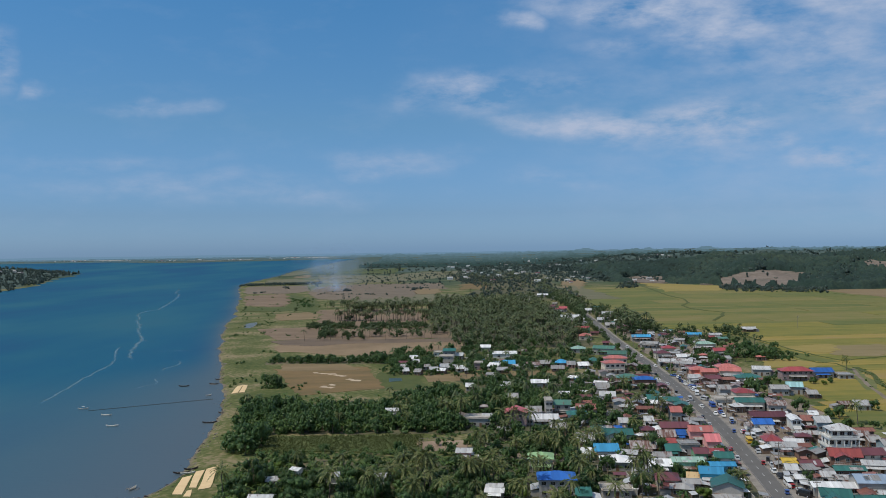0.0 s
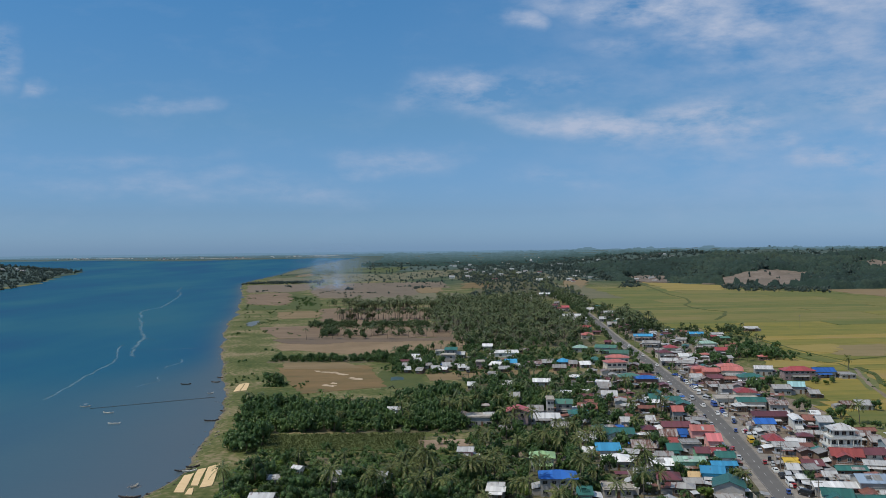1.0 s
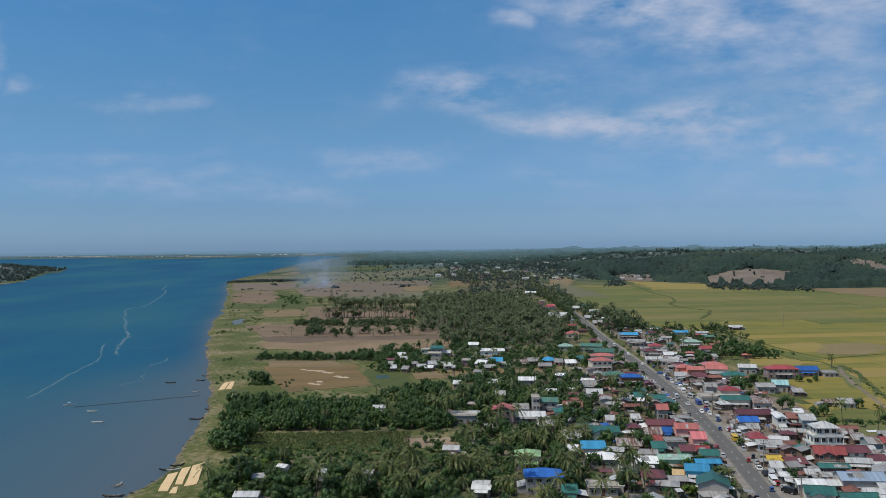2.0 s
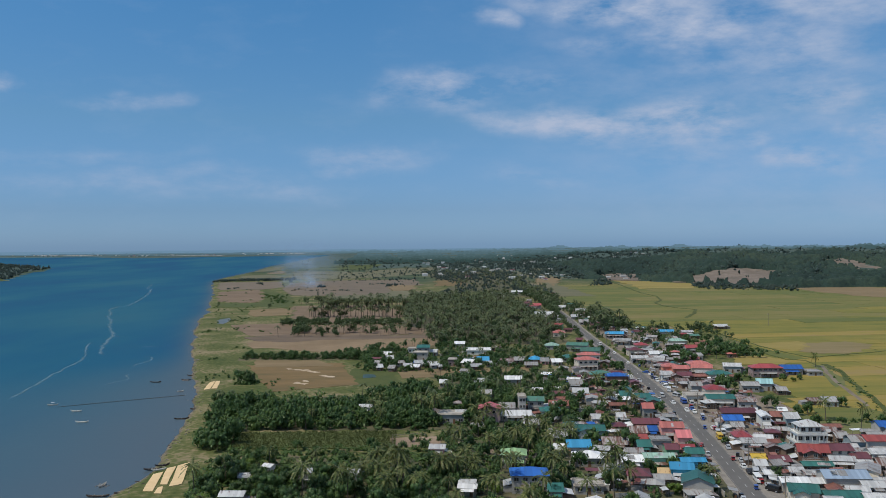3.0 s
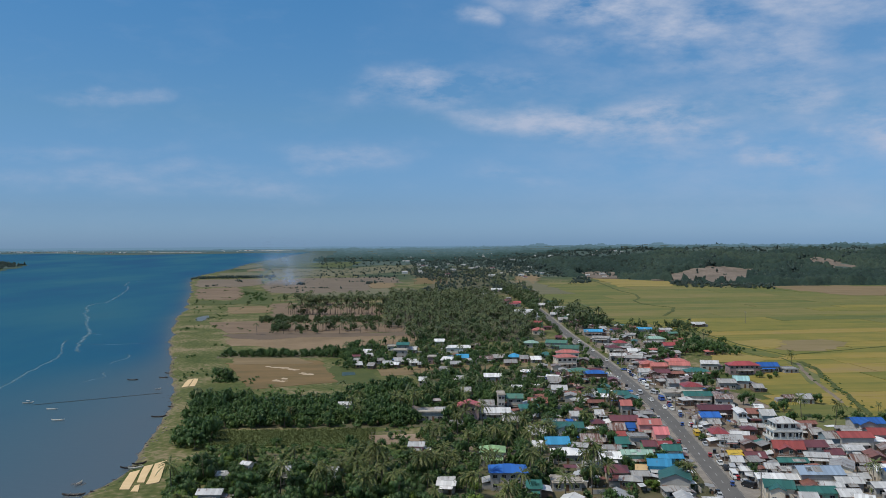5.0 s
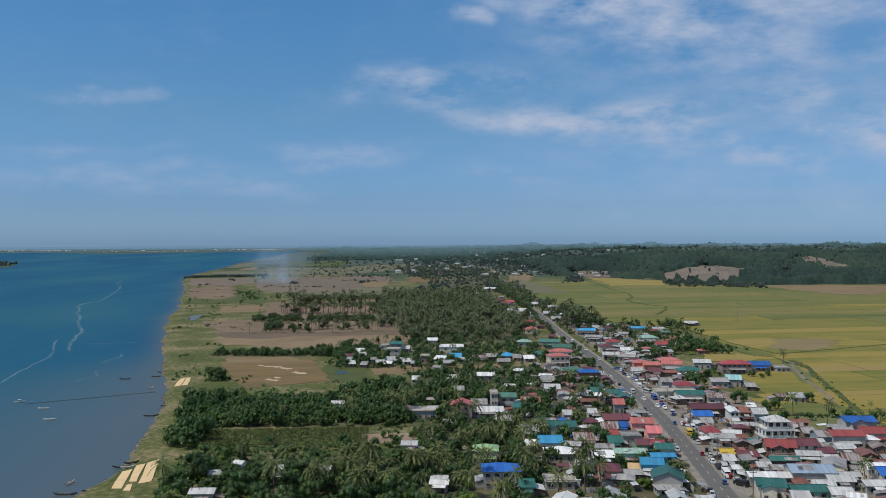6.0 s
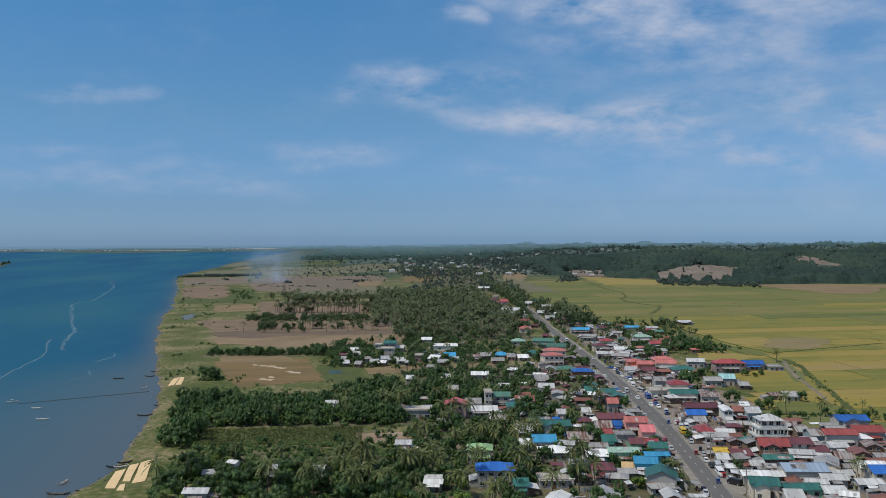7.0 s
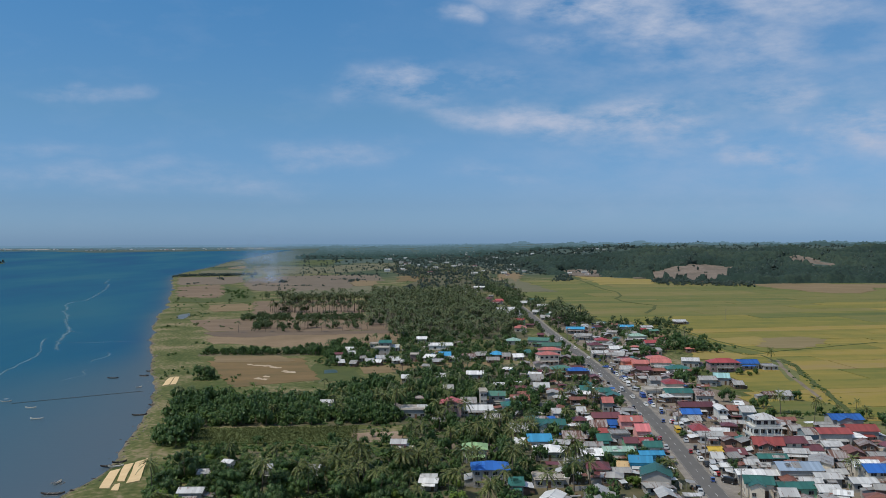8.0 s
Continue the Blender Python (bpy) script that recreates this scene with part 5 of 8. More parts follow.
house(194.2, 484.7, 16.6, 8.6, 6.1, "hip", "red", "mauve", 2, -4)
house(210.9, 491.1, 11.1, 8.6, 4.5, "gable", "blue", "grey", 1, -4)
house(222.1, 487.6, 7.8, 10.2, 3.0, "flat", "galv", "grey", 1, -4)
house(144.6, 499.9, 8.8, 8.6, 5.3, "hip", "salmon", "salmon", 1, -6)
house(148.4, 493.3, 8.7, 8.6, 4.9, "gable", "salmon", "salmon", 1, -6)
house(164.8, 511.5, 11.8, 8.6, 4.9, "hip", "salmon", "cream", 1, -4)
house(164.6, 475.3, 12.4, 8.6, 4.3, "hip", "teal", "cream", 1, -4)
house(181.8, 503.1, 9.5, 8.6, 4.5, "gable", "silver", "grey", 1, -14)
house(175.8, 440.8, 7.2, 8.6, 4.7, "gable", "paleteal", "grey", 1, -16)
house(166.8, 437.4, 8.2, 8.6, 4.1, "gable", "galv", "grey", 1, -8)
house(135.5, 410.4, 19.3, 10.2, 4.2, "flat", "concrete", "cream", 2, -5)
house(142.6, 418.6, 8.9, 8.6, 5.7, "hip", "red", "cream", 1, -5)
house(138.1, 398.6, 12.1, 8.6, 4.7, "gable", "teal", "cream", 1, -5)
house(148.7, 394.0, 7.7, 8.6, 4.1, "gable", "rusty", "grey", 1, -10)
house(138.4, 434.8, 5.1, 8.6, 4.9, "gable", "galv", "grey", 2, -6)
house(187.3, 395.0, 6.3, 8.6, 3.5, "gable", "silver", "cream", 1, -4)
house(181.4, 398.3, 4.4, 5.4, 2.8, "gable", "rusty", "wood", 1, -4)
house(179.0, 428.2, 4.5, 8.2, 2.9, "gable", "galv", "wood", 1, -6)
house(136.1, 478.7, 5.8, 8.6, 3.9, "gable", "silver", "white", 1, -6)
house(145.3, 476.0, 7.4, 8.6, 3.7, "gable", "maroon", "wood", 1, -4)
house(153.2, 567.0, 5.5, 8.6, 4.1, "gable", "white", "grey", 1, -4)
house(155.4, 607.6, 8.7, 9.2, 5.1, "hip", "red", "cream", 1, -4)
house(-54.0, 255.0, 6.5, 5, 4, "gable", "silver", "grey", 1)
house(14.6, 262.4, 5, 4, 3, "gable", "white", "grey", 1)
house(-36.0, 275.8, 4, 4.5, 5, "gable", "silver", "cream", 2)
house(-55.2, 279.0, 4, 4, 3, "gable", "galv", "grey", 1)
house(-22.1, 282.1, 6, 5, 3, "gable", "silver", "white", 1)
house(-49.2, 288.5, 3, 3, 3.6, "gable", "white", "white", 1)
house(6.6, 310.1, 5, 5, 4, "gable", "silver", "pink", 1)
house(30.2, 372.7, 9, 8.8, 6.4, "gable", "rose", "mauve", 2, 84)
house(-23.7, 390.9, 5, 5, 4, "gable", "silver", "white", 1)
house(161.3, 495.0, 11, 9, 5, "gable", "salmon", "cream", 1)
house(100.2, 520.8, 12, 9, 7, "hip", "salmon", "cream", 2)
house(146.2, 535.3, 10, 7, 3.8, "gable", "galv", "grey", 1)
house(138.8, 547.0, 10, 7, 3.8, "gable", "silver", "grey", 1)
house(176.1, 555.4, 9, 7, 4, "gable", "galv", "cream", 1)
house(144.5, 581.1, 9, 8, 5, "hip", "maroon", "cream", 1)
house(186.8, 592.5, 10, 8, 4.6, "gable", "red", "grey", 1)
house(187.7, 631.4, 13, 9, 5, "hip", "mintroof", "cream", 1)
house(151.4, 645.4, 12, 8, 4, "gable", "galv", "grey", 1)
house(155.5, 691.0, 14, 9, 4.4, "gable", "sky", "grey", 1)
house(216.3, 700.1, 9, 7, 4, "gable", "silver", "grey", 1)
house(200.4, 703.0, 11, 8, 4.4, "gable", "sky", "grey", 1)
house(261.7, 752.4, 11, 7, 3.6, "gable", "silver", "wood", 1)
house(120.3, 764.2, 12, 8, 5, "gable", "red", "green", 1)
house(123.8, 875.3, 20, 8, 4, "gable", "silver", "white", 1)
house(134.2, 1007.3, 10, 8, 4.4, "gable", "red", "grey", 1)
house(126.3, 1049.5, 16, 10, 5, "gable", "maroon", "grey", 1)

house(38.8, 384.2, 6.2, 9.0, 4.7, "gable", "galv", "grey", 1, -5)
house(41.3, 373.9, 13.0, 9.0, 3.3, "gable", "white", "grey", 1, -4)
house(13.8, 371.3, 11.2, 9.0, 4.5, "flat", "concrete", "grey", 1, -6)
house(18.6, 377.1, 3.4, 7.4, 3.3, "gable", "silver", "grey", 1, -4)
house(14.7, 265.2, 4.5, 4.6, 3.5, "gable", "silver", "grey", 1, -4)
house(45.8, 354.5, 5.9, 7.6, 3.5, "gable", "galv", "wood", 1, -8)
house(53.5, 334.0, 6.6, 8.5, 3.5, "gable", "silver", "wood", 1, -6)
house(33.0, 427.3, 4.5, 7.8, 3.5, "gable", "galv", "grey", 1, -4)
house(81.7, 454.1, 6.4, 9.0, 3.5, "gable", "galv", "wood", 1, -9)
house(138.8, 1022.5, 9.6, 11.0, 4.5, "gable", "rose", "cream", 1, -6, False)
house(130.7, 904.7, 19.6, 11.0, 3.9, "gable", "white", "grey", 1, -4, False)
house(113.8, 706.9, 9.1, 11.0, 4.5, "hip", "salmon", "cream", 1, -6, False)
house(180.1, 1029.9, 12.5, 11.0, 3.9, "gable", "teal", "grey", 1, -8, False)
house(176.2, 941.3, 12.6, 11.0, 3.9, "gable", "silver", "grey", 1, -4, False)
house(174.3, 894.0, 11.9, 11.0, 3.7, "gable", "maroon", "wood", 1, -6, False)
house(156.9, 865.4, 10.3, 11.0, 3.9, "gable", "silver", "grey", 1, -8, False)
house(168.7, 839.7, 10.0, 11.0, 3.7, "gable", "white", "grey", 1, -4, False)
house(158.9, 778.7, 9.2, 11.0, 3.9, "gable", "maroon", "wood", 1, -6, False)
house(153.2, 807.5, 8.5, 11.0, 3.7, "gable", "galv", "grey", 1, -5, False)
house(124.4, 1196.6, 16.1, 11.0, 3.9, "gable", "galv", "grey", 1, -5, False)
house(149.5, 1322.0, 16.1, 11.0, 3.9, "gable", "white", "grey", 1, -7, False)
house(117.6, 1292.6, 17.4, 11.0, 3.7, "gable", "silver", "grey", 1, -4, False)
house(161.4, 1248.2, 15.2, 11.0, 3.7, "gable", "galv", "grey", 1, -4, False)
house(164.0, 997.5, 10.7, 11.0, 3.7, "gable", "white", "grey", 1, -4, False)
house(-25.6, 544.2, 4.2, 8.1, 3.0, "gable", "galv", "grey", 1, -4, False)
house(-23.7, 527.7, 3.2, 7.8, 2.8, "gable", "silver", "wood", 1, 8, False)
house(-15.6, 523.5, 3.4, 7.7, 2.5, "gable", "galv", "wood", 1, -14, False)
house(-11.9, 545.2, 5.5, 6.6, 2.8, "gable", "galv", "grey", 1, 5, False)
house(-6.7, 531.0, 4.4, 7.8, 2.8, "gable", "silver", "grey", 1, -4, False)
house(-1.7, 527.0, 4.7, 7.8, 2.5, "gable", "white", "wood", 1, -12, False)
house(0.7, 542.6, 6.2, 8.1, 3.2, "gable", "silver", "grey", 1, 4, False)
house(5.3, 539.9, 5.4, 8.0, 2.8, "gable", "galv", "wood", 1, -8, False)
house(9.2, 534.4, 5.1, 7.9, 2.8, "gable", "silver", "grey", 1, 12, False)
house(14.4, 525.4, 4.3, 7.7, 2.5, "gable", "galv", "wood", 1, -6, False)
house(21.1, 544.1, 4.9, 9.0, 4.7, "flat", "concrete", "mauve", 1, -5, False)
house(31.4, 542.2, 6.4, 9.0, 3.2, "gable", "white", "grey", 1, -28, False)
house(40.6, 553.3, 7.3, 9.0, 3.2, "gable", "sky", "grey", 1, -4, False)
house(34.3, 525.8, 6.0, 7.8, 2.5, "gable", "silver", "wood", 1, 3, False)
house(45.4, 538.3, 7.1, 8.0, 2.8, "gable", "silver", "grey", 1, -6, False)
house(54.9, 544.8, 7.5, 9.0, 3.3, "gable", "rusty", "grey", 1, -3, False)
house(63.4, 550.7, 7.0, 9.0, 3.3, "gable", "galv", "wood", 1, 6, False)
house(73.7, 553.7, 9.0, 9.0, 3.3, "hip", "sky", "grey", 1, -4, False)
house(68.4, 529.8, 7.3, 7.9, 2.5, "gable", "galv", "wood", 1, -7, False)
house(78.7, 545.2, 4.6, 9.0, 3.2, "gable", "galv", "pink", 1, -4, False)
house(85.3, 542.0, 5.9, 8.2, 2.8, "gable", "white", "grey", 1, 4, False)
house(94.9, 557.1, 5.9, 9.0, 3.7, "hip", "teal", "white", 1, -4, False)
house(-20.9, 581.4, 5.7, 9.0, 3.7, "gable", "white", "grey", 1, -6, False)
house(-18.5, 565.0, 3.5, 7.0, 3.3, "gable", "silver", "grey", 1, 9, False)
house(3.4, 592.7, 7.8, 9.0, 6.9, "gable", "teal", "grey", 2, -5, False)
house(1.2, 569.3, 8.6, 9.0, 6.1, "flat", "concrete", "grey", 2, -4, False)
house(-4.4, 613.6, 5.7, 9.0, 3.7, "flat", "concrete", "white", 1, -4, False)
house(10.3, 594.7, 4.7, 9.0, 3.5, "gable", "silver", "grey", 1, -9, False)
house(30.0, 636.1, 6.8, 9.0, 4.1, "gable", "white", "grey", 1, -5, False)
house(41.2, 599.0, 16.0, 9.0, 3.9, "gable", "white", "white", 1, -4, False)
house(94.9, 621.1, 9.5, 9.0, 4.1, "hip", "mintroof", "grey", 1, -8, False)
house(51.2, 472.5, 8.8, 9.0, 3.3, "gable", "white", "grey", 1, -5, False)
house(32.5, 465.1, 4.1, 7.7, 3.3, "gable", "silver", "wood", 1, -10, False)
house(13.2, 464.3, 3.5, 7.6, 3.1, "gable", "white", "grey", 1, -4, False)
house(17.9, 373.7, 3.6, 6.3, 3.9, "gable", "silver", "grey", 1, -5, False)


def white_building(x, y, turn):
    """The three-storey white house with wrap-round balconies and a hipped grey roof."""
    home = new("apartment_house")
    home.matrix_basis = pose(x, y, float(land_z(x, y)) + 0.05, 0, 0, turn)
    tagged(home, "three-storey white concrete house with wide balconies and grey hipped roof", "house")
    TAKEN.append((x, y, 6.5))
    for k, (w, d, z0) in enumerate(((10.4, 9.0, 0.0), (9.6, 8.0, 3.15), (7.6, 6.6, 6.3))):
        front = -d / 2 + (0, 1.3, 0.6)[k]
        part("wall", Shape().box(-w / 2, front, z0 - (0.3 if k == 0 else 0), w / 2, d / 2, z0 + 2.95).mesh("wall", WALLS["white"]), home)
        n = 4 if k < 2 else 3
        for i in range(n):
            px = -w / 2 + w * (i + 0.5) / n
            frame_me, pane_me = window_mesh(1.6, 1.4)
            win = part("window", frame_me, home, "", pose(px, front, z0 + 0.85))
            part("pane", pane_me, win)
        for side, rz in ((-w / 2, -90), (w / 2, 90)):
            for i in range(2):
                frame_me, pane_me = window_mesh(1.6, 1.4)
                win = part("window", frame_me, home, "", pose(side, d * (-0.22 + 0.46 * i), z0 + 0.85, 0, 0, rz))
                part("pane", pane_me, win)
        if k < 2:
            w2, d2 = (11.4, 10.8) if k == 0 else (10.6, 9.8)
            top = z0 + 2.95
            part("balcony_slab", Shape().box(-w2 / 2, -d2 / 2, top, w2 / 2, d2 / 2, top + 0.2).mesh("balcony_slab", WALLS["white"]), home)
            s = Shape()
            for x0, y0, x1, y1 in ((-w2 / 2, -d2 / 2, w2 / 2, -d2 / 2 + 0.14), (-w2 / 2, -d2 / 2 + 0.14, -w2 / 2 + 0.14, d2 / 2), (w2 / 2 - 0.14, -d2 / 2 + 0.14, w2 / 2, d2 / 2)):
                s.box(x0, y0, top + 0.2, x1, y1, top + 0.72)
                s.box(x0, y0, top + 0.98, x1, y1, top + 1.08)
                if y0 == -d2 / 2 and x1 > 0 > x0:
                    for i in range(14):
                        px = x0 + 0.1 + (x1 - x0 - 0.28) * i / 13
                        s.box(px, y0 + 0.03, top + 0.72, px + 0.08, y0 + 0.11, top + 0.98)
            part("parapet", s.mesh("parapet", WALLS["white"]), home)
            for i in range(5):
                px = -w2 / 2 + 0.2 + (w2 - 0.4) * i / 4
                part("column", Shape().tube([(px, -d2 / 2 + 0.3, z0 - 0.2), (px, -d2 / 2 + 0.3, top)], [0.16, 0.16], 8).mesh("column", WALLS["white"]), home)
    s = Shape()
    hip_roof(s, 7.6, 6.6, 9.25, 1.7, over=0.8)
    part("roof", s.mesh("roof", ROOFS["silver"]), home, "pale grey metal hipped roof")
    s = Shape().box(3.9, -3.6, 6.31, 5.25, 3.4, 6.45)
    part("terrace_roof", s.mesh("terrace_roof", WALLS["grey"]), home)
    return home


white_building(140.6, 312.5, -4)


def in_polygon(x, y, poly):
    inside = False
    for (xa, ya), (xb, yb) in zip(poly, poly[1:] + poly[:1]):
        if (ya > y) != (yb > y) and x < (xb - xa) * (y - ya) / (yb - ya) + xa:
            inside = not inside
    return inside


# smaller houses that fill the blocks between the ones above
SMALL_COLOURS = ("silver", "galv", "galv", "silver", "rusty", "white", "maroon", "brown", "galv", "rusty", "brown", "teal", "galv")
SMALL_WALLS = ("grey", "grey", "wood", "brown", "wood", "grey", "cream", "wood")
BLOCKS = [
    ("houses beside the highway", [(44.1, 240.3), (89.5, 232.9), (123.8, 490.3), (73.5, 521), (53.9, 404.5)], 46),
    ("houses beside the highway", [(110.3, 232.9), (171.6, 232.9), (183.9, 321.2), (144.6, 355.5), (129.9, 380)], 48),
    ("houses beside the highway", [(129.9, 380), (144.6, 357.9), (156.9, 404.5), (169.2, 490.3), (177.7, 576.1), (144.6, 588.4)], 34),
    ("houses beside the highway", [(144.6, 588.4), (183.9, 588.4), (202.3, 723.2), (174.1, 809), (171.6, 980.6), (154.5, 784.5)], 22),
    ("houses by the rice fields", [(150, 440), (176, 470), (196, 520), (224, 600), (230, 690), (196, 735), (172, 690), (150, 560)], 17),
    ("riverside village houses", [(-36.8, 539.4), (91.9, 539.4), (98.1, 625.2), (24.5, 637.4), (-31.9, 600.6)], 2),
    ("houses beside the highway", [(98.1, 514.8), (125, 514.8), (152, 980.6), (132.4, 980.6), (116.5, 686.5)], 8),
    ("houses among the trees", [(-55.2, 251.3), (44.1, 251.3), (53.9, 404.5), (49, 521), (4.9, 521), (6.1, 306.5), (-49, 306.5)], 4),
    ("houses beside the highway", [(134.8, 1017), (196.1, 1017), (245.2, 1532), (159.4, 1532)], 4),
]
for group, poly, count in BLOCKS:
    rnd = random.Random(count * 7 + len(poly))
    xs, ys = [p[0] for p in poly], [p[1] for p in poly]
    made = 0
    for _ in range(count * 14):
        if made >= count:
            break
        x, y = rnd.uniform(min(xs), max(xs)), rnd.uniform(min(ys), max(ys))
        w, d = rnd.uniform(4.2, 8.2), rnd.uniform(3.8, 6)
        if not in_polygon(x, y, poly) or not free(x, y, max(w, d) * 0.34) or -10 < x - road_x(y) < 13.5:
            continue
        house(x, y, w, d, rnd.uniform(2.6, 3.7), rnd.choice(("gable", "gable", "gable", "hip")), rnd.choice(("silver", "galv", "galv", "rusty") if "trees" in group else ("salmon", "green", "galv", "red", "galv", "teal", "brown", "galv", "salmon") if "rice" in group else SMALL_COLOURS), rnd.choice(SMALL_WALLS), 1, rnd.choice((-9, -9, 81, 85, -20, 5, 70)) + rnd.uniform(-8, 8), y < 300, group)
        made += 1

# far-off houses on the plain and along the far shore
rnd = random.Random(77)
village = Shape()


def far_house(x, y, size, rnd):
    z, c, n = float(land_z(x, y)), 4.5 * size, 3 * size
    slot = rnd.choice((1, 1, 1, 2, 2, 3))
    village.box(x - c, y - n, z - 1, x + c, y + n, z + 3.2 * size, 0)
    village.slab([(x - c - 0.5, y - n - 0.6, z + 3.0 * size), (x + c + 0.5, y - n - 0.6, z + 3.0 * size), (x + c + 0.5, y, z + 4.6 * size), (x - c - 0.5, y, z + 4.6 * size)], 0.1, slot)
    village.slab([(x + c + 0.5, y + n + 0.6, z + 3.0 * size), (x - c - 0.5, y + n + 0.6, z + 3.0 * size), (x - c - 0.5, y, z + 4.6 * size), (x + c + 0.5, y, z + 4.6 * size)], 0.1, slot)


for _ in range(90):
    y = rnd.uniform(1780, 3600)
    far_house(rnd.uniform(0.0, 0.30) * y, y, rnd.uniform(0.8, 1.5), rnd)
for _ in range(50):
    x = rnd.uniform(-1840, -550)
    far_house(x, 4040 + max(0, x + 1100) * 0.55 + rnd.uniform(20, 160), rnd.uniform(0.6, 1.2), rnd)
for _ in range(8):
    y = rnd.uniform(2150, 2630)
    far_house(-985 - (y - 1873) * 0.32 - rnd.uniform(10, 110), y, rnd.uniform(1.0, 1.6), rnd)
tagged(new("far_village", village.mesh("far_village", WALLS["white"], ROOFS["silver"], ROOFS["galv"], ROOFS["maroon"])), "tiny pale houses among distant trees", "houses", kind="stuff")

# ---- plants ----


def leaf_cloud(n, radius, height, base, leaf, seed, lobes=8):
    """A crown: leaf sprays on the outside of several lobes; arrays of verts and quads."""
    r = np.random.RandomState(seed)
    centres = np.stack([r.uniform(-0.66, 0.66, lobes) * radius, r.uniform(-0.66, 0.66, lobes) * radius, base + height * r.uniform(0.16, 0.76, lobes)], 1)
    size = radius * r.uniform(0.26, 0.60, lobes)
    which = r.choice(lobes, n, p=size ** 2 / np.sum(size ** 2))
    out = r.normal(size=(n, 3))
    out[:, 2] = out[:, 2] * 0.8 + 0.35
    out /= np.linalg.norm(out, axis=1, keepdims=True)
    p = centres[which] + out * (size[which] * r.uniform(0.45, 1.12, n))[:, None] * np.array([1, 1, min(1.1, height / (radius * 1.6))])
    nrm = out + r.normal(size=(n, 3)) * 0.4
    nrm /= np.linalg.norm(nrm, axis=1, keepdims=True)
    a = np.cross(nrm, r.normal(size=(n, 3)))
    a /= np.linalg.norm(a, axis=1, keepdims=True)
    b = np.cross(nrm, a)
    s = leaf * r.uniform(0.55, 1.35, n)[:, None]
    v = np.stack([p - a * s, p - b * s * 0.55 - nrm * s * 0.15, p + a * s, p + b * s * 0.55 - nrm * s * 0.1], 1).reshape(-1, 3)
    return v, np.arange(4 * n).reshape(n, 4), np.zeros(n, dtype=int)


def hearts(radius, height, base, seed, lobes, rings=3, sides=5, fill=0.5, rough=0.3):
    """The dense, ragged inner masses of a crown, inside the lobes that leaf_cloud makes with the same seed."""
    r = np.random.RandomState(seed)
    centres = np.stack([r.uniform(-0.66, 0.66, lobes) * radius, r.uniform(-0.66, 0.66, lobes) * radius, base + height * r.uniform(0.16, 0.76, lobes)], 1)
    size = radius * r.uniform(0.26, 0.60, lobes)
    v, q = [], []
    for c, s in zip(centres, size):
        k = len(v)
        for i in range(rings + 1):
            el = math.pi * (i / rings - 0.5) * 0.92
            for j in range(sides):
                az = 2 * math.pi * (j + 0.5 * (i % 2)) / sides + r.uniform(-0.3, 0.3)
                w = s * fill * (1 + rough * r.uniform(-1, 1))
                v.append((c[0] + w * math.cos(el) * math.cos(az), c[1] + w * math.cos(el) * math.sin(az), c[2] + w * math.sin(el) * min(1.1, height / (radius * 1.6))))
        for i in range(rings):
            for j in range(sides):
                a, b = k + i * sides + j, k + i * sides + (j + 1) % sides
                q.append((a, b, b + sides, a + sides))
    return np.array(v), np.array(q), np.zeros(len(q), dtype=int)


def trunk_quads(points, radii, sides=5, slot=1):
    ring = np.array([[math.cos(2 * math.pi * i / sides), math.sin(2 * math.pi * i / sides), 0] for i in range(sides)])
    v = np.concatenate([np.array(p) + ring * r for p, r in zip(points, radii)])
    q = [(j * sides + i, j * sides + (i + 1) % sides, (j + 1) * sides + (i + 1) % sides, (j + 1) * sides + i) for j in range(len(points) - 1) for i in range(sides)]
    return v, np.array(q), np.full(len(q), slot)


def join(*pieces):
    v, q, s, k = [], [], [], 0
    for pv, pq, ps in pieces:
        v.append(pv), q.append(np.asarray(pq) + k), s.append(ps)
        k += len(pv)
    return np.concatenate(v), np.concatenate(q), np.concatenate(s)


def fronds(n, length, top, seed, pairs=11, droop=0.48, wide=0.098, rises=(-0.35, 1.5)):
    """Feather leaves: a rachis that arches out and down, with leaflets on both sides."""
    r = np.random.RandomState(seed)
    v, q = [], []
    for i in range(n):
        az = 2 * math.pi * (i * 0.382 + r.uniform(-0.04, 0.04))
        up = r.uniform(*rises)
        ln = length * r.uniform(0.8, 1.1)
        out, side = np.array([math.cos(az), math.sin(az), 0]), np.array([-math.sin(az), math.cos(az), 0])

        def at(t):
            return np.array(top) + out * ln * t * (1 - 0.25 * t * abs(up)) + np.array([0, 0, ln * (up * 0.72 * t - droop * t * t)])

        for k in range(pairs):
            t0, t1 = 0.08 + 0.92 * k / pairs, 0.08 + 0.92 * (k + 0.72) / pairs
            a, b = at(t0), at(t1)
            reach = length * wide * 1.6 * math.sin(math.pi * (0.12 + 0.80 * t0))
            for sgn in (-1, 1):
                tip = side * sgn * reach * 0.72 + out * reach * 0.75 + np.array([0, 0, -reach * r.uniform(0.15, 0.6)])
                m = len(v)
                v += [a, b, b + tip * 0.92, a + tip]
                q.append((m, m + 1, m + 2, m + 3))
    return np.array(v), np.array(q), np.zeros(len(q), dtype=int)


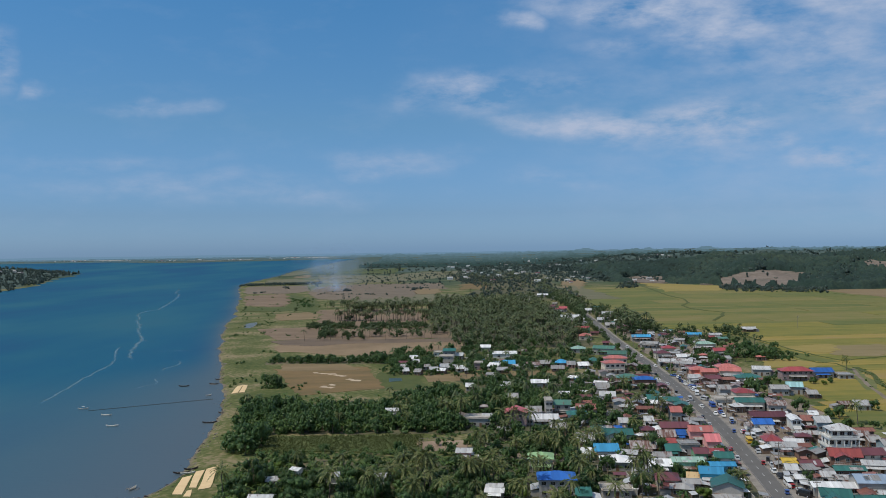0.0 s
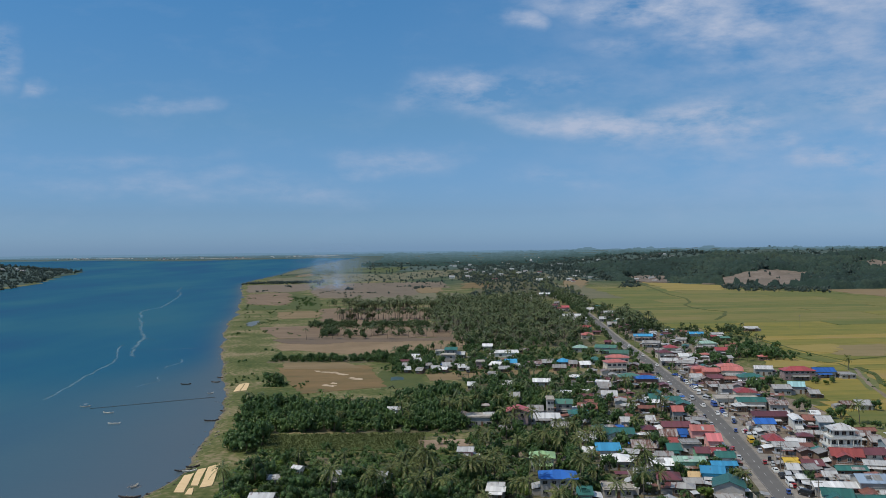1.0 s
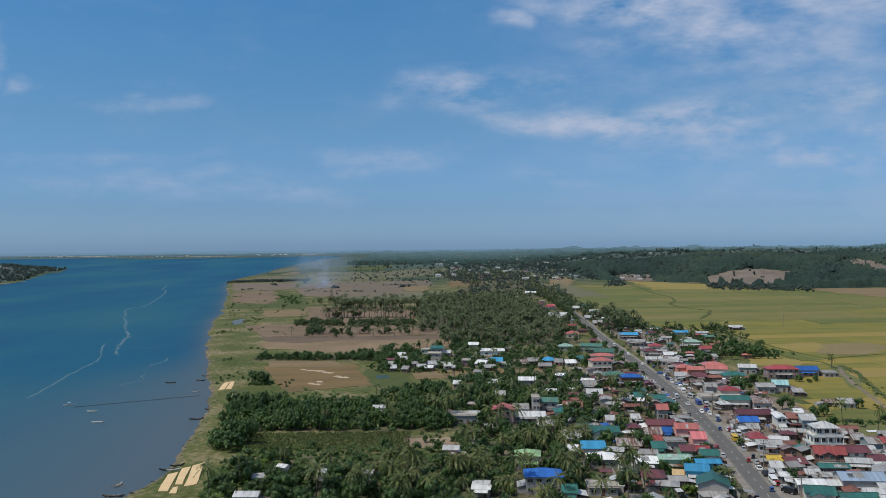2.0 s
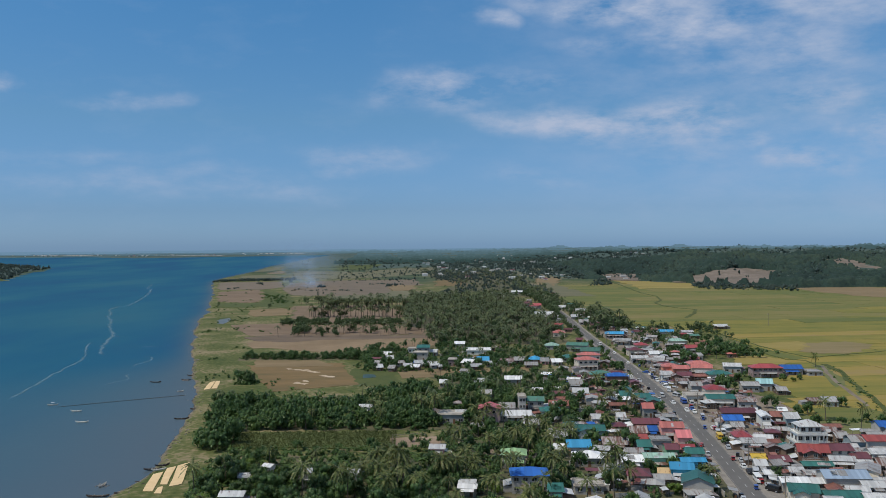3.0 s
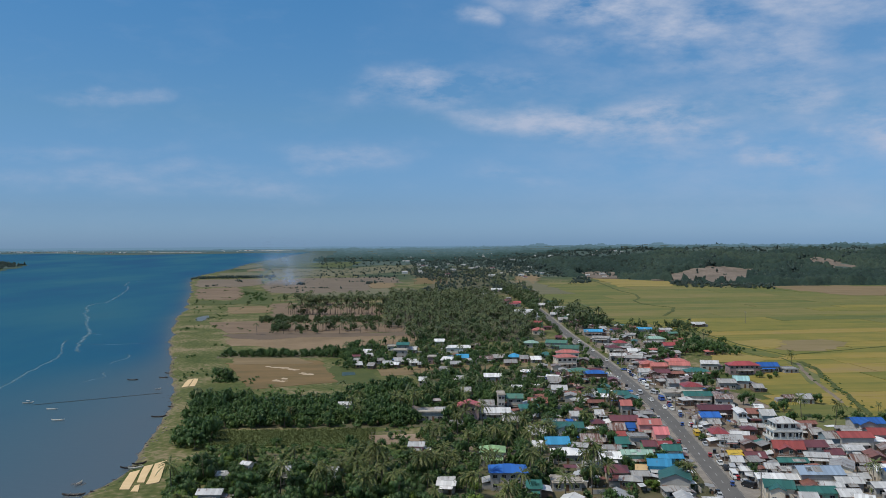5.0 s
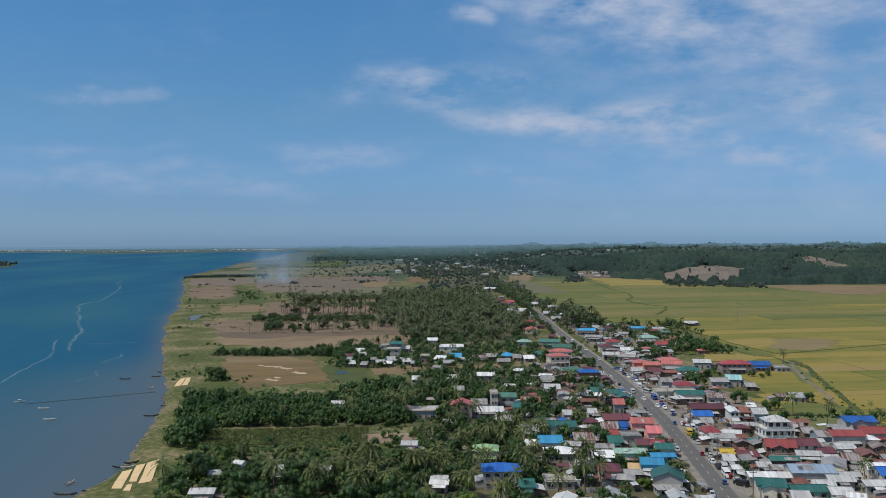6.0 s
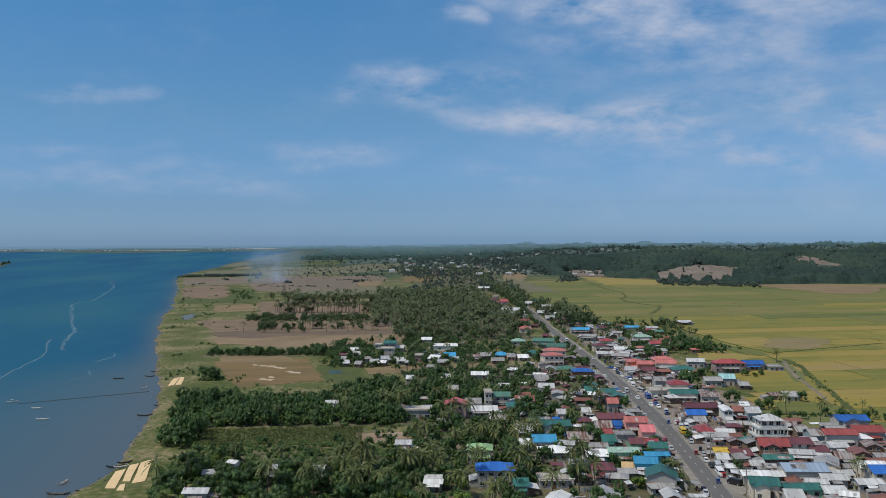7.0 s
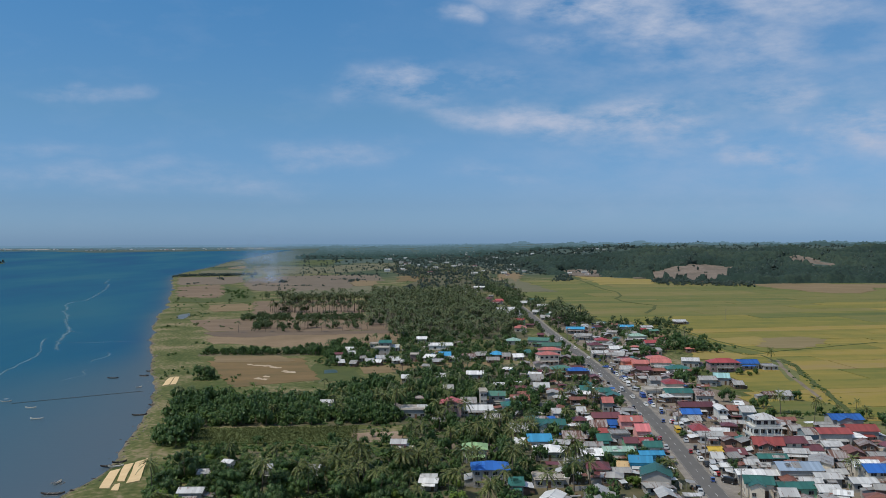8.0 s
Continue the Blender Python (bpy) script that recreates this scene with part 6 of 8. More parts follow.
def plain_fronds(n, length, top, seed, segs=3):
    r = np.random.RandomState(seed)
    v, q = [], []
    for i in range(n):
        az, up, ln = 2 * math.pi * (i * 0.382 + r.uniform(-0.05, 0.05)), r.uniform(-0.3, 1.1), length * r.uniform(0.8, 1.1)
        out, side = np.array([math.cos(az), math.sin(az), 0]), np.array([-math.sin(az), math.cos(az), 0])
        for k in range(segs + 1):
            t = k / segs
            p = np.array(top) + out * ln * t * (1 - 0.25 * t * abs(up)) + np.array([0, 0, ln * (up * 0.75 * t - 0.6 * t * t)])
            w = length * 0.12 * (math.sin(math.pi * (0.15 + 0.8 * t)))
            v += [p - side * w, p + side * w]
        m = len(v) - 2 * (segs + 1)
        q += [(m + 2 * k, m + 2 * k + 1, m + 2 * k + 3, m + 2 * k + 2) for k in range(segs)]
    return np.array(v), np.array(q), np.zeros(len(q), dtype=int)


def banana_leaves(n, length, top, seed):
    r = np.random.RandomState(seed)
    v, q = [], []
    for i in range(n):
        az, up, ln = 2 * math.pi * (i * 0.382 + r.uniform(-0.08, 0.08)), r.uniform(0.5, 1.5), length * r.uniform(0.75, 1.1)
        out, side = np.array([math.cos(az), math.sin(az), 0]), np.array([-math.sin(az), math.cos(az), 0])
        for k in range(5):
            t = k / 4
            p = np.array(top) + out * ln * t * 0.8 + np.array([0, 0, ln * (up * t - 1.0 * t * t)])
            w = length * 0.13 * math.sin(math.pi * (0.12 + 0.83 * t))
            v += [p - side * w - np.array([0, 0, w * 0.3]), p, p + side * w - np.array([0, 0, w * 0.3])]
        m = len(v) - 15
        for k in range(4):
            for j in range(2):
                a = m + 3 * k + j
                q.append((a, a + 1, a + 4, a + 3))
    return np.array(v), np.array(q), np.zeros(len(q), dtype=int)


def slots_mesh(name, piece, *mats):
    me = quads_mesh(name, piece[0], piece[1], mats[0])
    for m in mats[1:]:
        me.materials.append(m)
    if len(mats) > 1:
        me.polygons.foreach_set("material_index", np.asarray(piece[2], dtype=np.int32))
    return me


def limbs(height, seed, spread=1.8):
    """A tapered trunk that forks into a few limbs."""
    r = random.Random(seed)
    s = Shape().tube([(0, 0, -0.2), (0.05, 0.02, height * 0.3), (0.12, -0.05, height * 0.55)], [0.26, 0.19, 0.15], 7)
    for i in range(4):
        a = i * 1.6 + r.uniform(-0.4, 0.4)
        e = spread * r.uniform(0.6, 1.1)
        s.tube([(0.1, -0.03, height * 0.42), (math.cos(a) * e * 0.5, math.sin(a) * e * 0.5, height * 0.62), (math.cos(a) * e, math.sin(a) * e, height * 0.82)], [0.13, 0.09, 0.03], 5)
    return s


BROAD = []
for k in range(7):
    hgt, rad = (7.0, 9.0, 6.0, 8.0, 10.0, 5.0, 7.5)[k], (3.0, 3.8, 2.8, 3.6, 4.2, 2.6, 3.0)[k]
    crown = slots_mesh("crown", join(leaf_cloud(900, rad, hgt * 0.84, hgt * 0.16, 0.25, 40 + k, 15), hearts(rad, hgt * 0.84, hgt * 0.16, 40 + k, 15, 3, 4, 0.62)), LEAF[(0, 1, 1, 0, 0, 2, 1)[k]])
    BROAD.append((limbs(hgt, k).mesh("trunk", M_BARK), crown, ("dark green", "mid-green", "mid-green", "dark green", "large dark green", "bright green", "mid-green")[k]))
PALM = []
for k in range(5):
    hgt, bend = (9.0, 11.0, 8.0, 12.0, 10.0)[k], (0.5, 1.1, -0.7, 0.9, -1.3)[k]
    tr = Shape().tube([(0, 0, -0.2), (bend * 0.25, 0.1, hgt * 0.4), (bend * 0.7, 0.05, hgt * 0.75), (bend, 0, hgt)], [0.22, 0.16, 0.14, 0.12], 7)
    crown = slots_mesh("crown", join(fronds(19, 4.6, (bend, 0, hgt), 60 + k, 12, 0.60, 0.085), fronds(8, 3.9, (bend, 0, hgt - 0.15), 90 + k, 9, 0.35, 0.08, (-1.3, -0.5))), M_PALM)
    PALM.append((tr.mesh("trunk", M_PALM_BARK), crown))
BANANA = []
for k in range(3):
    hgt = (2.2, 2.8, 1.8)[k]
    tr = Shape().tube([(0, 0, -0.1), (0.05, 0, hgt * 0.6), (0, 0.05, hgt)], [0.16, 0.13, 0.08], 6)
    BANANA.append((tr.mesh("trunk", M_BANANA), slots_mesh("crown", banana_leaves(9, 2.6, (0, 0.05, hgt), 80 + k), M_BANANA)))


def plant(name, kinds, x, y, size, rnd, label, category, group, pick=None):
    k = rnd.randrange(len(kinds)) if pick is None else pick
    root = new(name)
    root.matrix_basis = pose(x, y, float(land_z(x, y)) + 0.02, 0, 0, rnd.uniform(0, 360)) @ Matrix.Diagonal((size, size, size * rnd.uniform(0.9, 1.1), 1))
    tagged(root, label if len(kinds[k]) < 3 else label.replace("leafy", kinds[k][2] + " leafy"), category, group)
    part("trunk", kinds[k][0], root)
    part("crown", kinds[k][1], root)


class Mass:
    """Many plants joined into one mesh of stuff."""

    def __init__(self, kinds):
        self.kinds, self.spots = kinds, []

    def put(self, x, y, size, rnd, lift=0.0):
        self.spots.append((x, y, float(land_z(x, y)) + lift, size, rnd.uniform(0, 6.283), rnd.randrange(len(self.kinds)), rnd.uniform(0.85, 1.2)))

    def build(self, name, label, category, *mats, soft=False):
        v, q, s, base = [], [], [], 0
        for x, y, z, size, a, k, tall in self.spots:
            pv, pq, ps = self.kinds[k]
            c, n = math.cos(a) * size, math.sin(a) * size
            v.append(np.stack([x + pv[:, 0] * c - pv[:, 1] * n, y + pv[:, 0] * n + pv[:, 1] * c, z + pv[:, 2] * size * tall], 1))
            q.append(pq + base)
            s.append(ps)
            base += len(pv)
        if not v:
            return
        me = slots_mesh(name, (np.concatenate(v), np.concatenate(q), np.concatenate(s)), *mats)
        if soft:
            me.polygons.foreach_set("use_smooth", np.ones(len(me.polygons), dtype=bool))
        tagged(new(name, me), label, category, kind="stuff")


MID_BROAD = [join(leaf_cloud(165, r, h * 0.85, h * 0.16, 0.53, 100 + i, 10), hearts(r, h * 0.85, h * 0.16, 100 + i, 10, 2, 4, 0.65), trunk_quads([(0, 0, -0.3), (0.1, 0, h * 0.5)], [0.2, 0.12], 4)) for i, (r, h) in enumerate(((3.0, 6.5), (3.7, 8.5), (2.6, 5.5), (3.4, 7.5)))]
THIN_BROAD = [join(leaf_cloud(70, r, h * 0.85, h * 0.16, 0.95, 140 + i, 8), trunk_quads([(0, 0, -0.3), (0.1, 0, h * 0.5)], [0.2, 0.12], 3)) for i, (r, h) in enumerate(((3.0, 6.5), (3.7, 8.5), (2.6, 5.5), (3.4, 7.5)))]
BUSH = [leaf_cloud(34, 1.7, 2.2, -0.2, 0.64, 130 + i, 5) for i in range(4)]
MID_PALM = [join(plain_fronds(15, 4.25, (b, 0, h), 150 + i), trunk_quads([(0, 0, -0.3), (b * 0.5, 0, h * 0.5), (b, 0, h)], [0.2, 0.15, 0.12], 4)) for i, (b, h) in enumerate(((0.4, 9), (-0.8, 11), (1.0, 10), (0.1, 8)))]
FAR_BROAD = [join(hearts(4.4, 6.6, -0.8, 170 + i, 3, 2, 4, 0.95, 0.4), leaf_cloud(6, 4.4, 6.6, -0.8, 1.0, 170 + i, 3)) for i in range(8)]
FAR_PALM = [join(plain_fronds(9, 3.8, (b, 0, h), 190 + i, 2), trunk_quads([(0, 0, -0.3), (b, 0, h)], [0.24, 0.16], 3)) for i, (b, h) in enumerate(((0.3, 9), (-0.6, 10.5), (0.7, 8.5)))]
MID_BANANA = [banana_leaves(8, 2.6, (0, 0, h), 210 + i) for i, h in enumerate((2.0, 2.8, 2.4))]

broad_mass, light_mass, palm_mass, bush_mass, banana_mass = Mass(MID_BROAD), Mass(MID_BROAD), Mass(MID_PALM), Mass(BUSH), Mass(MID_BANANA)
far_mass, far_palms, thin_mass = Mass(FAR_BROAD), Mass(FAR_PALM), Mass(THIN_BROAD)
corn_mass = Mass([leaf_cloud(11, 0.7, 1.5, 0.1, 0.26, 230 + i, 2) for i in range(3)])
COUNT = {"tree": 0, "palm_tree": 0, "banana_plant": 0}


def grow(kind, x, y, size, rnd):
    """A plant of its own where the camera is nearest, and part of the mass beyond."""
    if kind == "tree":
        if y < 370 and COUNT[kind] < 185:
            COUNT[kind] += 1
            plant("tree", BROAD, x, y, size, rnd, "leafy broadleaf tree with an uneven crown", "tree", "trees round the town")
        else:
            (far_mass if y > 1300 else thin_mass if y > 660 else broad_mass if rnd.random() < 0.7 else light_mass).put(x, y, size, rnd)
    elif kind == "palm_tree":
        if y < 400 and COUNT[kind] < 290:
            COUNT[kind] += 1
            plant("palm_tree", PALM, x, y, size, rnd, "tall coconut palm with arching feathery fronds", "palm tree", "coconut palms")
        else:
            palm_mass.put(x, y, size, rnd)
    elif kind == "banana_plant":
        if y < 370 and COUNT[kind] < 20:
            COUNT[kind] += 1
            plant("banana_plant", BANANA, x, y, size, rnd, "banana plant with broad torn green leaves", "banana plant", "banana plants")
        else:
            banana_mass.put(x, y, size, rnd)
    else:
        bush_mass.put(x, y, size, rnd)


def sow(poly, tries, mixture, seed, clear=1.2, sizes=(0.75, 1.2)):
    """Plants at random inside a plot, by shares of their kinds, clear of houses and the road."""
    rnd = random.Random(seed)
    xs, ys = [p[0] for p in poly], [p[1] for p in poly]
    kinds, shares = [k for k, _ in mixture], [s for _, s in mixture]
    for _ in range(tries):
        x, y = rnd.uniform(min(xs), max(xs)), rnd.uniform(min(ys), max(ys))
        if not in_polygon(x, y, poly) or (-7.5 < x - road_x(y) < 10.5 if y < 820 else -4.5 < x - road_x(y) < 5.5) or not free(x, y, clear):
            continue
        if y < 950 and rnd.random() < 0.75 and any(abs(x - a * y / b) < c and 0 < b - y < 8 + y * 0.028 for a, b, c in OPEN_FRONTS):
            continue
        if y < 560 and -46 < x - road_x(y) < 60 and rnd.random() < 0.5:
            continue
        grow(rnd.choices(kinds, shares)[0], x, y, rnd.uniform(*sizes), rnd)


T, P, B, S = "tree", "palm_tree", "banana_plant", "bush"
sow([(-58.8, 225.5), (12.3, 225.5), (7.4, 277), (-68.6, 286.8), (-68.6, 263.5)], 478, [(T, 5), (P, 0.7), (B, 5), (S, 5)], 1, sizes=(0.6, 1.05))
sow([(-66.2, 279.5), (7.4, 277), (4.9, 301.5), (-68.6, 306.5)], 174, [(T, 2), (P, 0.5), (B, 4), (S, 5)], 31, sizes=(0.5, 0.8))
sow([(-66.2, 301.5), (4.9, 301.5), (4.9, 321.2), (-71.1, 321.2)], 87, [(B, 2), (S, 5)], 32, sizes=(0.5, 0.8))
sow([(9.8, 228), (85.8, 228), (100.5, 321.2), (9.8, 323.6)], 478, [(T, 4), (P, 1.0), (B, 2), (S, 4)], 2, 0.3, (0.55, 1.0))
sow([(-90.7, 387.4), (-77.2, 357.9), (7.4, 357.9), (9.8, 416.8), (-34.3, 411.9), (-73.5, 407), (-98.1, 426.6)], 899, [(T, 6), (P, 0.35), (B, 4), (S, 4)], 3, sizes=(0.65, 1.1))
sow([(7.4, 357.9), (19.6, 357.9), (24.5, 453.5), (-4.9, 456), (-29.4, 431.5), (4.9, 416.8)], 188, [(T, 5), (P, 1), (B, 2), (S, 3)], 33, sizes=(0.7, 1.1))
sow([(9.8, 323.6), (100.5, 323.6), (120.1, 429), (88.3, 514.8), (4.9, 514.8), (14.7, 456)], 928, [(T, 5), (P, 0.9), (B, 2), (S, 4)], 4, 0.3, (0.55, 0.95))
sow([(-88.3, 367.7), (-73.5, 355.5), (-68.6, 321.2), (-80.9, 321.2)], 43, [(T, 3), (S, 1)], 5, sizes=(0.9, 1.2))
sow([(112.8, 228), (202.3, 228), (183.9, 321.2), (159.4, 404.5), (179, 588.4), (202.3, 735.5), (174.1, 858.1), (137.3, 404.5)], 928, [(T, 4), (P, 0.7), (B, 1.5), (S, 5)], 6, 0.3, (0.45, 0.9))
sow([(-118.9, 583.5), (-29.4, 576.1), (-29.4, 590.8), (-118.9, 600.6)], 377, [(T, 3), (S, 4)], 7, sizes=(0.45, 0.7))
sow([(-58.8, 583.5), (-24.5, 563.9), (-12.3, 612.9), (-49, 612.9)], 232, [(T, 4), (S, 3)], 34, sizes=(0.5, 0.8))
sow([(-34.3, 532), (98.1, 532), (103, 649.7), (24.5, 668.1), (-36.8, 625.2)], 551, [(T, 4), (P, 1), (S, 3)], 8, 0.3, (0.5, 0.85))
sow([(4.9, 637.4), (110.3, 661.9), (137.3, 882.6), (73.5, 882.6), (9.8, 760)], 609, [(T, 3), (P, 6)], 9, sizes=(0.8, 1.15))
sow([(-12.3, 760), (9.8, 747.7), (122.6, 882.6), (120.1, 1226), (-12.3, 1226)], 1044, [(T, 2), (P, 7)], 10, sizes=(0.85, 1.2))
for k, y in enumerate((918, 1050, 1062)):
    sow([(-118, y), (-8, y - 8), (-8, y + 7), (-122, y + 15)], 160, [(T, 0.6), (P, 6)], 50 + k, sizes=(0.85, 1.12))
sow([(-117.7, 720.8), (0, 708.5), (4.9, 774.7), (-112.8, 784.5)], 37, [(T, 1), (P, 2)], 11, sizes=(0.7, 1.0))
sow([(-133, 852), (-16, 850), (-16, 822), (-129, 830)], 330, [(T, 4), (S, 3)], 12, sizes=(0.6, 0.9))
sow([(-107, 752), (-99, 750), (-97, 775), (-106, 778)], 22, [(T, 1)], 112, sizes=(0.85, 1.15))
sow([(-96, 745), (-20, 738), (-20, 756), (-96, 758)], 34, [(T, 1), (P, 2)], 113, sizes=(0.7, 0.95))
sow([(-150, 1120), (-24.5, 1110), (-12.3, 1200), (-150, 1190)], 70, [(P, 4), (T, 1)], 13, sizes=(0.8, 1.0))
for k, row in enumerate(((-214, 1474, -88, 1441), (-93, 1688, 0, 1650), (-160, 1850, -10, 1890), (-106, 2536, 61, 2653), (-120, 2380, 55, 2560), (-130, 2200, 35, 2400), (-230, 1960, -110, 2010), (-300, 2200, -130, 2180), (-455, 2345, -300, 2390), (-490, 2900, -350, 3000), (-350, 2520, -150, 2510), (-420, 2650, -180, 2750))):
    rnd = random.Random(140 + k)
    for _ in range(30 if k < 3 else 24 if k < 8 else 40):
        q = rnd.random()
        far_mass.put(row[0] + (row[2] - row[0]) * q, row[1] + (row[3] - row[1]) * q + rnd.gauss(0, 9), rnd.uniform(0.28, 0.62), rnd)
sow([(-245, 1345), (-82, 1345), (0, 1640), (0, 2452), (-340, 2474)], 110, [(T, 1)], 14, sizes=(0.3, 0.75))
rnd = random.Random(15)
for x, y, size in ((-332, 1542, 0.9), (-326, 1560, 0.8), (-322, 1582, 0.8), (-286, 1493, 0.7), (-308, 1706, 1.2), (-316, 1760, 1.2), (-264, 1818, 1.6), (-176, 1579, 1.5), (-172, 1585, 1.3), (-204, 1508, 0.7), (-51, 1607, 1.5), (-46, 1612, 1.6), (-56, 1600, 1.3)):
    for _ in range(3):
        far_mass.put(x + rnd.gauss(0, 2.0), y + rnd.gauss(0, 3), size * rnd.uniform(0.55, 0.8), rnd)
for _ in range(46):
    q = rnd.random()
    bush_mass.put(-175 - 45 * q + rnd.gauss(0, 6), 1150 + 180 * q + rnd.gauss(0, 15), rnd.uniform(0.9, 1.7), rnd)
sow([(-438, 1862), (-388, 1876), (-323, 1884), (-272, 1915), (-272, 1960), (-330, 1935), (-392, 1925), (-436, 1895)], 520, [(T, 1)], 15, sizes=(0.7, 1.15))
sow([(24.5, 1287), (159.4, 1226), (232.9, 1839), (196.1, 2329), (0, 2329), (73.5, 1594)], 1015, [(T, 5), (P, 2)], 16, sizes=(0.8, 1.2))
sow([(132.4, 784.5), (196.1, 784.5), (191.2, 1054), (156.9, 1054)], 188, [(T, 4), (P, 2)], 17, sizes=(0.7, 1.0))
sow([(147.1, 1054), (181.4, 1054), (220.6, 1532), (159.4, 1532)], 290, [(T, 4), (P, 1)], 18)
sow([(171.6, 576.1), (240.3, 576.1), (245.2, 735.5), (196.1, 784.5)], 120, [(T, 3), (S, 4)], 19, sizes=(0.65, 1.1))
sow([(296, 1520), (330, 1532), (362, 1600), (340, 1612), (300, 1560)], 46, [(T, 4), (S, 2)], 20, sizes=(0.7, 1.1))
sow([(-183.9, 760), (-85.8, 747.7), (-122.6, 1226), (-281.9, 1226)], 87, [(T, 1), (S, 4)], 21, sizes=(0.4, 0.9))
sow([(196.1, 367.7), (210.8, 367.7), (245.2, 502.6), (235.4, 508.7)], 58, [(S, 3)], 23, sizes=(0.4, 0.8))
sow([(144.6, 357.9), (183.9, 349.4), (210.8, 316.3), (208, 362), (160, 362)], 200, [(T, 0.5), (S, 5), (P, 0.4)], 24, sizes=(0.4, 0.8))

# low growth that fills the gaps under and between the trees
sow([(-70.7, 268.5), (18.7, 264.1), (21.0, 294.5), (-71.8, 301.0)], 520, [(S, 6), (B, 4)], 61, sizes=(0.6, 1.15))
sow([(-74.1, 304.2), (13.6, 299.4), (10.5, 320.8), (-73.4, 325.8)], 360, [(S, 6), (B, 3), (T, 0.6)], 62, sizes=(0.4, 0.75))
sow([(-90.3, 360.2), (2.6, 354.2), (0.6, 432.4), (-98.8, 440.3)], 620, [(S, 6), (B, 3)], 63, sizes=(0.7, 1.3))
sow([(1.7, 267.3), (56.3, 264.7), (78.4, 445.8), (-13.9, 453.5)], 620, [(S, 7), (B, 2), (T, 1.5)], 64, 0.2, (0.5, 1.0))
sow([(-15.8, 357.5), (25.5, 354.8), (26.8, 450.1), (-25.2, 445.9)], 260, [(T, 4), (S, 4), (B, 2)], 65, sizes=(0.6, 1.0))
sow([(-25.8, 266.3), (18.7, 264.1), (18.0, 277.9), (-27.1, 280.2)], 22, [(P, 1)], 66, sizes=(0.9, 1.1))
sow([(18.7, 264.1), (65.9, 261.8), (79.2, 322.0), (27.5, 325.2)], 14, [(P, 1)], 67, 0.2, (0.7, 0.95))
sow([(6.7, 335.7), (45.4, 333.3), (53.1, 388.3), (8.0, 391.5)], 16, [(P, 1)], 68, 0.2, (0.7, 0.95))
sow([(78.0, 414.1), (88.5, 413.2), (99.1, 461.9), (87.4, 462.9)], 12, [(P, 1)], 69, 0.1, (0.7, 0.9))
sow([(145.2, 562), (210, 545), (242, 698.4), (175.1, 720)], 115, [(T, 4), (S, 2), (P, 0.6)], 70, 0.2, (0.6, 1.05))
sow([(-42, 520), (34, 512), (40, 560), (-38, 580)], 90, [(T, 3), (S, 3)], 171, 0.1, (0.4, 0.75))
sow([(148.4, 457.6), (191.1, 453.9), (216.2, 513.2), (168.1, 518.0)], 60, [(T, 3), (S, 2)], 71, 0.2, (0.5, 0.85))

sow([(-29.7, 527.8), (31.3, 521.9), (37.4, 621.0), (-30.8, 622.2)], 120, [(S, 4), (T, 2)], 72, 0.2, (0.45, 0.8))
sow([(64.2, 261.9), (90.8, 260.6), (107.3, 360.4), (91.3, 361.4)], 60, [(T, 2), (P, 0.3), (S, 3)], 73, 0.2, (0.4, 0.75))

for k, (a, b) in enumerate(((-13, -4.6), (5.6, 15))):
    ys = [830, 1000, 1200, 1400, 1700]
    sow([(float(road_x(y)) + a, y) for y in ys] + [(float(road_x(y)) + b, y) for y in reversed(ys)], 170, [(T, 4), (P, 1)], 74 + k, 0.2, (0.7, 1.1))

rnd = random.Random(77)
for _ in range(330):
    y = rnd.uniform(930, 1720)
    grow(T if rnd.random() < 0.8 else P, float(road_x(y)) - rnd.uniform(4.4, 9), y, rnd.uniform(0.85, 1.35), rnd)

# tall clumps between the highway and the rice
rnd = random.Random(78)
for _ in range(60):
    y = rnd.uniform(510, 900)
    x = float(road_x(y)) + rnd.choice((-1, 1)) * rnd.uniform(6.2, 9.0)
    if free(x, y, 0.4):
        grow(T if rnd.random() < 0.7 else S, x, y, rnd.uniform(0.5, 0.85), rnd)
sow([(150, 740), (184, 745), (192, 800), (180, 880), (158, 860)], 110, [(T, 4), (P, 3)], 181, 0.1, (0.9, 1.35))
sow([(198, 580), (212, 575), (216, 610), (202, 615)], 22, [(T, 1)], 182, 0.1, (0.8, 1.2))
sow([(206, 560), (222, 560), (222, 588), (208, 588)], 16, [(T, 1)], 183, 0.1, (0.8, 1.1))
sow([(150, 440), (166, 440), (166, 455), (152, 455)], 9, [(T, 1)], 184, 0.1, (0.7, 1.0))
sow([(12, 290), (62, 290), (76, 400), (80, 470), (20, 505), (12, 400)], 190, [(T, 4), (S, 5), (B, 1)], 188, 0.2, (0.5, 0.9))
sow([(20, 300), (70, 300), (86, 450), (30, 460)], 9, [(P, 1)], 189, 0.2, (0.75, 1.0))
sow([(104, 512), (122, 512), (122, 545), (106, 545)], 30, [(T, 3), (S, 2)], 185, 0.1, (0.6, 0.9))

sow([(-30, 512), (30, 520), (100, 530), (100, 566), (-30, 556)], 230, [(S, 3), (T, 3)], 187, -0.9, (0.4, 0.85))
sow([(-40, 522), (40, 515), (44, 552), (-36, 560)], 130, [(S, 4), (T, 3)], 186, -0.6, (0.45, 0.8))

sow([(476, 1505), (519, 1580), (544, 1485), (602, 1512), (641, 1500), (626, 1426), (573, 1318), (517, 1350), (452, 1386)], 420, [(T, 5), (S, 1)], 191, 0.1, (0.9, 1.4))
sow([(308, 1560), (372, 1800), (396, 1792), (354, 1596), (319, 1518)], 130, [(T, 4), (S, 1)], 192, 0.1, (0.9, 1.3))

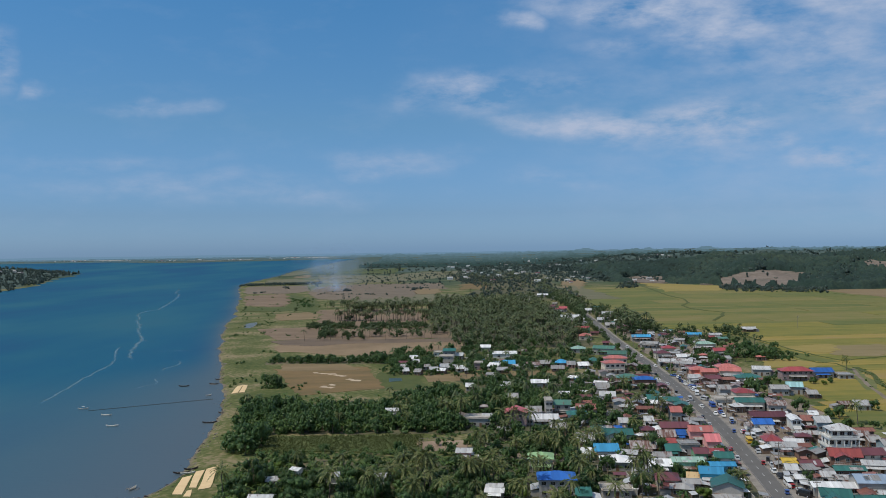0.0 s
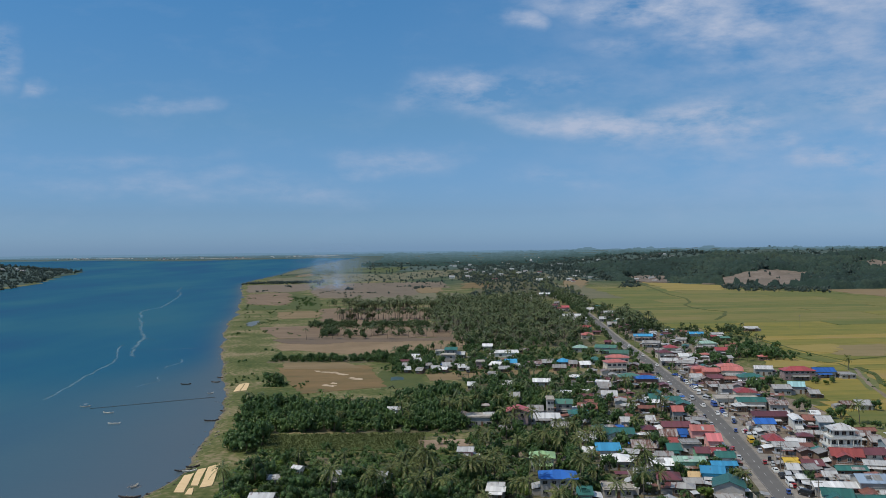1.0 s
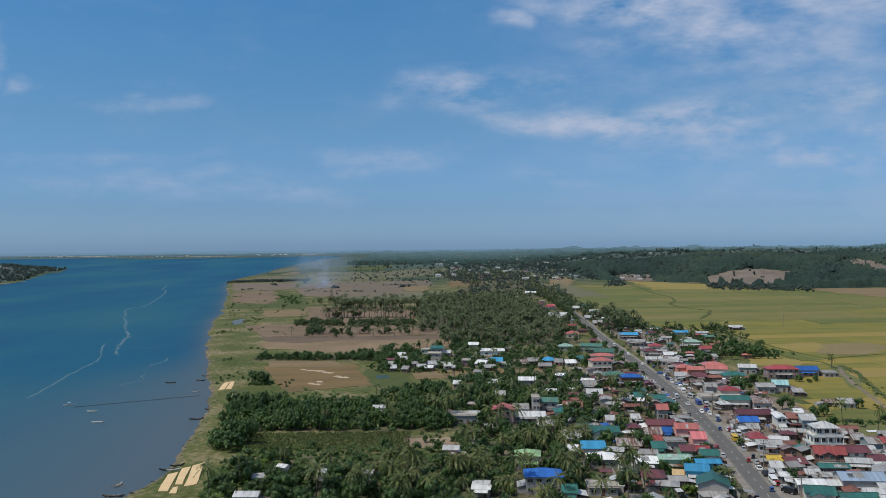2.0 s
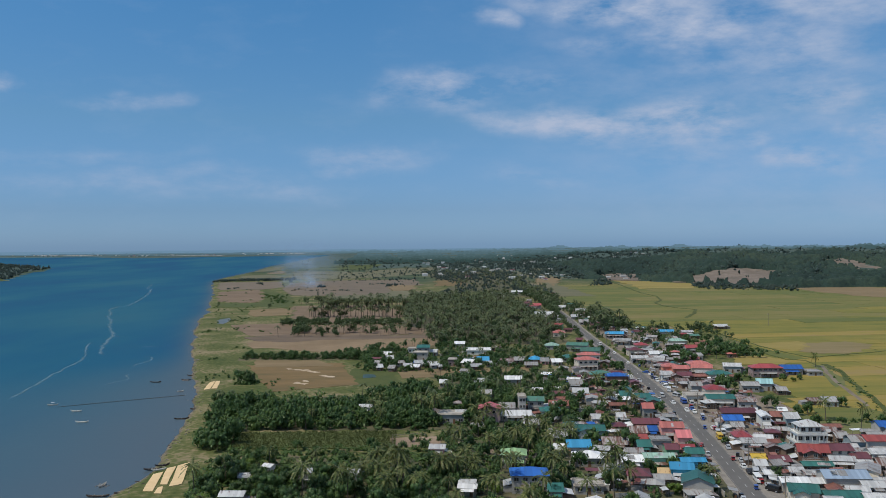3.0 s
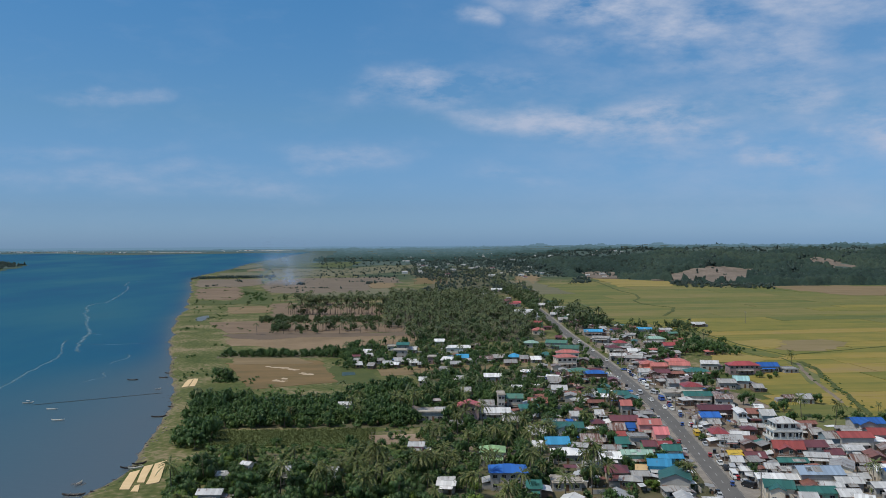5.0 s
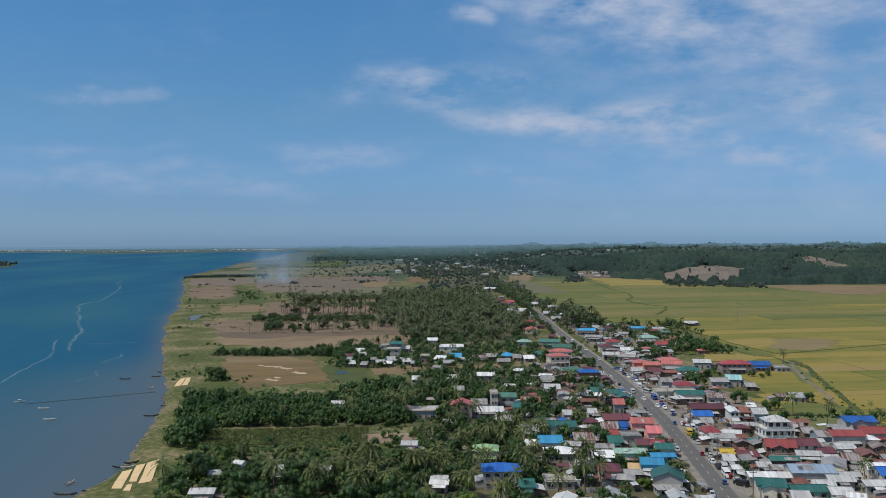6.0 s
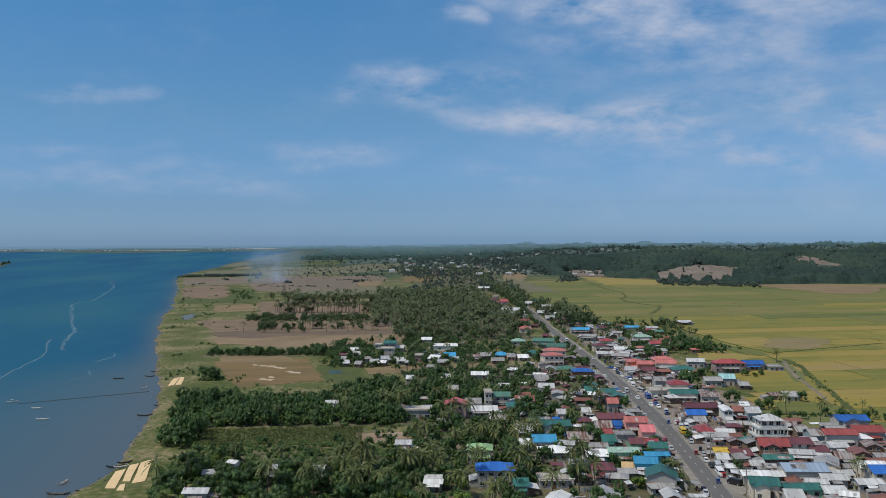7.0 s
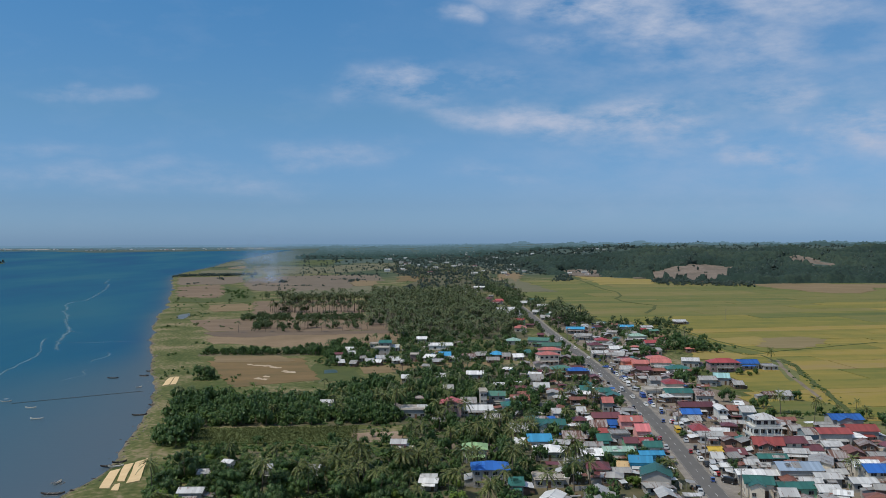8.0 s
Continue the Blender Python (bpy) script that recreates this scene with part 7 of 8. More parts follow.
sow([(228, 728), (246, 722), (252, 748), (236, 756)], 26, [(T, 3), (P, 1), (S, 2)], 193, 0.1, (0.7, 1.1))

# trees that stand alone
rnd = random.Random(9)
LONE = [
    (-94.6, 480, 1, 0.95), (-98.5, 483, 3, 0.9), (-91.5, 482, 0, 0.95), (-95.5, 486, 4, 0.85), (-78.5, 327.9, 4, 0.75), (197.2, 468, 2, 0.75), (201, 464, 5, 0.6), (207, 469, 2, 0.7), (165.4, 459.4, 0, 0.85), (170.5, 462.7, 3, 0.7), (157.3, 391, 3, 0.8), (162, 393.5, 1, 0.6), (164.5, 374.6, 0, 0.8),
    (169.5, 377, 3, 0.7), (191.4, 390.5, 3, 0.75), (66, 328.6, 4, 0.55), (75.2, 280.5, 3, 0.6), (79, 291.5, 0, 0.5), (76.4, 259, 5, 0.95), (112.4, 271.9, 1, 0.6), (127.6, 297, 5, 0.6), (42.3, 285, 3, 0.7), (44, 317, 0, 0.8), (93.8, 289, 3, 0.5),
]
LONE_BY_RICE = [
    (171, 542.6, 3, 1.1), (169, 551, 0, 1.1), (182.9, 563, 3, 1.0), (190, 585, 0, 1.1), (205.1, 569.1, 3, 0.8), (212, 575, 0, 0.8), (86.6, 342.5, 2, 0.5), (60.5, 270, 3, 0.6), (114, 322, 2, 0.55),
]
for x, y, k, size in LONE + LONE_BY_RICE:
    plant("tree", BROAD, x, y, size, rnd, "leafy lone broadleaf tree with a rounded crown", "tree", "", k)

PALM_SPOTS = [(30.5, 318.3), (38.7, 308.2), (15.7, 317.3), (6.6, 270.8), (20.2, 256.6), (29.1, 281.2), (48, 249), (170.5, 361.9), (236.5, 515), (87.9, 262), (57.5, 256), (64, 285), (42.5, 280), (63.7, 262), (55.6, 325), (40.7, 318), (47.8, 345), (89.8, 436), (79.6, 380), (87.8, 405), (60, 280), (14.9, 405.1)]
for k, (x, y) in enumerate(PALM_SPOTS):
    while not free(x, y, -0.3):
        y -= 0.7
    plant("palm_tree", PALM, x, y, 0.80 + 0.05 * (k % 4), rnd, "tall coconut palm with arching feathery fronds", "palm tree", "coconut palms", (0, 2, 4, 0, 2)[k % 5])

# woods far off: hills, plain, far bank and far shore
rnd = random.Random(3)
SCARS = [(576, 1640, 68, 78), (650, 1690, 44, 52), (856, 1735, 42, 70), (424, 1870, 40, 64)]


def in_scar(x, y, a, b, c, d):
    """True where the hill is cleared; each clearing runs farther downhill than up."""
    return ((x - a) / c) ** 2 + ((y - b) / np.where(np.asarray(y) < b, d * 2.2, d)) ** 2 < 1.05 + 0.3 * wobble(x, y, 20, 3)



n = 0
while n < 4800:
    y = rnd.uniform(1385, 3000)
    x = rnd.uniform(0.1, 0.68) * y
    rise = y - float(hill_foot(x))
    if rise < 4 or (rise > 700 and rnd.random() < 0.85):
        continue
    if any(in_scar(x, y, *k) for k in SCARS) and rnd.random() < 0.97:
        continue
    if wobble(x, y, 85, 6) > 0.8 and rnd.random() < 0.3:
        continue
    if x < 440 and rnd.random() < 0.5:
        continue
    far_mass.put(x, y, rnd.uniform(0.8, 1.3) * (1.7 if wobble(x, y, 45, 8) > 0.35 else 1.0), rnd, 3.5 if 20 < rise < 700 else -0.6)
    n += 1
for _ in range(4600):
    y = rnd.uniform(1840, 3400)
    x = rnd.uniform(-0.09, 0.36) * y
    if x < shore_x(y) + 15 or (y < 3000 and x < 40 and rnd.random() < 0.85) or wobble(x, y, 135, 4) > 0.55:
        continue
    far_mass.put(x, y, rnd.uniform(0.8, 1.25) * (1.3 if y > 2600 else 1.0), rnd)
for _ in range(1900):
    y = rnd.uniform(1650, 3000)
    x = -916 - (y - 1873) * 0.271 - rnd.uniform(2, 640)
    if y < 2856 + (-1168 - x) * 0.7 - 8:
        far_mass.put(x, y, rnd.uniform(1.1, 1.8), rnd)
for _ in range(260):
    y = rnd.uniform(2000, 3200)
    x = rnd.uniform(-0.14, 0.12) * y
    if x > shore_x(y) + 20:
        far_palms.put(x, y, rnd.uniform(0.5, 0.8), rnd)


def canopy():
    """The closed roof of the woods on the hills: domed crowns of uneven size, one beside another."""
    xs, rise = np.arange(320, 1400, 3.2), np.concatenate([np.arange(-2, 330, 3.2), np.arange(331, 760, 6.0)])
    gx, gr = np.meshgrid(xs, rise)
    gx = gx + 1.1 * wobble(gx, gr, 9, 1)
    gy = hill_foot(gx) + gr + 5 * wobble(gx, gr, 31, 5)
    r = np.random.RandomState(17)
    cell, many = 11.0, 512
    jit = r.uniform(0.12, 0.88, (many, many, 2))
    size = r.uniform(0.55, 1.25, (many, many))
    ci, cj = np.floor(gx / cell).astype(int), np.floor(gy / cell).astype(int)
    top = np.zeros_like(gx)
    for di in (-1, 0, 1):
        for dj in (-1, 0, 1):
            a, b = (ci + di) % many, (cj + dj) % many
            far = np.hypot(gx - (ci + di + jit[a, b, 0]) * cell, gy - (cj + dj + jit[a, b, 1]) * cell) / (7.6 * size[a, b])
            top = np.maximum(top, np.sqrt(np.clip(1 - far ** 2, 0, 1)) * 12.0 * size[a, b])
    lift = top + 2.5 + 4.5 * wobble(gx, gy, 34, 7) + 4.0 * wobble(gx, gy, 80, 9) + r.uniform(-1.3, 1.3, gx.shape)
    for k in SCARS:
        lift = np.where(in_scar(gx, gy, *k), -4.0, lift)
    lift = np.where(wobble(gx, gy, 95, 6) > 0.78, np.minimum(lift, 0.8), lift)
    lift *= smooth(-2, 7, gr) * (1 - smooth(720, 758, gr)) * smooth(335, 400, gx + 14 * wobble(gx, gy, 40, 2))
    z = land_z(gx, gy) + lift - 0.6
    idx = np.arange(gx.size).reshape(gx.shape)
    quads = np.stack([idx[:-1, :-1], idx[:-1, 1:], idx[1:, 1:], idx[1:, :-1]], -1).reshape(-1, 4)
    me = quads_mesh("hill_woods", np.stack([gx, gy, z], -1).reshape(-1, 3), quads, M_SHADED_CANOPY, True)
    tagged(new("hill_woods", me), "closed dark green canopy of wooded hills, crown shade painted in", "woods", kind="stuff")


canopy()
# bushes in clumps along the riverbank
for _ in range(24):
    y = rnd.uniform(330, 1500)
    x, many = float(shore_x(y)) + rnd.uniform(4, 22 + y * 0.05), rnd.randint(2, 9)
    for _ in range(many):
        bush_mass.put(max(float(shore_x(y)) + 2, x + rnd.gauss(0, 3.5)), y + rnd.gauss(0, 5), rnd.uniform(0.35, 0.9), rnd)
for _ in range(26):
    bush_mass.put(-95 + rnd.gauss(0, 2.6), 481 + rnd.gauss(0, 3), rnd.uniform(0.7, 1.1), rnd)
# scrub along the farm track
for _ in range(260):
    t = rnd.random()
    x, y = np.interp(t, [0, 0.2, 0.5, 1], [246, 240.5, 225.5, 196.5]), np.interp(t, [0, 0.2, 0.5, 1], [520, 492, 445, 350])
    bush_mass.put(float(x) + rnd.gauss(0.8, 0.8), float(y), rnd.uniform(0.18, 0.42), rnd)
# corn
for _ in range(5200):
    x, y = rnd.uniform(-79, -9), rnd.uniform(324, 353)
    corn_mass.put(x, y, rnd.uniform(0.45, 0.8), rnd)

corn_mass.build("corn_plants", "thick low dark green corn", "corn", M_CORN)
broad_mass.build("broadleaf_trees", "dense dark green broadleaf trees", "trees", LEAF[0], M_BARK)
thin_mass.build("farther_broadleaf_trees", "green broadleaf trees beyond the town, leaves lightened and blued for haze", "trees", M_HAZED_THIN_TREE, M_BARK)
light_mass.build("lighter_broadleaf_trees", "lighter green broadleaf trees among the others", "trees", LEAF[1], M_BARK)
palm_mass.build("coconut_grove", "grove of coconut palms over dry ground", "palm grove", M_GROVE, M_PALM_BARK)
bush_mass.build("bushes", "low green bushes and scrub", "bushes", LEAF[1])
banana_mass.build("banana_grove", "thick growth of banana plants", "banana plants", M_BANANA)
far_mass.build("far_woods", "distant woods over hills and plain, bluish haze painted into the leaves", "woods", M_HAZED_FAR_TREE, soft=True)
far_palms.build("far_palms", "scattered distant palms", "palms", M_PALM, M_PALM_BARK)
def slope(a, b, c, d, seed):
    """A cleared place on the hill."""
    ring = [(a + 1.15 * c * math.cos(k * 0.52), b + 1.15 * d * (2.2 if k > 6 else 1.0) * math.sin(k * 0.52)) for k in range(12)]
    patch("bare_slope", ring, M_SCAR, "bare reddish cleared slope on the wooded hill", "slope", lift=2.2, ragged=7, seed=seed)


for k, (a, b, c, d) in enumerate(SCARS):
    slope(a, b, c, d, 41 + k)

# ---- river: boats, stakes, foam, drying grain ----


def boat(x, y, length, turn, pale=False, outrigger=False, awning=False, ashore=False):
    """A narrow wooden canoe, open, with thwarts."""
    z = float(land_z(x, y)) + 0.12 if ashore else -0.45 + float(bowl(math.hypot(x, y)))
    b = new("boat")
    b.matrix_basis = pose(x, y, z - (0 if ashore else 0.12), 0, 0, turn)
    tagged(b, ("pale painted" if pale else "dark weathered") + " wooden canoe " + ("drawn up on the bank" if ashore else "moored on the shallow river"), "boat", "river boats")
    half, beam, n = length / 2, length * 0.075 + 0.18, 9
    v, f = [], []
    for i in range(n):
        t = -1 + 2 * i / (n - 1)
        w = beam * max(0.05, (1 - abs(t) ** 2.2)) ** 0.8
        lift = 0.45 * abs(t) ** 3
        v += [(t * half, -w, 0.5 + lift), (t * half, -w * 0.6, 0.04 + lift * 0.9), (t * half, w * 0.6, 0.04 + lift * 0.9), (t * half, w, 0.5 + lift),
              (t * half * 0.97, w * 0.82, 0.5 + lift), (t * half * 0.97, w * 0.5, 0.12 + lift), (t * half * 0.97, -w * 0.5, 0.12 + lift), (t * half * 0.97, -w * 0.82, 0.5 + lift)]
    for i in range(n - 1):
        k = 8 * i
        for j in range(8):
            f.append((k + j, k + 8 + j, k + 8 + (j + 1) % 8, k + (j + 1) % 8))
    f += [tuple(range(8)), tuple(reversed(range(8 * (n - 1), 8 * n)))]
    part("hull", mesh_of("hull", v, f, M_HULL_PALE if pale else M_HULL), b)
    for t in (-0.45, 0.0, 0.4):
        part("thwart", Shape().box(t * half - 0.12, -beam * 0.8, 0.42, t * half + 0.12, beam * 0.8, 0.46).mesh("thwart", M_POLE), b)
    if outrigger:
        for t in (-0.4, 0.4):
            part("outrigger_arm", Shape().box(t * half - 0.04, -1.7, 0.52, t * half + 0.04, 1.7, 0.58).mesh("outrigger_arm", M_POLE), b)
        for sy in (-1.7, 1.7):
            part("float", Shape().box(-half * 0.6, sy - 0.06, 0.1, half * 0.6, sy + 0.06, 0.22).mesh("float", M_POLE), b)
    if awning:
        part("awning", Shape().box(-half * 0.3, -beam, 1.45, half * 0.3, beam, 1.5).mesh("awning", ROOFS["white"]), b)
        for sx in (-half * 0.27, half * 0.27):
            for sy in (-beam * 0.8, beam * 0.8):
                part("post", Shape().tube([(sx, sy, 0.4), (sx, sy, 1.45)], [0.03, 0.03], 5).mesh("post", M_POLE), b)
    return b


boat(-177.5, 429.2, 5, 20, awning=True, pale=True)
boat(-159.5, 411.9, 5, 0, pale=True)
boat(-147, 386, 5.5, 4, pale=True)
boat(-148.3, 497.2, 6, 2)
boat(-133.1, 504.1, 5.5, -4, outrigger=True)
boat(-134.3, 521.6, 5, 10)
boat(-125.5, 464.6, 3.5, 40, pale=True)
boat(-104.3, 413.3, 6, 0)
boat(-105.2, 390.5, 6.5, 12)
boat(-101.4, 282.7, 5, 80, outrigger=True, pale=True)
boat(-91, 273.1, 6.5, 12, outrigger=True)
boat(-98.4, 270.4, 7, 2, outrigger=True)
boat(-91, 301.3, 6, 12, ashore=True)
boat(-88.6, 304.2, 5, 30, ashore=True)
boat(-88.3, 299, 5, 20, ashore=True, pale=True)

# sheds, crates, sheets and low walls between the houses
rnd = random.Random(64)
clutter = Shape()
YARDS = [[(48, 240), (90, 234), (122, 490), (74, 521), (54, 405)], [(110, 234), (176, 232), (184, 321), (145, 356), (172, 560), (146, 588), (124, 400)], [(146, 588), (184, 588), (202, 720), (170, 800)], [(-30, 540), (60, 536), (66, 600), (-24, 600)]]
for poly, many in zip(YARDS, (560, 560, 150, 90)):
    xs, ys = [p[0] for p in poly], [p[1] for p in poly]
    for _ in range(many):
        x, y = rnd.uniform(min(xs), max(xs)), rnd.uniform(min(ys), max(ys))
        if not in_polygon(x, y, poly) or -6 < x - road_x(y) < 10.2 or not free(x, y, -0.6):
            continue
        z, kind, a, b = float(land_z(x, y)), rnd.random(), rnd.uniform(1.0, 2.4), rnd.uniform(0.8, 1.7)
        slot = rnd.choice((0, 0, 1, 1, 2, 3, 4, 5, 6))
        if kind < 0.42:
            h, tip, skew = rnd.uniform(1.9, 2.7), rnd.uniform(-0.35, 0.35), rnd.uniform(-0.5, 0.5)
            clutter.slab([(x - a, y - b - skew, z + h - tip), (x + a, y - b + skew, z + h - tip), (x + a - skew * 0.3, y + b + skew, z + h + tip), (x - a - skew * 0.3, y + b - skew, z + h + tip)], 0.06, slot)
            for px in (x - a * 0.85, x + a * 0.85):
                for py, hh in ((y - b * 0.6, h - tip), (y + b * 0.6, h + tip)):
                    clutter.box(px - 0.05, py - 0.05, z - 0.1, px + 0.05, py + 0.05, z + hh * 0.97 - 0.06, 7)
        elif kind < 0.62:
            ln = rnd.uniform(2, 6)
            if rnd.random() < 0.5:
                clutter.box(x, y - ln / 2, z - 0.1, x + 0.14, y + ln / 2, z + rnd.uniform(1.1, 1.8), 8)
            else:
                clutter.box(x - ln / 2, y, z - 0.1, x + ln / 2, y + 0.14, z + rnd.uniform(1.1, 1.8), 8)
        else:
            for _ in range(rnd.randint(2, 5)):
                px, py, s = x + rnd.gauss(0, 0.9), y + rnd.gauss(0, 0.9), rnd.uniform(0.2, 0.55)
                clutter.box(px - s, py - s * 0.7, z - 0.05, px + s, py + s * 0.7, z + s * rnd.uniform(0.8, 2.0), rnd.choice((slot, 7, 8, 9)))
tagged(new("yard_clutter", clutter.mesh("yard_clutter", ROOFS["galv"], ROOFS["rusty"], ROOFS["white"], ROOFS["maroon"], ROOFS["blue"], ROOFS["silver"], ROOFS["brown"], M_POLE, WALLS["grey"], M_DOOR)), "lean-to sheets, crates and low block walls between houses", "yard clutter", kind="stuff")

# stones and driftwood along the waterline
rnd = random.Random(44)
debris = Shape()
for _ in range(520):
    y = rnd.uniform(250, 900)
    x, s = float(shore_x(y)) + rnd.gauss(0.5, 2.2), rnd.uniform(0.12, 0.45)
    z = max(float(land_z(x, y)), -0.6)
    a, b = s * rnd.uniform(0.7, 2.2), s * rnd.uniform(0.6, 1.2)
    debris.add([(x - a, y - b, z - 0.2), (x + a, y - b * 0.7, z - 0.2), (x + a * 0.8, y + b, z - 0.2), (x - a * 0.9, y + b * 0.8, z - 0.2), (x - a * 0.4, y - b * 0.3, z + s * 0.7), (x + a * 0.5, y + b * 0.2, z + s * 0.6)],
               [(0, 1, 5, 4), (1, 2, 5), (2, 3, 4, 5), (3, 0, 4)], 0 if rnd.random() < 0.6 else 1)
tagged(new("bank_debris", debris.mesh("bank_debris", M_POLE, M_HULL)), "stones and driftwood scattered along the waterline", "debris", kind="stuff")

fence = new("fish_fence")
tagged(fence, "line of thin stakes and net across the shallows", "fish fence")
ax, ay, bx, by = -173.0, 424.0, -120.0, 453.0
stake_me = Shape().tube([(0, 0, -1.5), (0, 0, 0.75)], [0.045, 0.035], 5).mesh("stake", M_POLE)
rnd = random.Random(12)
for i in range(60):
    t = i / 59
    part("stake", stake_me, fence, "", pose(ax + (bx - ax) * t, ay + (by - ay) * t + rnd.uniform(-0.3, 0.3), -0.5 + rnd.uniform(-0.2, 0.15), rnd.uniform(-6, 6), rnd.uniform(-6, 6), 0))
for first, last in ((0, 17), (17, 30), (30, 40)):
    s = Shape()
    for i in range(first, last):
        t0, t1 = i / 40, (i + 1) / 40
        xa, ya, xb, yb = ax + (bx - ax) * t0, ay + (by - ay) * t0, ax + (bx - ax) * t1, ay + (by - ay) * t1
        s.add([(xa, ya, -0.5), (xb, yb, -0.5), (xb, yb, -0.3), (xa, ya, -0.3), (xa, ya + 0.03, -0.5), (xb, yb + 0.03, -0.5), (xb, yb + 0.03, -0.3), (xa, ya + 0.03, -0.3)], [(0, 1, 2, 3), (7, 6, 5, 4), (3, 2, 6, 7)])
    part("net", s.mesh("net", M_HULL), fence)

def foam_line(points, width, seed):
    """A drifting film of foam: soft at both edges, broken along its length."""
    rnd = random.Random(seed)
    fine = []
    for k in range(len(points) - 1):
        p0, p1, p2, p3 = (Vector((*points[min(max(i, 0), len(points) - 1)], 0)) for i in (k - 1, k, k + 1, k + 2))
        n = max(3, int((p2 - p1).length / 6))
        for i in range(n):
            t = i / n
            fine.append(0.5 * ((2 * p1) + (p2 - p0) * t + (2 * p0 - 5 * p1 + 4 * p2 - p3) * t * t + (3 * p1 - p0 - 3 * p2 + p3) * t ** 3))
    fine.append(Vector((*points[-1], 0)))
    v, f, fade = [], [], []
    for i, p in enumerate(fine):
        along = (fine[min(i + 1, len(fine) - 1)] - fine[max(i - 1, 0)]).normalized()
        side = Vector((along.y, -along.x, 0))
        w, off = width * rnd.uniform(0.5, 1.3), side * width * (rnd.uniform(-0.4, 0.4) + 1.1 * float(wobble(p.x, p.y, 9, seed)))
        ends = min(1.0, i / 3, (len(fine) - 1 - i) / 3)
        for across, much in ((-1, 0.0), (0, 0.85 * ends), (1, 0.0)):
            q = p + side * w * across + off
            v.append((q.x, q.y, -0.42 + float(bowl(math.hypot(q.x, q.y)))))
            fade.append(much)
    for i in range(len(fine) - 1):
        f += [(3 * i, 3 * i + 1, 3 * i + 4, 3 * i + 3), (3 * i + 1, 3 * i + 2, 3 * i + 5, 3 * i + 4)]
    me = mesh_of("foam_line", v, f, M_FOAM)
    me.attributes.new("body", "FLOAT", "POINT").data.foreach_set("value", np.array(fade, dtype=np.float32))
    tagged(new("foam_line", me), "thin pale line of foam drifting on the river", "foam", kind="stuff")


foam_line([(-540, 1793), (-502, 1638), (-482, 1590), (-452, 1487), (-410, 1310), (-388, 1203), (-380, 1160), (-385, 1129), (-378, 1084), (-352, 1010), (-338, 963), (-318, 915), (-307, 881), (-298, 850), (-293, 838), (-272, 787), (-259, 742), (-249, 703), (-243, 676), (-224, 626)], 2.0, 1)
foam_line([(-264, 714), (-257, 686), (-237, 628), (-227, 592), (-224, 561), (-217, 513), (-211, 476), (-207, 448)], 1.1, 2)
foam_line([(-269.2, 770.8), (-255.3, 754.9), (-247.1, 749.2)], 1.14, 3)
foam_line([(-241.4, 678.2), (-216.4, 675.3), (-191.5, 679.8), (-176.6, 681.8)], 0.9, 5)
foam_line([(-520, 1770), (-523, 1788), (-528, 1823)], 1.8, 6)
foam_line([(-246.5, 930.3), (-235.8, 942.8)], 1.97, 8)
foam_line([(-172, 540), (-174, 525), (-168, 512), (-172, 500), (-175, 486)], 0.7, 21)
foam_line([(-194, 620), (-184, 608), (-180, 590), (-184, 574), (-181, 562)], 0.8, 22)

patch("grain_mat", [(-88.6, 293.8), (-85.6, 295.1), (-82, 271.4), (-85.2, 271.6)], M_GRAIN, "pale grain spread to dry on the riverbank", "drying grain", 0.2, 0.15, 61)
patch("grain_mat", [(-85.9, 300.3), (-83.2, 301.7), (-79.9, 279), (-82.1, 279.1)], M_GRAIN, "pale grain spread to dry on the riverbank", "drying grain", 0.2, 0.15, 62)
patch("grain_mat", [(-82.9, 303.1), (-80, 307.7), (-75.1, 278.7), (-78.5, 276.3)], M_GRAIN, "pale grain spread to dry on the riverbank", "drying grain", 0.2, 0.15, 63)
patch("grain_mat", [(-81.6, 275.2), (-80.3, 276.4), (-78.8, 268.8), (-80.9, 268.9)], M_GRAIN, "pale grain spread to dry on the riverbank", "drying grain", 0.2, 0.15, 64)
patch("grain_mat", [(-115.7, 488.2), (-113.5, 492), (-110.3, 465.1), (-113.3, 463.6)], M_GRAIN, "pale grain spread to dry on the riverbank", "drying grain", 0.2, 0.15, 65)
patch("grain_mat", [(-113.1, 492), (-110.8, 491.8), (-107, 466.7), (-109.7, 465.1)], M_GRAIN, "pale grain spread to dry on the riverbank", "drying grain", 0.2, 0.15, 66)

for k, (x, y, w) in enumerate(((-1750, 4230, 200), (-1180, 4190, 260), (-700, 4420, 160))):
    patch("dry_field", [(x - w, y - 40), (x + w, y - 30), (x + w * 0.9, y + 90), (x - w * 0.8, y + 80)], M_FAR_SAND, "pale dry field on the far shore", "field", lift=1.0, ragged=8, seed=90 + k)

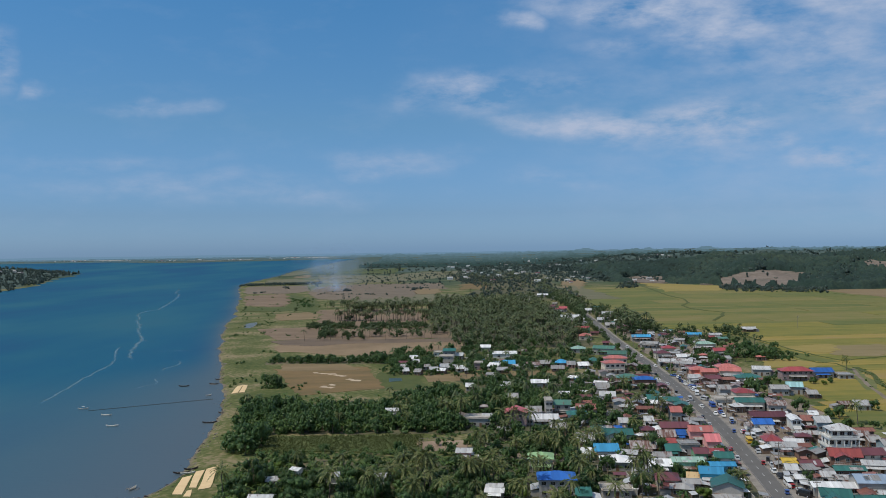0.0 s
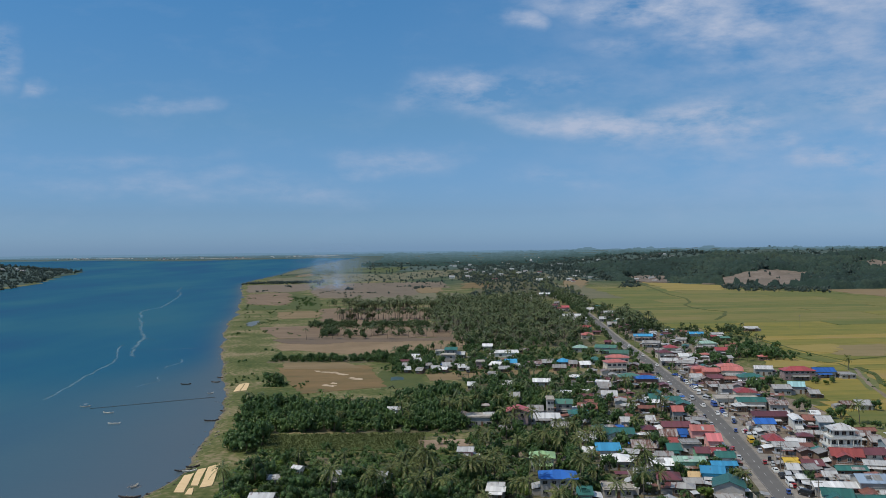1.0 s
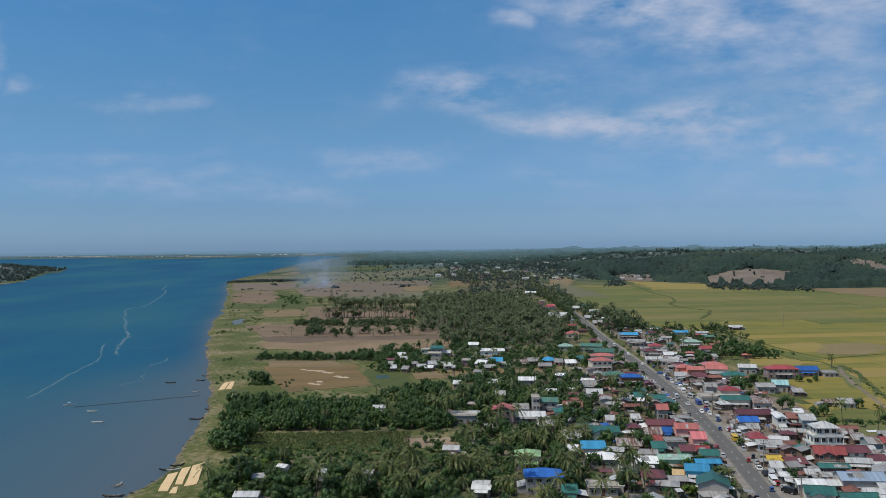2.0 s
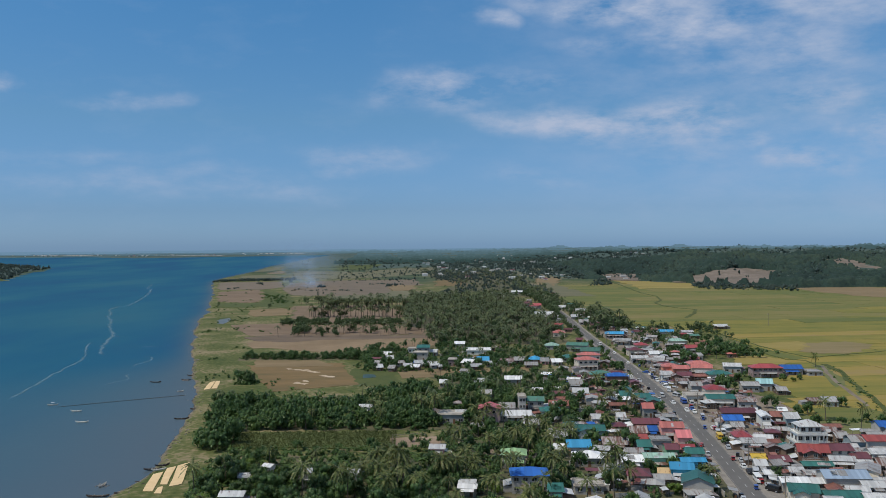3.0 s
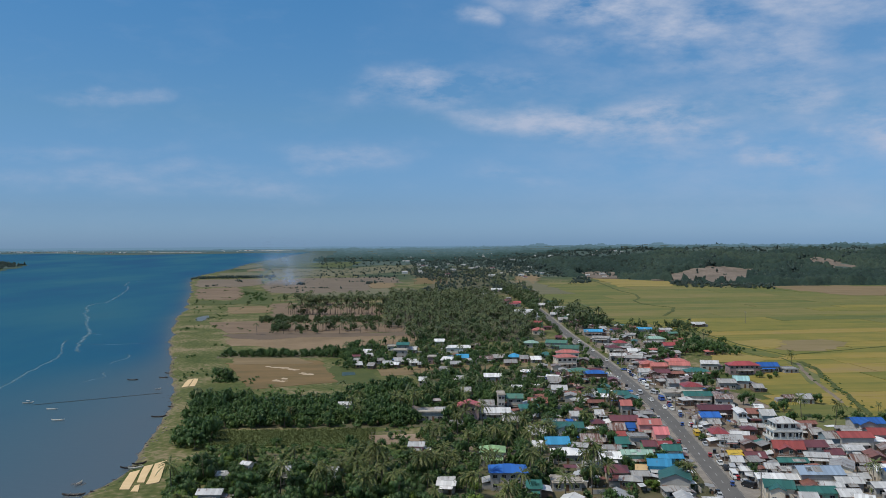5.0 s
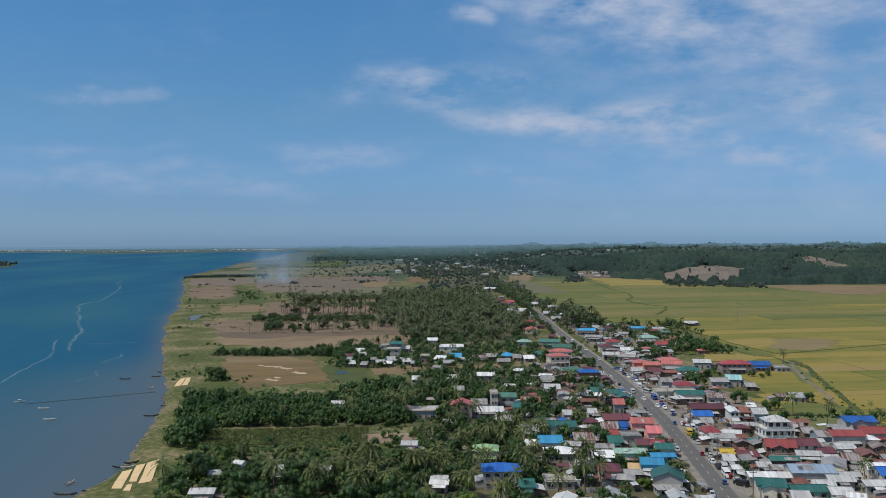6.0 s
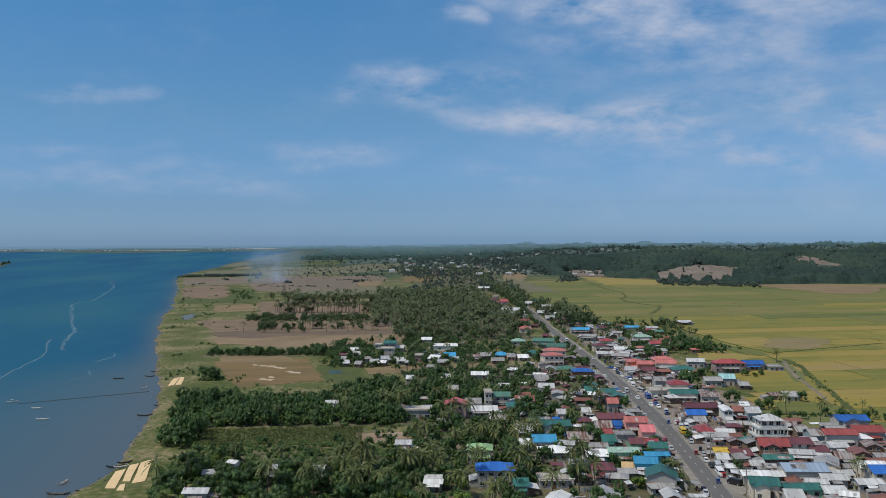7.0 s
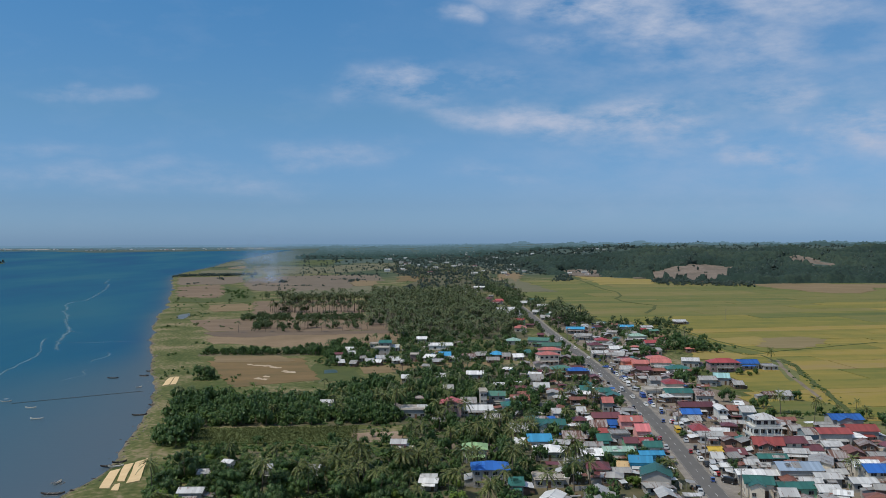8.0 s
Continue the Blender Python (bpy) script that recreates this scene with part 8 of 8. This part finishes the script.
yard = new("yard_fence")
tagged(yard, "thin grey post and rail fence round a dirt yard", "fence")
post_me = Shape().tube([(0, 0, -0.2), (0, 0, 1.7)], [0.07, 0.06], 5).mesh("fence_post", M_POLE)
for (xa, ya), (xb, yb) in (((-9.8, 322.0), (-10.3, 340.7)), ((-10.3, 340.7), (2.5, 343.8))):
    n = int(math.hypot(xb - xa, yb - ya) / 1.6)
    for k in range(n + 1):
        x, y = xa + (xb - xa) * k / n, ya + (yb - ya) * k / n
        part("fence_post", post_me, yard, "", pose(x, y, float(land_z(x, y))))
    z = float(land_z(xa, ya))
    for h in (0.6, 1.3):
        part("fence_rail", Shape().add([(xa, ya, z + h), (xb, yb, z + h), (xb, yb, z + h + 0.09), (xa, ya, z + h + 0.09), (xa, ya + 0.05, z + h), (xb, yb + 0.05, z + h), (xb, yb + 0.05, z + h + 0.09), (xa, ya + 0.05, z + h + 0.09)],
             [(0, 1, 2, 3), (7, 6, 5, 4), (3, 2, 6, 7), (1, 0, 4, 5)]).mesh("fence_rail", M_POLE), yard)

# ---- vehicles, poles and the road's edge ----
PAINT = {k: material(k + "_car_paint", [tuple(x * 0.85 for x in c), c], 1.5, 0.3, 0.3, spec=0.5) for k, c in
         {"white": (0.72, 0.72, 0.70), "black": (0.02, 0.02, 0.022), "yellow": (0.62, 0.40, 0.03), "red": (0.40, 0.03, 0.03), "blue": (0.04, 0.10, 0.35), "silver": (0.45, 0.46, 0.47)}.items()}
WHEEL = {}


def wheel_mesh(r):
    if r not in WHEEL:
        n, v, f, s = 12, [], [], []
        for y, k in ((-0.1, 1.0), (0.1, 1.0), (-0.11, 0.6), (0.11, 0.6)):
            v += [(k * r * math.cos(6.2832 * i / n), y, k * r * math.sin(6.2832 * i / n)) for i in range(n)]
        for i in range(n):
            j = (i + 1) % n
            f += [(i, j, n + j, n + i), (i, 2 * n + i, 2 * n + j, j), (n + i, n + j, 3 * n + j, 3 * n + i)]
            s += [0, 0, 0]
        f += [tuple(range(2 * n, 3 * n)), tuple(reversed(range(3 * n, 4 * n)))]
        WHEEL[r] = mesh_of("wheel", v, f, M_TYRE, PAINT["silver"], slots=s + [1, 1])
    return WHEEL[r]


def hexa(s, x0, x1, w0, z0, a0, a1, w1, z1, slot=0):
    """A block that tapers: its floor from x0 to x1, its top from a0 to a1."""
    s.add([(x0, -w0, z0), (x1, -w0, z0), (x1, w0, z0), (x0, w0, z0), (a0, -w1, z1), (a1, -w1, z1), (a1, w1, z1), (a0, w1, z1)],
          [(3, 2, 1, 0), (4, 5, 6, 7), (0, 1, 5, 4), (1, 2, 6, 5), (2, 3, 7, 6), (3, 0, 4, 7)], slot)


def glazed(cabin, x0, x1, w0, z0, a0, a1, w1, z1):
    """A tapering cabin, and its four panes standing a little proud of it."""
    hexa(cabin, x0, x1, w0, z0, a0, a1, w1, z1)
    low, top = [(x0, -w0, z0), (x1, -w0, z0), (x1, w0, z0), (x0, w0, z0)], [(a0, -w1, z1), (a1, -w1, z1), (a1, w1, z1), (a0, w1, z1)]
    panes = []
    for i, (name, out) in enumerate((("side_window", (0, -1)), ("windscreen", (1, 0)), ("side_window", (0, 1)), ("rear_window", (-1, 0)))):
        quad = [Vector(q) for q in (low[i], low[(i + 1) % 4], top[(i + 1) % 4], top[i])]
        mid = sum(quad, Vector()) / 4
        face = [mid + (q - mid) * 0.86 for q in quad]
        outer, inner = [(q.x + out[0] * 0.03, q.y + out[1] * 0.03, q.z) for q in face], [(q.x - out[0] * 0.02, q.y - out[1] * 0.02, q.z) for q in face]
        panes.append((name, Shape()))
        panes[-1][1].add(outer + inner, [(0, 1, 2, 3), (7, 6, 5, 4)] + [(k + 4, (k + 1) % 4 + 4, (k + 1) % 4, k) for k in range(4)])
    return panes


def vehicle(kind, x, y, paint, turn, parked=True):
    """A car, van, jeepney or motor tricycle, nose towards +x."""
    ob = new(kind)
    z = float(land_z(x, y)) + (0.10 if parked else 0.16)
    ob.matrix_basis = pose(x, y, z, 0, 0, turn)
    where = "parked beside the highway" if parked else "on the highway"
    tagged(ob, f"{paint} {kind.replace('_', ' ')} with dark windows {where}", "tricycle" if kind == "tricycle" else "car", "vehicles along the highway")
    p = PAINT[paint]
    body, cabin, top = Shape(), Shape(), Shape()
    if kind == "car":
        hexa(body, -2.1, 2.1, 0.82, 0.28, -2.05, 2.0, 0.86, 0.62)
        hexa(body, -2.05, 2.0, 0.86, 0.62, -2.0, 1.85, 0.78, 0.92)
        panes = glazed(cabin, -1.75, 0.95, 0.76, 0.92, -1.25, 0.35, 0.62, 1.40)
        hexa(top, -1.28, 0.38, 0.64, 1.40, -1.2, 0.3, 0.60, 1.47)
        wheels, r = ((-1.3, 0.75), (1.3, 0.75)), 0.32
    elif kind == "van":
        hexa(body, -2.3, 2.3, 0.86, 0.3, -2.3, 2.25, 0.9, 1.05)
        panes = glazed(cabin, -2.25, 2.2, 0.88, 1.05, -2.2, 1.5, 0.80, 1.75)
        hexa(top, -2.22, 1.55, 0.82, 1.75, -2.15, 1.4, 0.76, 1.95)
        wheels, r = ((-1.5, 0.8), (1.5, 0.8)), 0.34
    elif kind == "jeepney":
        hexa(body, -3.2, 2.0, 0.95, 0.45, -3.2, 2.0, 0.98, 1.35)
        hexa(body, 2.0, 3.2, 0.75, 0.45, 2.0, 3.1, 0.70, 1.25)
        panes = glazed(cabin, -3.1, 1.9, 0.93, 1.35, -3.1, 1.7, 0.93, 1.95)
        hexa(top, -3.3, 2.1, 1.0, 1.95, -3.2, 1.9, 0.92, 2.2)
        wheels, r = ((-1.9, 0.85), (2.3, 0.75)), 0.4
    else:
        hexa(body, -0.6, 0.7, 0.55, 0.3, -0.6, 0.9, 0.55, 0.8)
        panes = glazed(cabin, -0.55, 0.75, 0.52, 0.8, -0.5, 0.55, 0.5, 1.4)
        hexa(top, -0.7, 0.9, 0.6, 1.4, -0.65, 0.75, 0.55, 1.5)
        wheels, r = ((-0.6, 0.5), (0.85, 0.45)), 0.27
    part("body", body.mesh("body", p), ob)
    part("cabin", cabin.mesh("cabin", p), ob)
    for name, pane in panes:
        part(name, pane.mesh(name, M_GLASS), ob)
    part("vehicle_roof", top.mesh("vehicle_roof", p), ob)
    for wx, wy in wheels:
        for sy in (-wy, wy):
            part("wheel", wheel_mesh(r), ob, "", pose(wx, sy, r))
    if kind in ("car", "van"):
        for sy in (-0.6, 0.6):
            part("headlight", Shape().box(1.96, sy - 0.14, 0.62, 2.1 if kind == "car" else 2.32, sy + 0.14, 0.76).mesh("headlight", M_TRIM), ob)


vehicle("car", 119.3, 386.1, "white", 261, False)
vehicle("car", 132.9, 591.2, "white", 265, False)
vehicle("van", 133.7, 640.5, "white", 85, False)
vehicle("van", 118.6, 423.4, "silver", 262, False)
vehicle("car", 118.7, 405.1, "white", 85, True)
vehicle("car", 108, 288.3, "white", 81, True)
vehicle("car", 107.4, 281.3, "black", 261, True)
vehicle("car", 114.1, 320.8, "black", 81, True)
vehicle("jeepney", 115, 331.8, "yellow", 81, True)
vehicle("van", 119.4, 340.4, "white", 81, True)
vehicle("tricycle", 108.1, 298, "red", 81, True)
vehicle("tricycle", 102.2, 262.4, "blue", 81, True)
vehicle("van", 126.3, 401.7, "silver", 261, True)
vehicle("car", 128.7, 459.3, "silver", 85, True)
vehicle("car", 129.2, 470.6, "white", 265, True)
vehicle("van", 128.7, 452.1, "white", 265, True)
vehicle("car", 129.9, 482.4, "black", 265, True)
vehicle("car", 130.3, 541.3, "white", 85, False)
vehicle("tricycle", 115.1, 349, "blue", 81, True)
vehicle("car", 107.1, 265.1, "silver", 81, True)
vehicle("tricycle", 118.2, 346.7, "red", 261, True)

rnd = random.Random(58)
for k in range(24):
    y = 250 + k * 11 + rnd.uniform(-4, 4)
    kind = rnd.choice(("car", "car", "van", "car", "jeepney"))
    vehicle(kind, float(road_x(y)) + (rnd.uniform(4.6, 7.0) if k % 5 else -4.5), y, rnd.choice(("white", "silver", "black", "white", "blue", "silver")), rnd.choice((81, 261, 81, 120)) + rnd.uniform(-8, 8))


def market_stall(x, y, turn, colour):
    """A roadside stall: a tarpaulin on four posts over a counter."""
    ob = new("market_stall")
    ob.matrix_basis = pose(x, y, float(land_z(x, y)) + 0.1, 0, 0, turn)
    tagged(ob, f"small roadside stall under a {ROOF_WORDS[colour]} awning on posts", "stall", "roadside stalls")
    part("awning", Shape().slab([(-1.7, -1.4, 2.15), (1.7, -1.4, 2.15), (1.7, 1.4, 2.6), (-1.7, 1.4, 2.6)], 0.06).mesh("awning", ROOFS[colour]), ob)
    part("counter", Shape().box(-1.4, -0.9, 0, 1.4, -0.3, 0.9).mesh("counter", M_DOOR), ob)
    for sx in (-1.55, 1.55):
        for sy, h in ((-1.3, 2.1), (1.3, 2.5)):
            part("post", Shape().tube([(sx, sy, 0), (sx, sy, h)], [0.05, 0.05], 5).mesh("post", M_POLE), ob)


rnd = random.Random(31)
for k in range(32):
    y = 258 + k * 9.5 + rnd.uniform(-2.4, 2.4)
    market_stall(road_x(y) + (rnd.uniform(8.2, 9.6) if k % 3 else -rnd.uniform(6.4, 7.2)), y, 80 + rnd.uniform(-8, 8), rnd.choice(("galv", "silver", "white", "galv", "galv", "rusty", "rusty", "brown", "maroon")))
for k in range(20):
    y = 252 + k * 16 + rnd.uniform(-4, 4)
    vehicle("tricycle", road_x(y) + (rnd.uniform(5.0, 7.0) if k % 4 else -4.4), y, rnd.choice(("red", "blue", "black", "silver", "black")), 81 + rnd.uniform(-30, 30))


def utility_pole(x, y, turn, tall=9.5):
    ob = new("utility_pole")
    ob.matrix_basis = pose(x, y, float(land_z(x, y)) + 0.05, 0, 0, turn)
    tagged(ob, "tall grey concrete utility pole with crossarms by the road", "utility pole", "utility poles")
    part("pole", Shape().tube([(0, 0, -0.3), (0, 0, tall)], [0.19, 0.12], 8).mesh("pole", M_POLE), ob)
    for z in (tall - 0.4, tall - 1.3):
        part("crossarm", Shape().box(-1.1, -0.07, z, 1.1, 0.07, z + 0.14).mesh("crossarm", M_POLE), ob)
        for sx in (-1.0, 0.95, -0.4):
            part("insulator", Shape().tube([(sx, 0, z + 0.14), (sx, 0, z + 0.36)], [0.07, 0.05], 6).mesh("insulator", M_TRIM), ob)


utility_pole(314.4, 777.9, 20, 11.0)
POLES = [(road_x(y) + 6.2, y) for y in range(200, 1100, 45)]
for x, y in POLES:
    utility_pole(x, y, -9)
for (xa, ya), (xb, yb) in zip(POLES, POLES[1:]):
    for sx, z in ((-1.0, 9.5), (0.95, 9.5)):
        pts = [(xa + sx + (xb - xa) * t, ya + (yb - ya) * t, 0.85 + z - 0.55 * 4 * t * (1 - t)) for t in (0, 0.25, 0.5, 0.75, 1)]
        s = Shape()
        for (x0, y0, z0), (x1, y1, z1) in zip(pts, pts[1:]):
            s.add([(x0 - 0.015, y0, z0), (x0 + 0.015, y0, z0), (x1 + 0.015, y1, z1), (x1 - 0.015, y1, z1), (x0, y0, z0 + 0.03), (x1, y1, z1 + 0.03)],
                  [(3, 2, 1, 0), (0, 4, 5, 3), (1, 2, 5, 4)])
        tagged(new("power_cable", s.mesh("power_cable", M_WIRE)), "thin black sagging cable strung between utility poles", "cable", "power cables")

# ---- smoke of a field fire ----
def smoke_cloud(x, y, z, rx, ry, rz, dense):
    """A soft cloud: thick in its middle, thinning to nothing before its rim."""
    m = bpy.data.materials.new("thin_smoke")
    m.use_nodes = True
    t = m.node_tree
    b = t.nodes["Principled BSDF"]
    b.inputs["Base Color"].default_value, b.inputs["Roughness"].default_value, b.inputs["Specular IOR Level"].default_value = (0.60, 0.76, 0.95, 1), 1.0, 0.0
    geo, off, grow_out, noise, much = (t.nodes.new(k) for k in ("ShaderNodeNewGeometry", "ShaderNodeVectorMath", "ShaderNodeVectorMath", "ShaderNodeTexNoise", "ShaderNodeMath"))
    off.operation, grow_out.operation, much.operation = "SUBTRACT", "MULTIPLY", "MULTIPLY"
    off.inputs[1].default_value, grow_out.inputs[1].default_value = (x, y, z), (1.15 / rx, 0.0, 1.15 / rz)
    ball = t.nodes.new("ShaderNodeTexGradient")
    ball.gradient_type = "QUADRATIC_SPHERE"
    noise.inputs["Scale"].default_value, noise.inputs["Detail"].default_value = 0.035, 5
    t.links.new(geo.outputs["Position"], off.inputs[0])
    t.links.new(off.outputs[0], grow_out.inputs[0])
    t.links.new(grow_out.outputs[0], ball.inputs[0])
    t.links.new(geo.outputs["Position"], noise.inputs["Vector"])
    span = t.nodes.new("ShaderNodeMapRange")
    span.inputs[1].default_value, span.inputs[2].default_value, span.inputs[4].default_value = 0.3, 0.75, dense
    t.links.new(noise.outputs[0], span.inputs[0])
    t.links.new(ball.outputs["Fac"], much.inputs[0])
    t.links.new(span.outputs[0], much.inputs[1])
    t.links.new(much.outputs[0], b.inputs["Alpha"])
    puff = bmesh.new()
    for p in bmesh.ops.create_icosphere(puff, subdivisions=4, radius=1.0)["verts"]:
        p.co = Vector((x + p.co.x * rx, y + p.co.y * ry, z + p.co.z * rz))
    for face in puff.faces:
        face.smooth = True
    me = bpy.data.meshes.new("smoke")
    puff.to_mesh(me)
    me.materials.append(m)
    tagged(new("smoke", me), "thin pale smoke drifting from a burning field", "smoke", kind="stuff")


smoke_cloud(-204, 1560, 13, 62, 8, 24, 0.85)
smoke_cloud(-204, 1575, 42, 105, 10, 62, 0.55)

# ---- the blue edge of the far distance, haze painted as glowing colour ----
def far_band(dist, tall, first, last, colour, seed, label):
    """One line of far-off woods, a long low bank with an uneven top; it glows blue-grey, haze painted into its
    emission.
    """
    m = bpy.data.materials.new("far_haze_glow")
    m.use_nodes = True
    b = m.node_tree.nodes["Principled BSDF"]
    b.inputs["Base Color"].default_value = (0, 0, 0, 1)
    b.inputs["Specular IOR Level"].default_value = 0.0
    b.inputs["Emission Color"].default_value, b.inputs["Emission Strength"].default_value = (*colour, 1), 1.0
    r, v, f = random.Random(seed), [], []
    n = int((last - first) / 0.09)
    for k in range(n + 1):
        a = radians(first + (last - first) * k / n)
        x, y = dist * math.sin(a), dist * math.cos(a)
        base = float(land_z(x, y))
        top_z = base + tall * (0.55 + 0.35 * float(wobble(k, seed, 9, seed)) + r.uniform(-0.2, 0.3))
        for d, z in ((0, base - 4), (0, top_z), (25, top_z), (25, base - 4)):
            v.append((x * (1 + d / dist), y * (1 + d / dist), z))
    for k in range(n):
        for j in range(3):
            f.append((4 * k + j, 4 * k + 1 + j, 4 * k + 5 + j, 4 * k + 4 + j))
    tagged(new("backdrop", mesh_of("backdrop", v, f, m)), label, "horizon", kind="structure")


WOODS = "glowing blue-grey line of distant woods on the plain, haze painted in"
# each farther band glows bluer and brighter, in place of haze
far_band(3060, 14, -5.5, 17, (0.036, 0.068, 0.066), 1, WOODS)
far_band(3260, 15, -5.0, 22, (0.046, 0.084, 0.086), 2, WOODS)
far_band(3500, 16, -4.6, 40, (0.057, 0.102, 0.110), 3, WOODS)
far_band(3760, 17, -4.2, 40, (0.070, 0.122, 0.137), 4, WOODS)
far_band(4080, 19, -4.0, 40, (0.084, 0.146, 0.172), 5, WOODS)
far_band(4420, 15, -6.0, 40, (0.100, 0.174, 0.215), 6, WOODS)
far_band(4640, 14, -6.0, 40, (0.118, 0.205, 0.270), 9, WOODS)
far_band(4330, 9, -36, -6.0, (0.085, 0.145, 0.175), 7, "glowing blue-grey line of trees on the far shore, haze painted in")
far_band(4560, 9, -36, -5.0, (0.105, 0.185, 0.245), 8, "glowing blue-grey line of trees on the far shore, haze painted in")

# the outermost rim glows pale blue, the haze put into its emission
rim = bpy.data.materials.new("far_haze_glow")
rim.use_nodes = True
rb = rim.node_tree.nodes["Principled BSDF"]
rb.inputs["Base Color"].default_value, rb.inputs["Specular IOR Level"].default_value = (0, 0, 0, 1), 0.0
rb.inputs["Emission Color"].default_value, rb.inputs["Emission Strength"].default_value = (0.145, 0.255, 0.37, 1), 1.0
v, f = [], []
for k in range(121):
    a = radians(-45 + 0.8 * k)
    d = 4890
    top_z = 54.5 + 1.6 * math.sin(k * 0.9) * math.cos(k * 0.37)
    v += [(d * math.sin(a), d * math.cos(a), 5), (d * math.sin(a), d * math.cos(a), top_z), ((d + 30) * math.sin(a), (d + 30) * math.cos(a), top_z), ((d + 30) * math.sin(a), (d + 30) * math.cos(a), 5)]
for k in range(120):
    for j in range(3):
        f.append((4 * k + j, 4 * k + 1 + j, 4 * k + 5 + j, 4 * k + 4 + j))
tagged(new("backdrop", mesh_of("backdrop", v, f, rim)), "glowing blue line of far-off land on the horizon, haze painted in", "horizon", kind="structure")
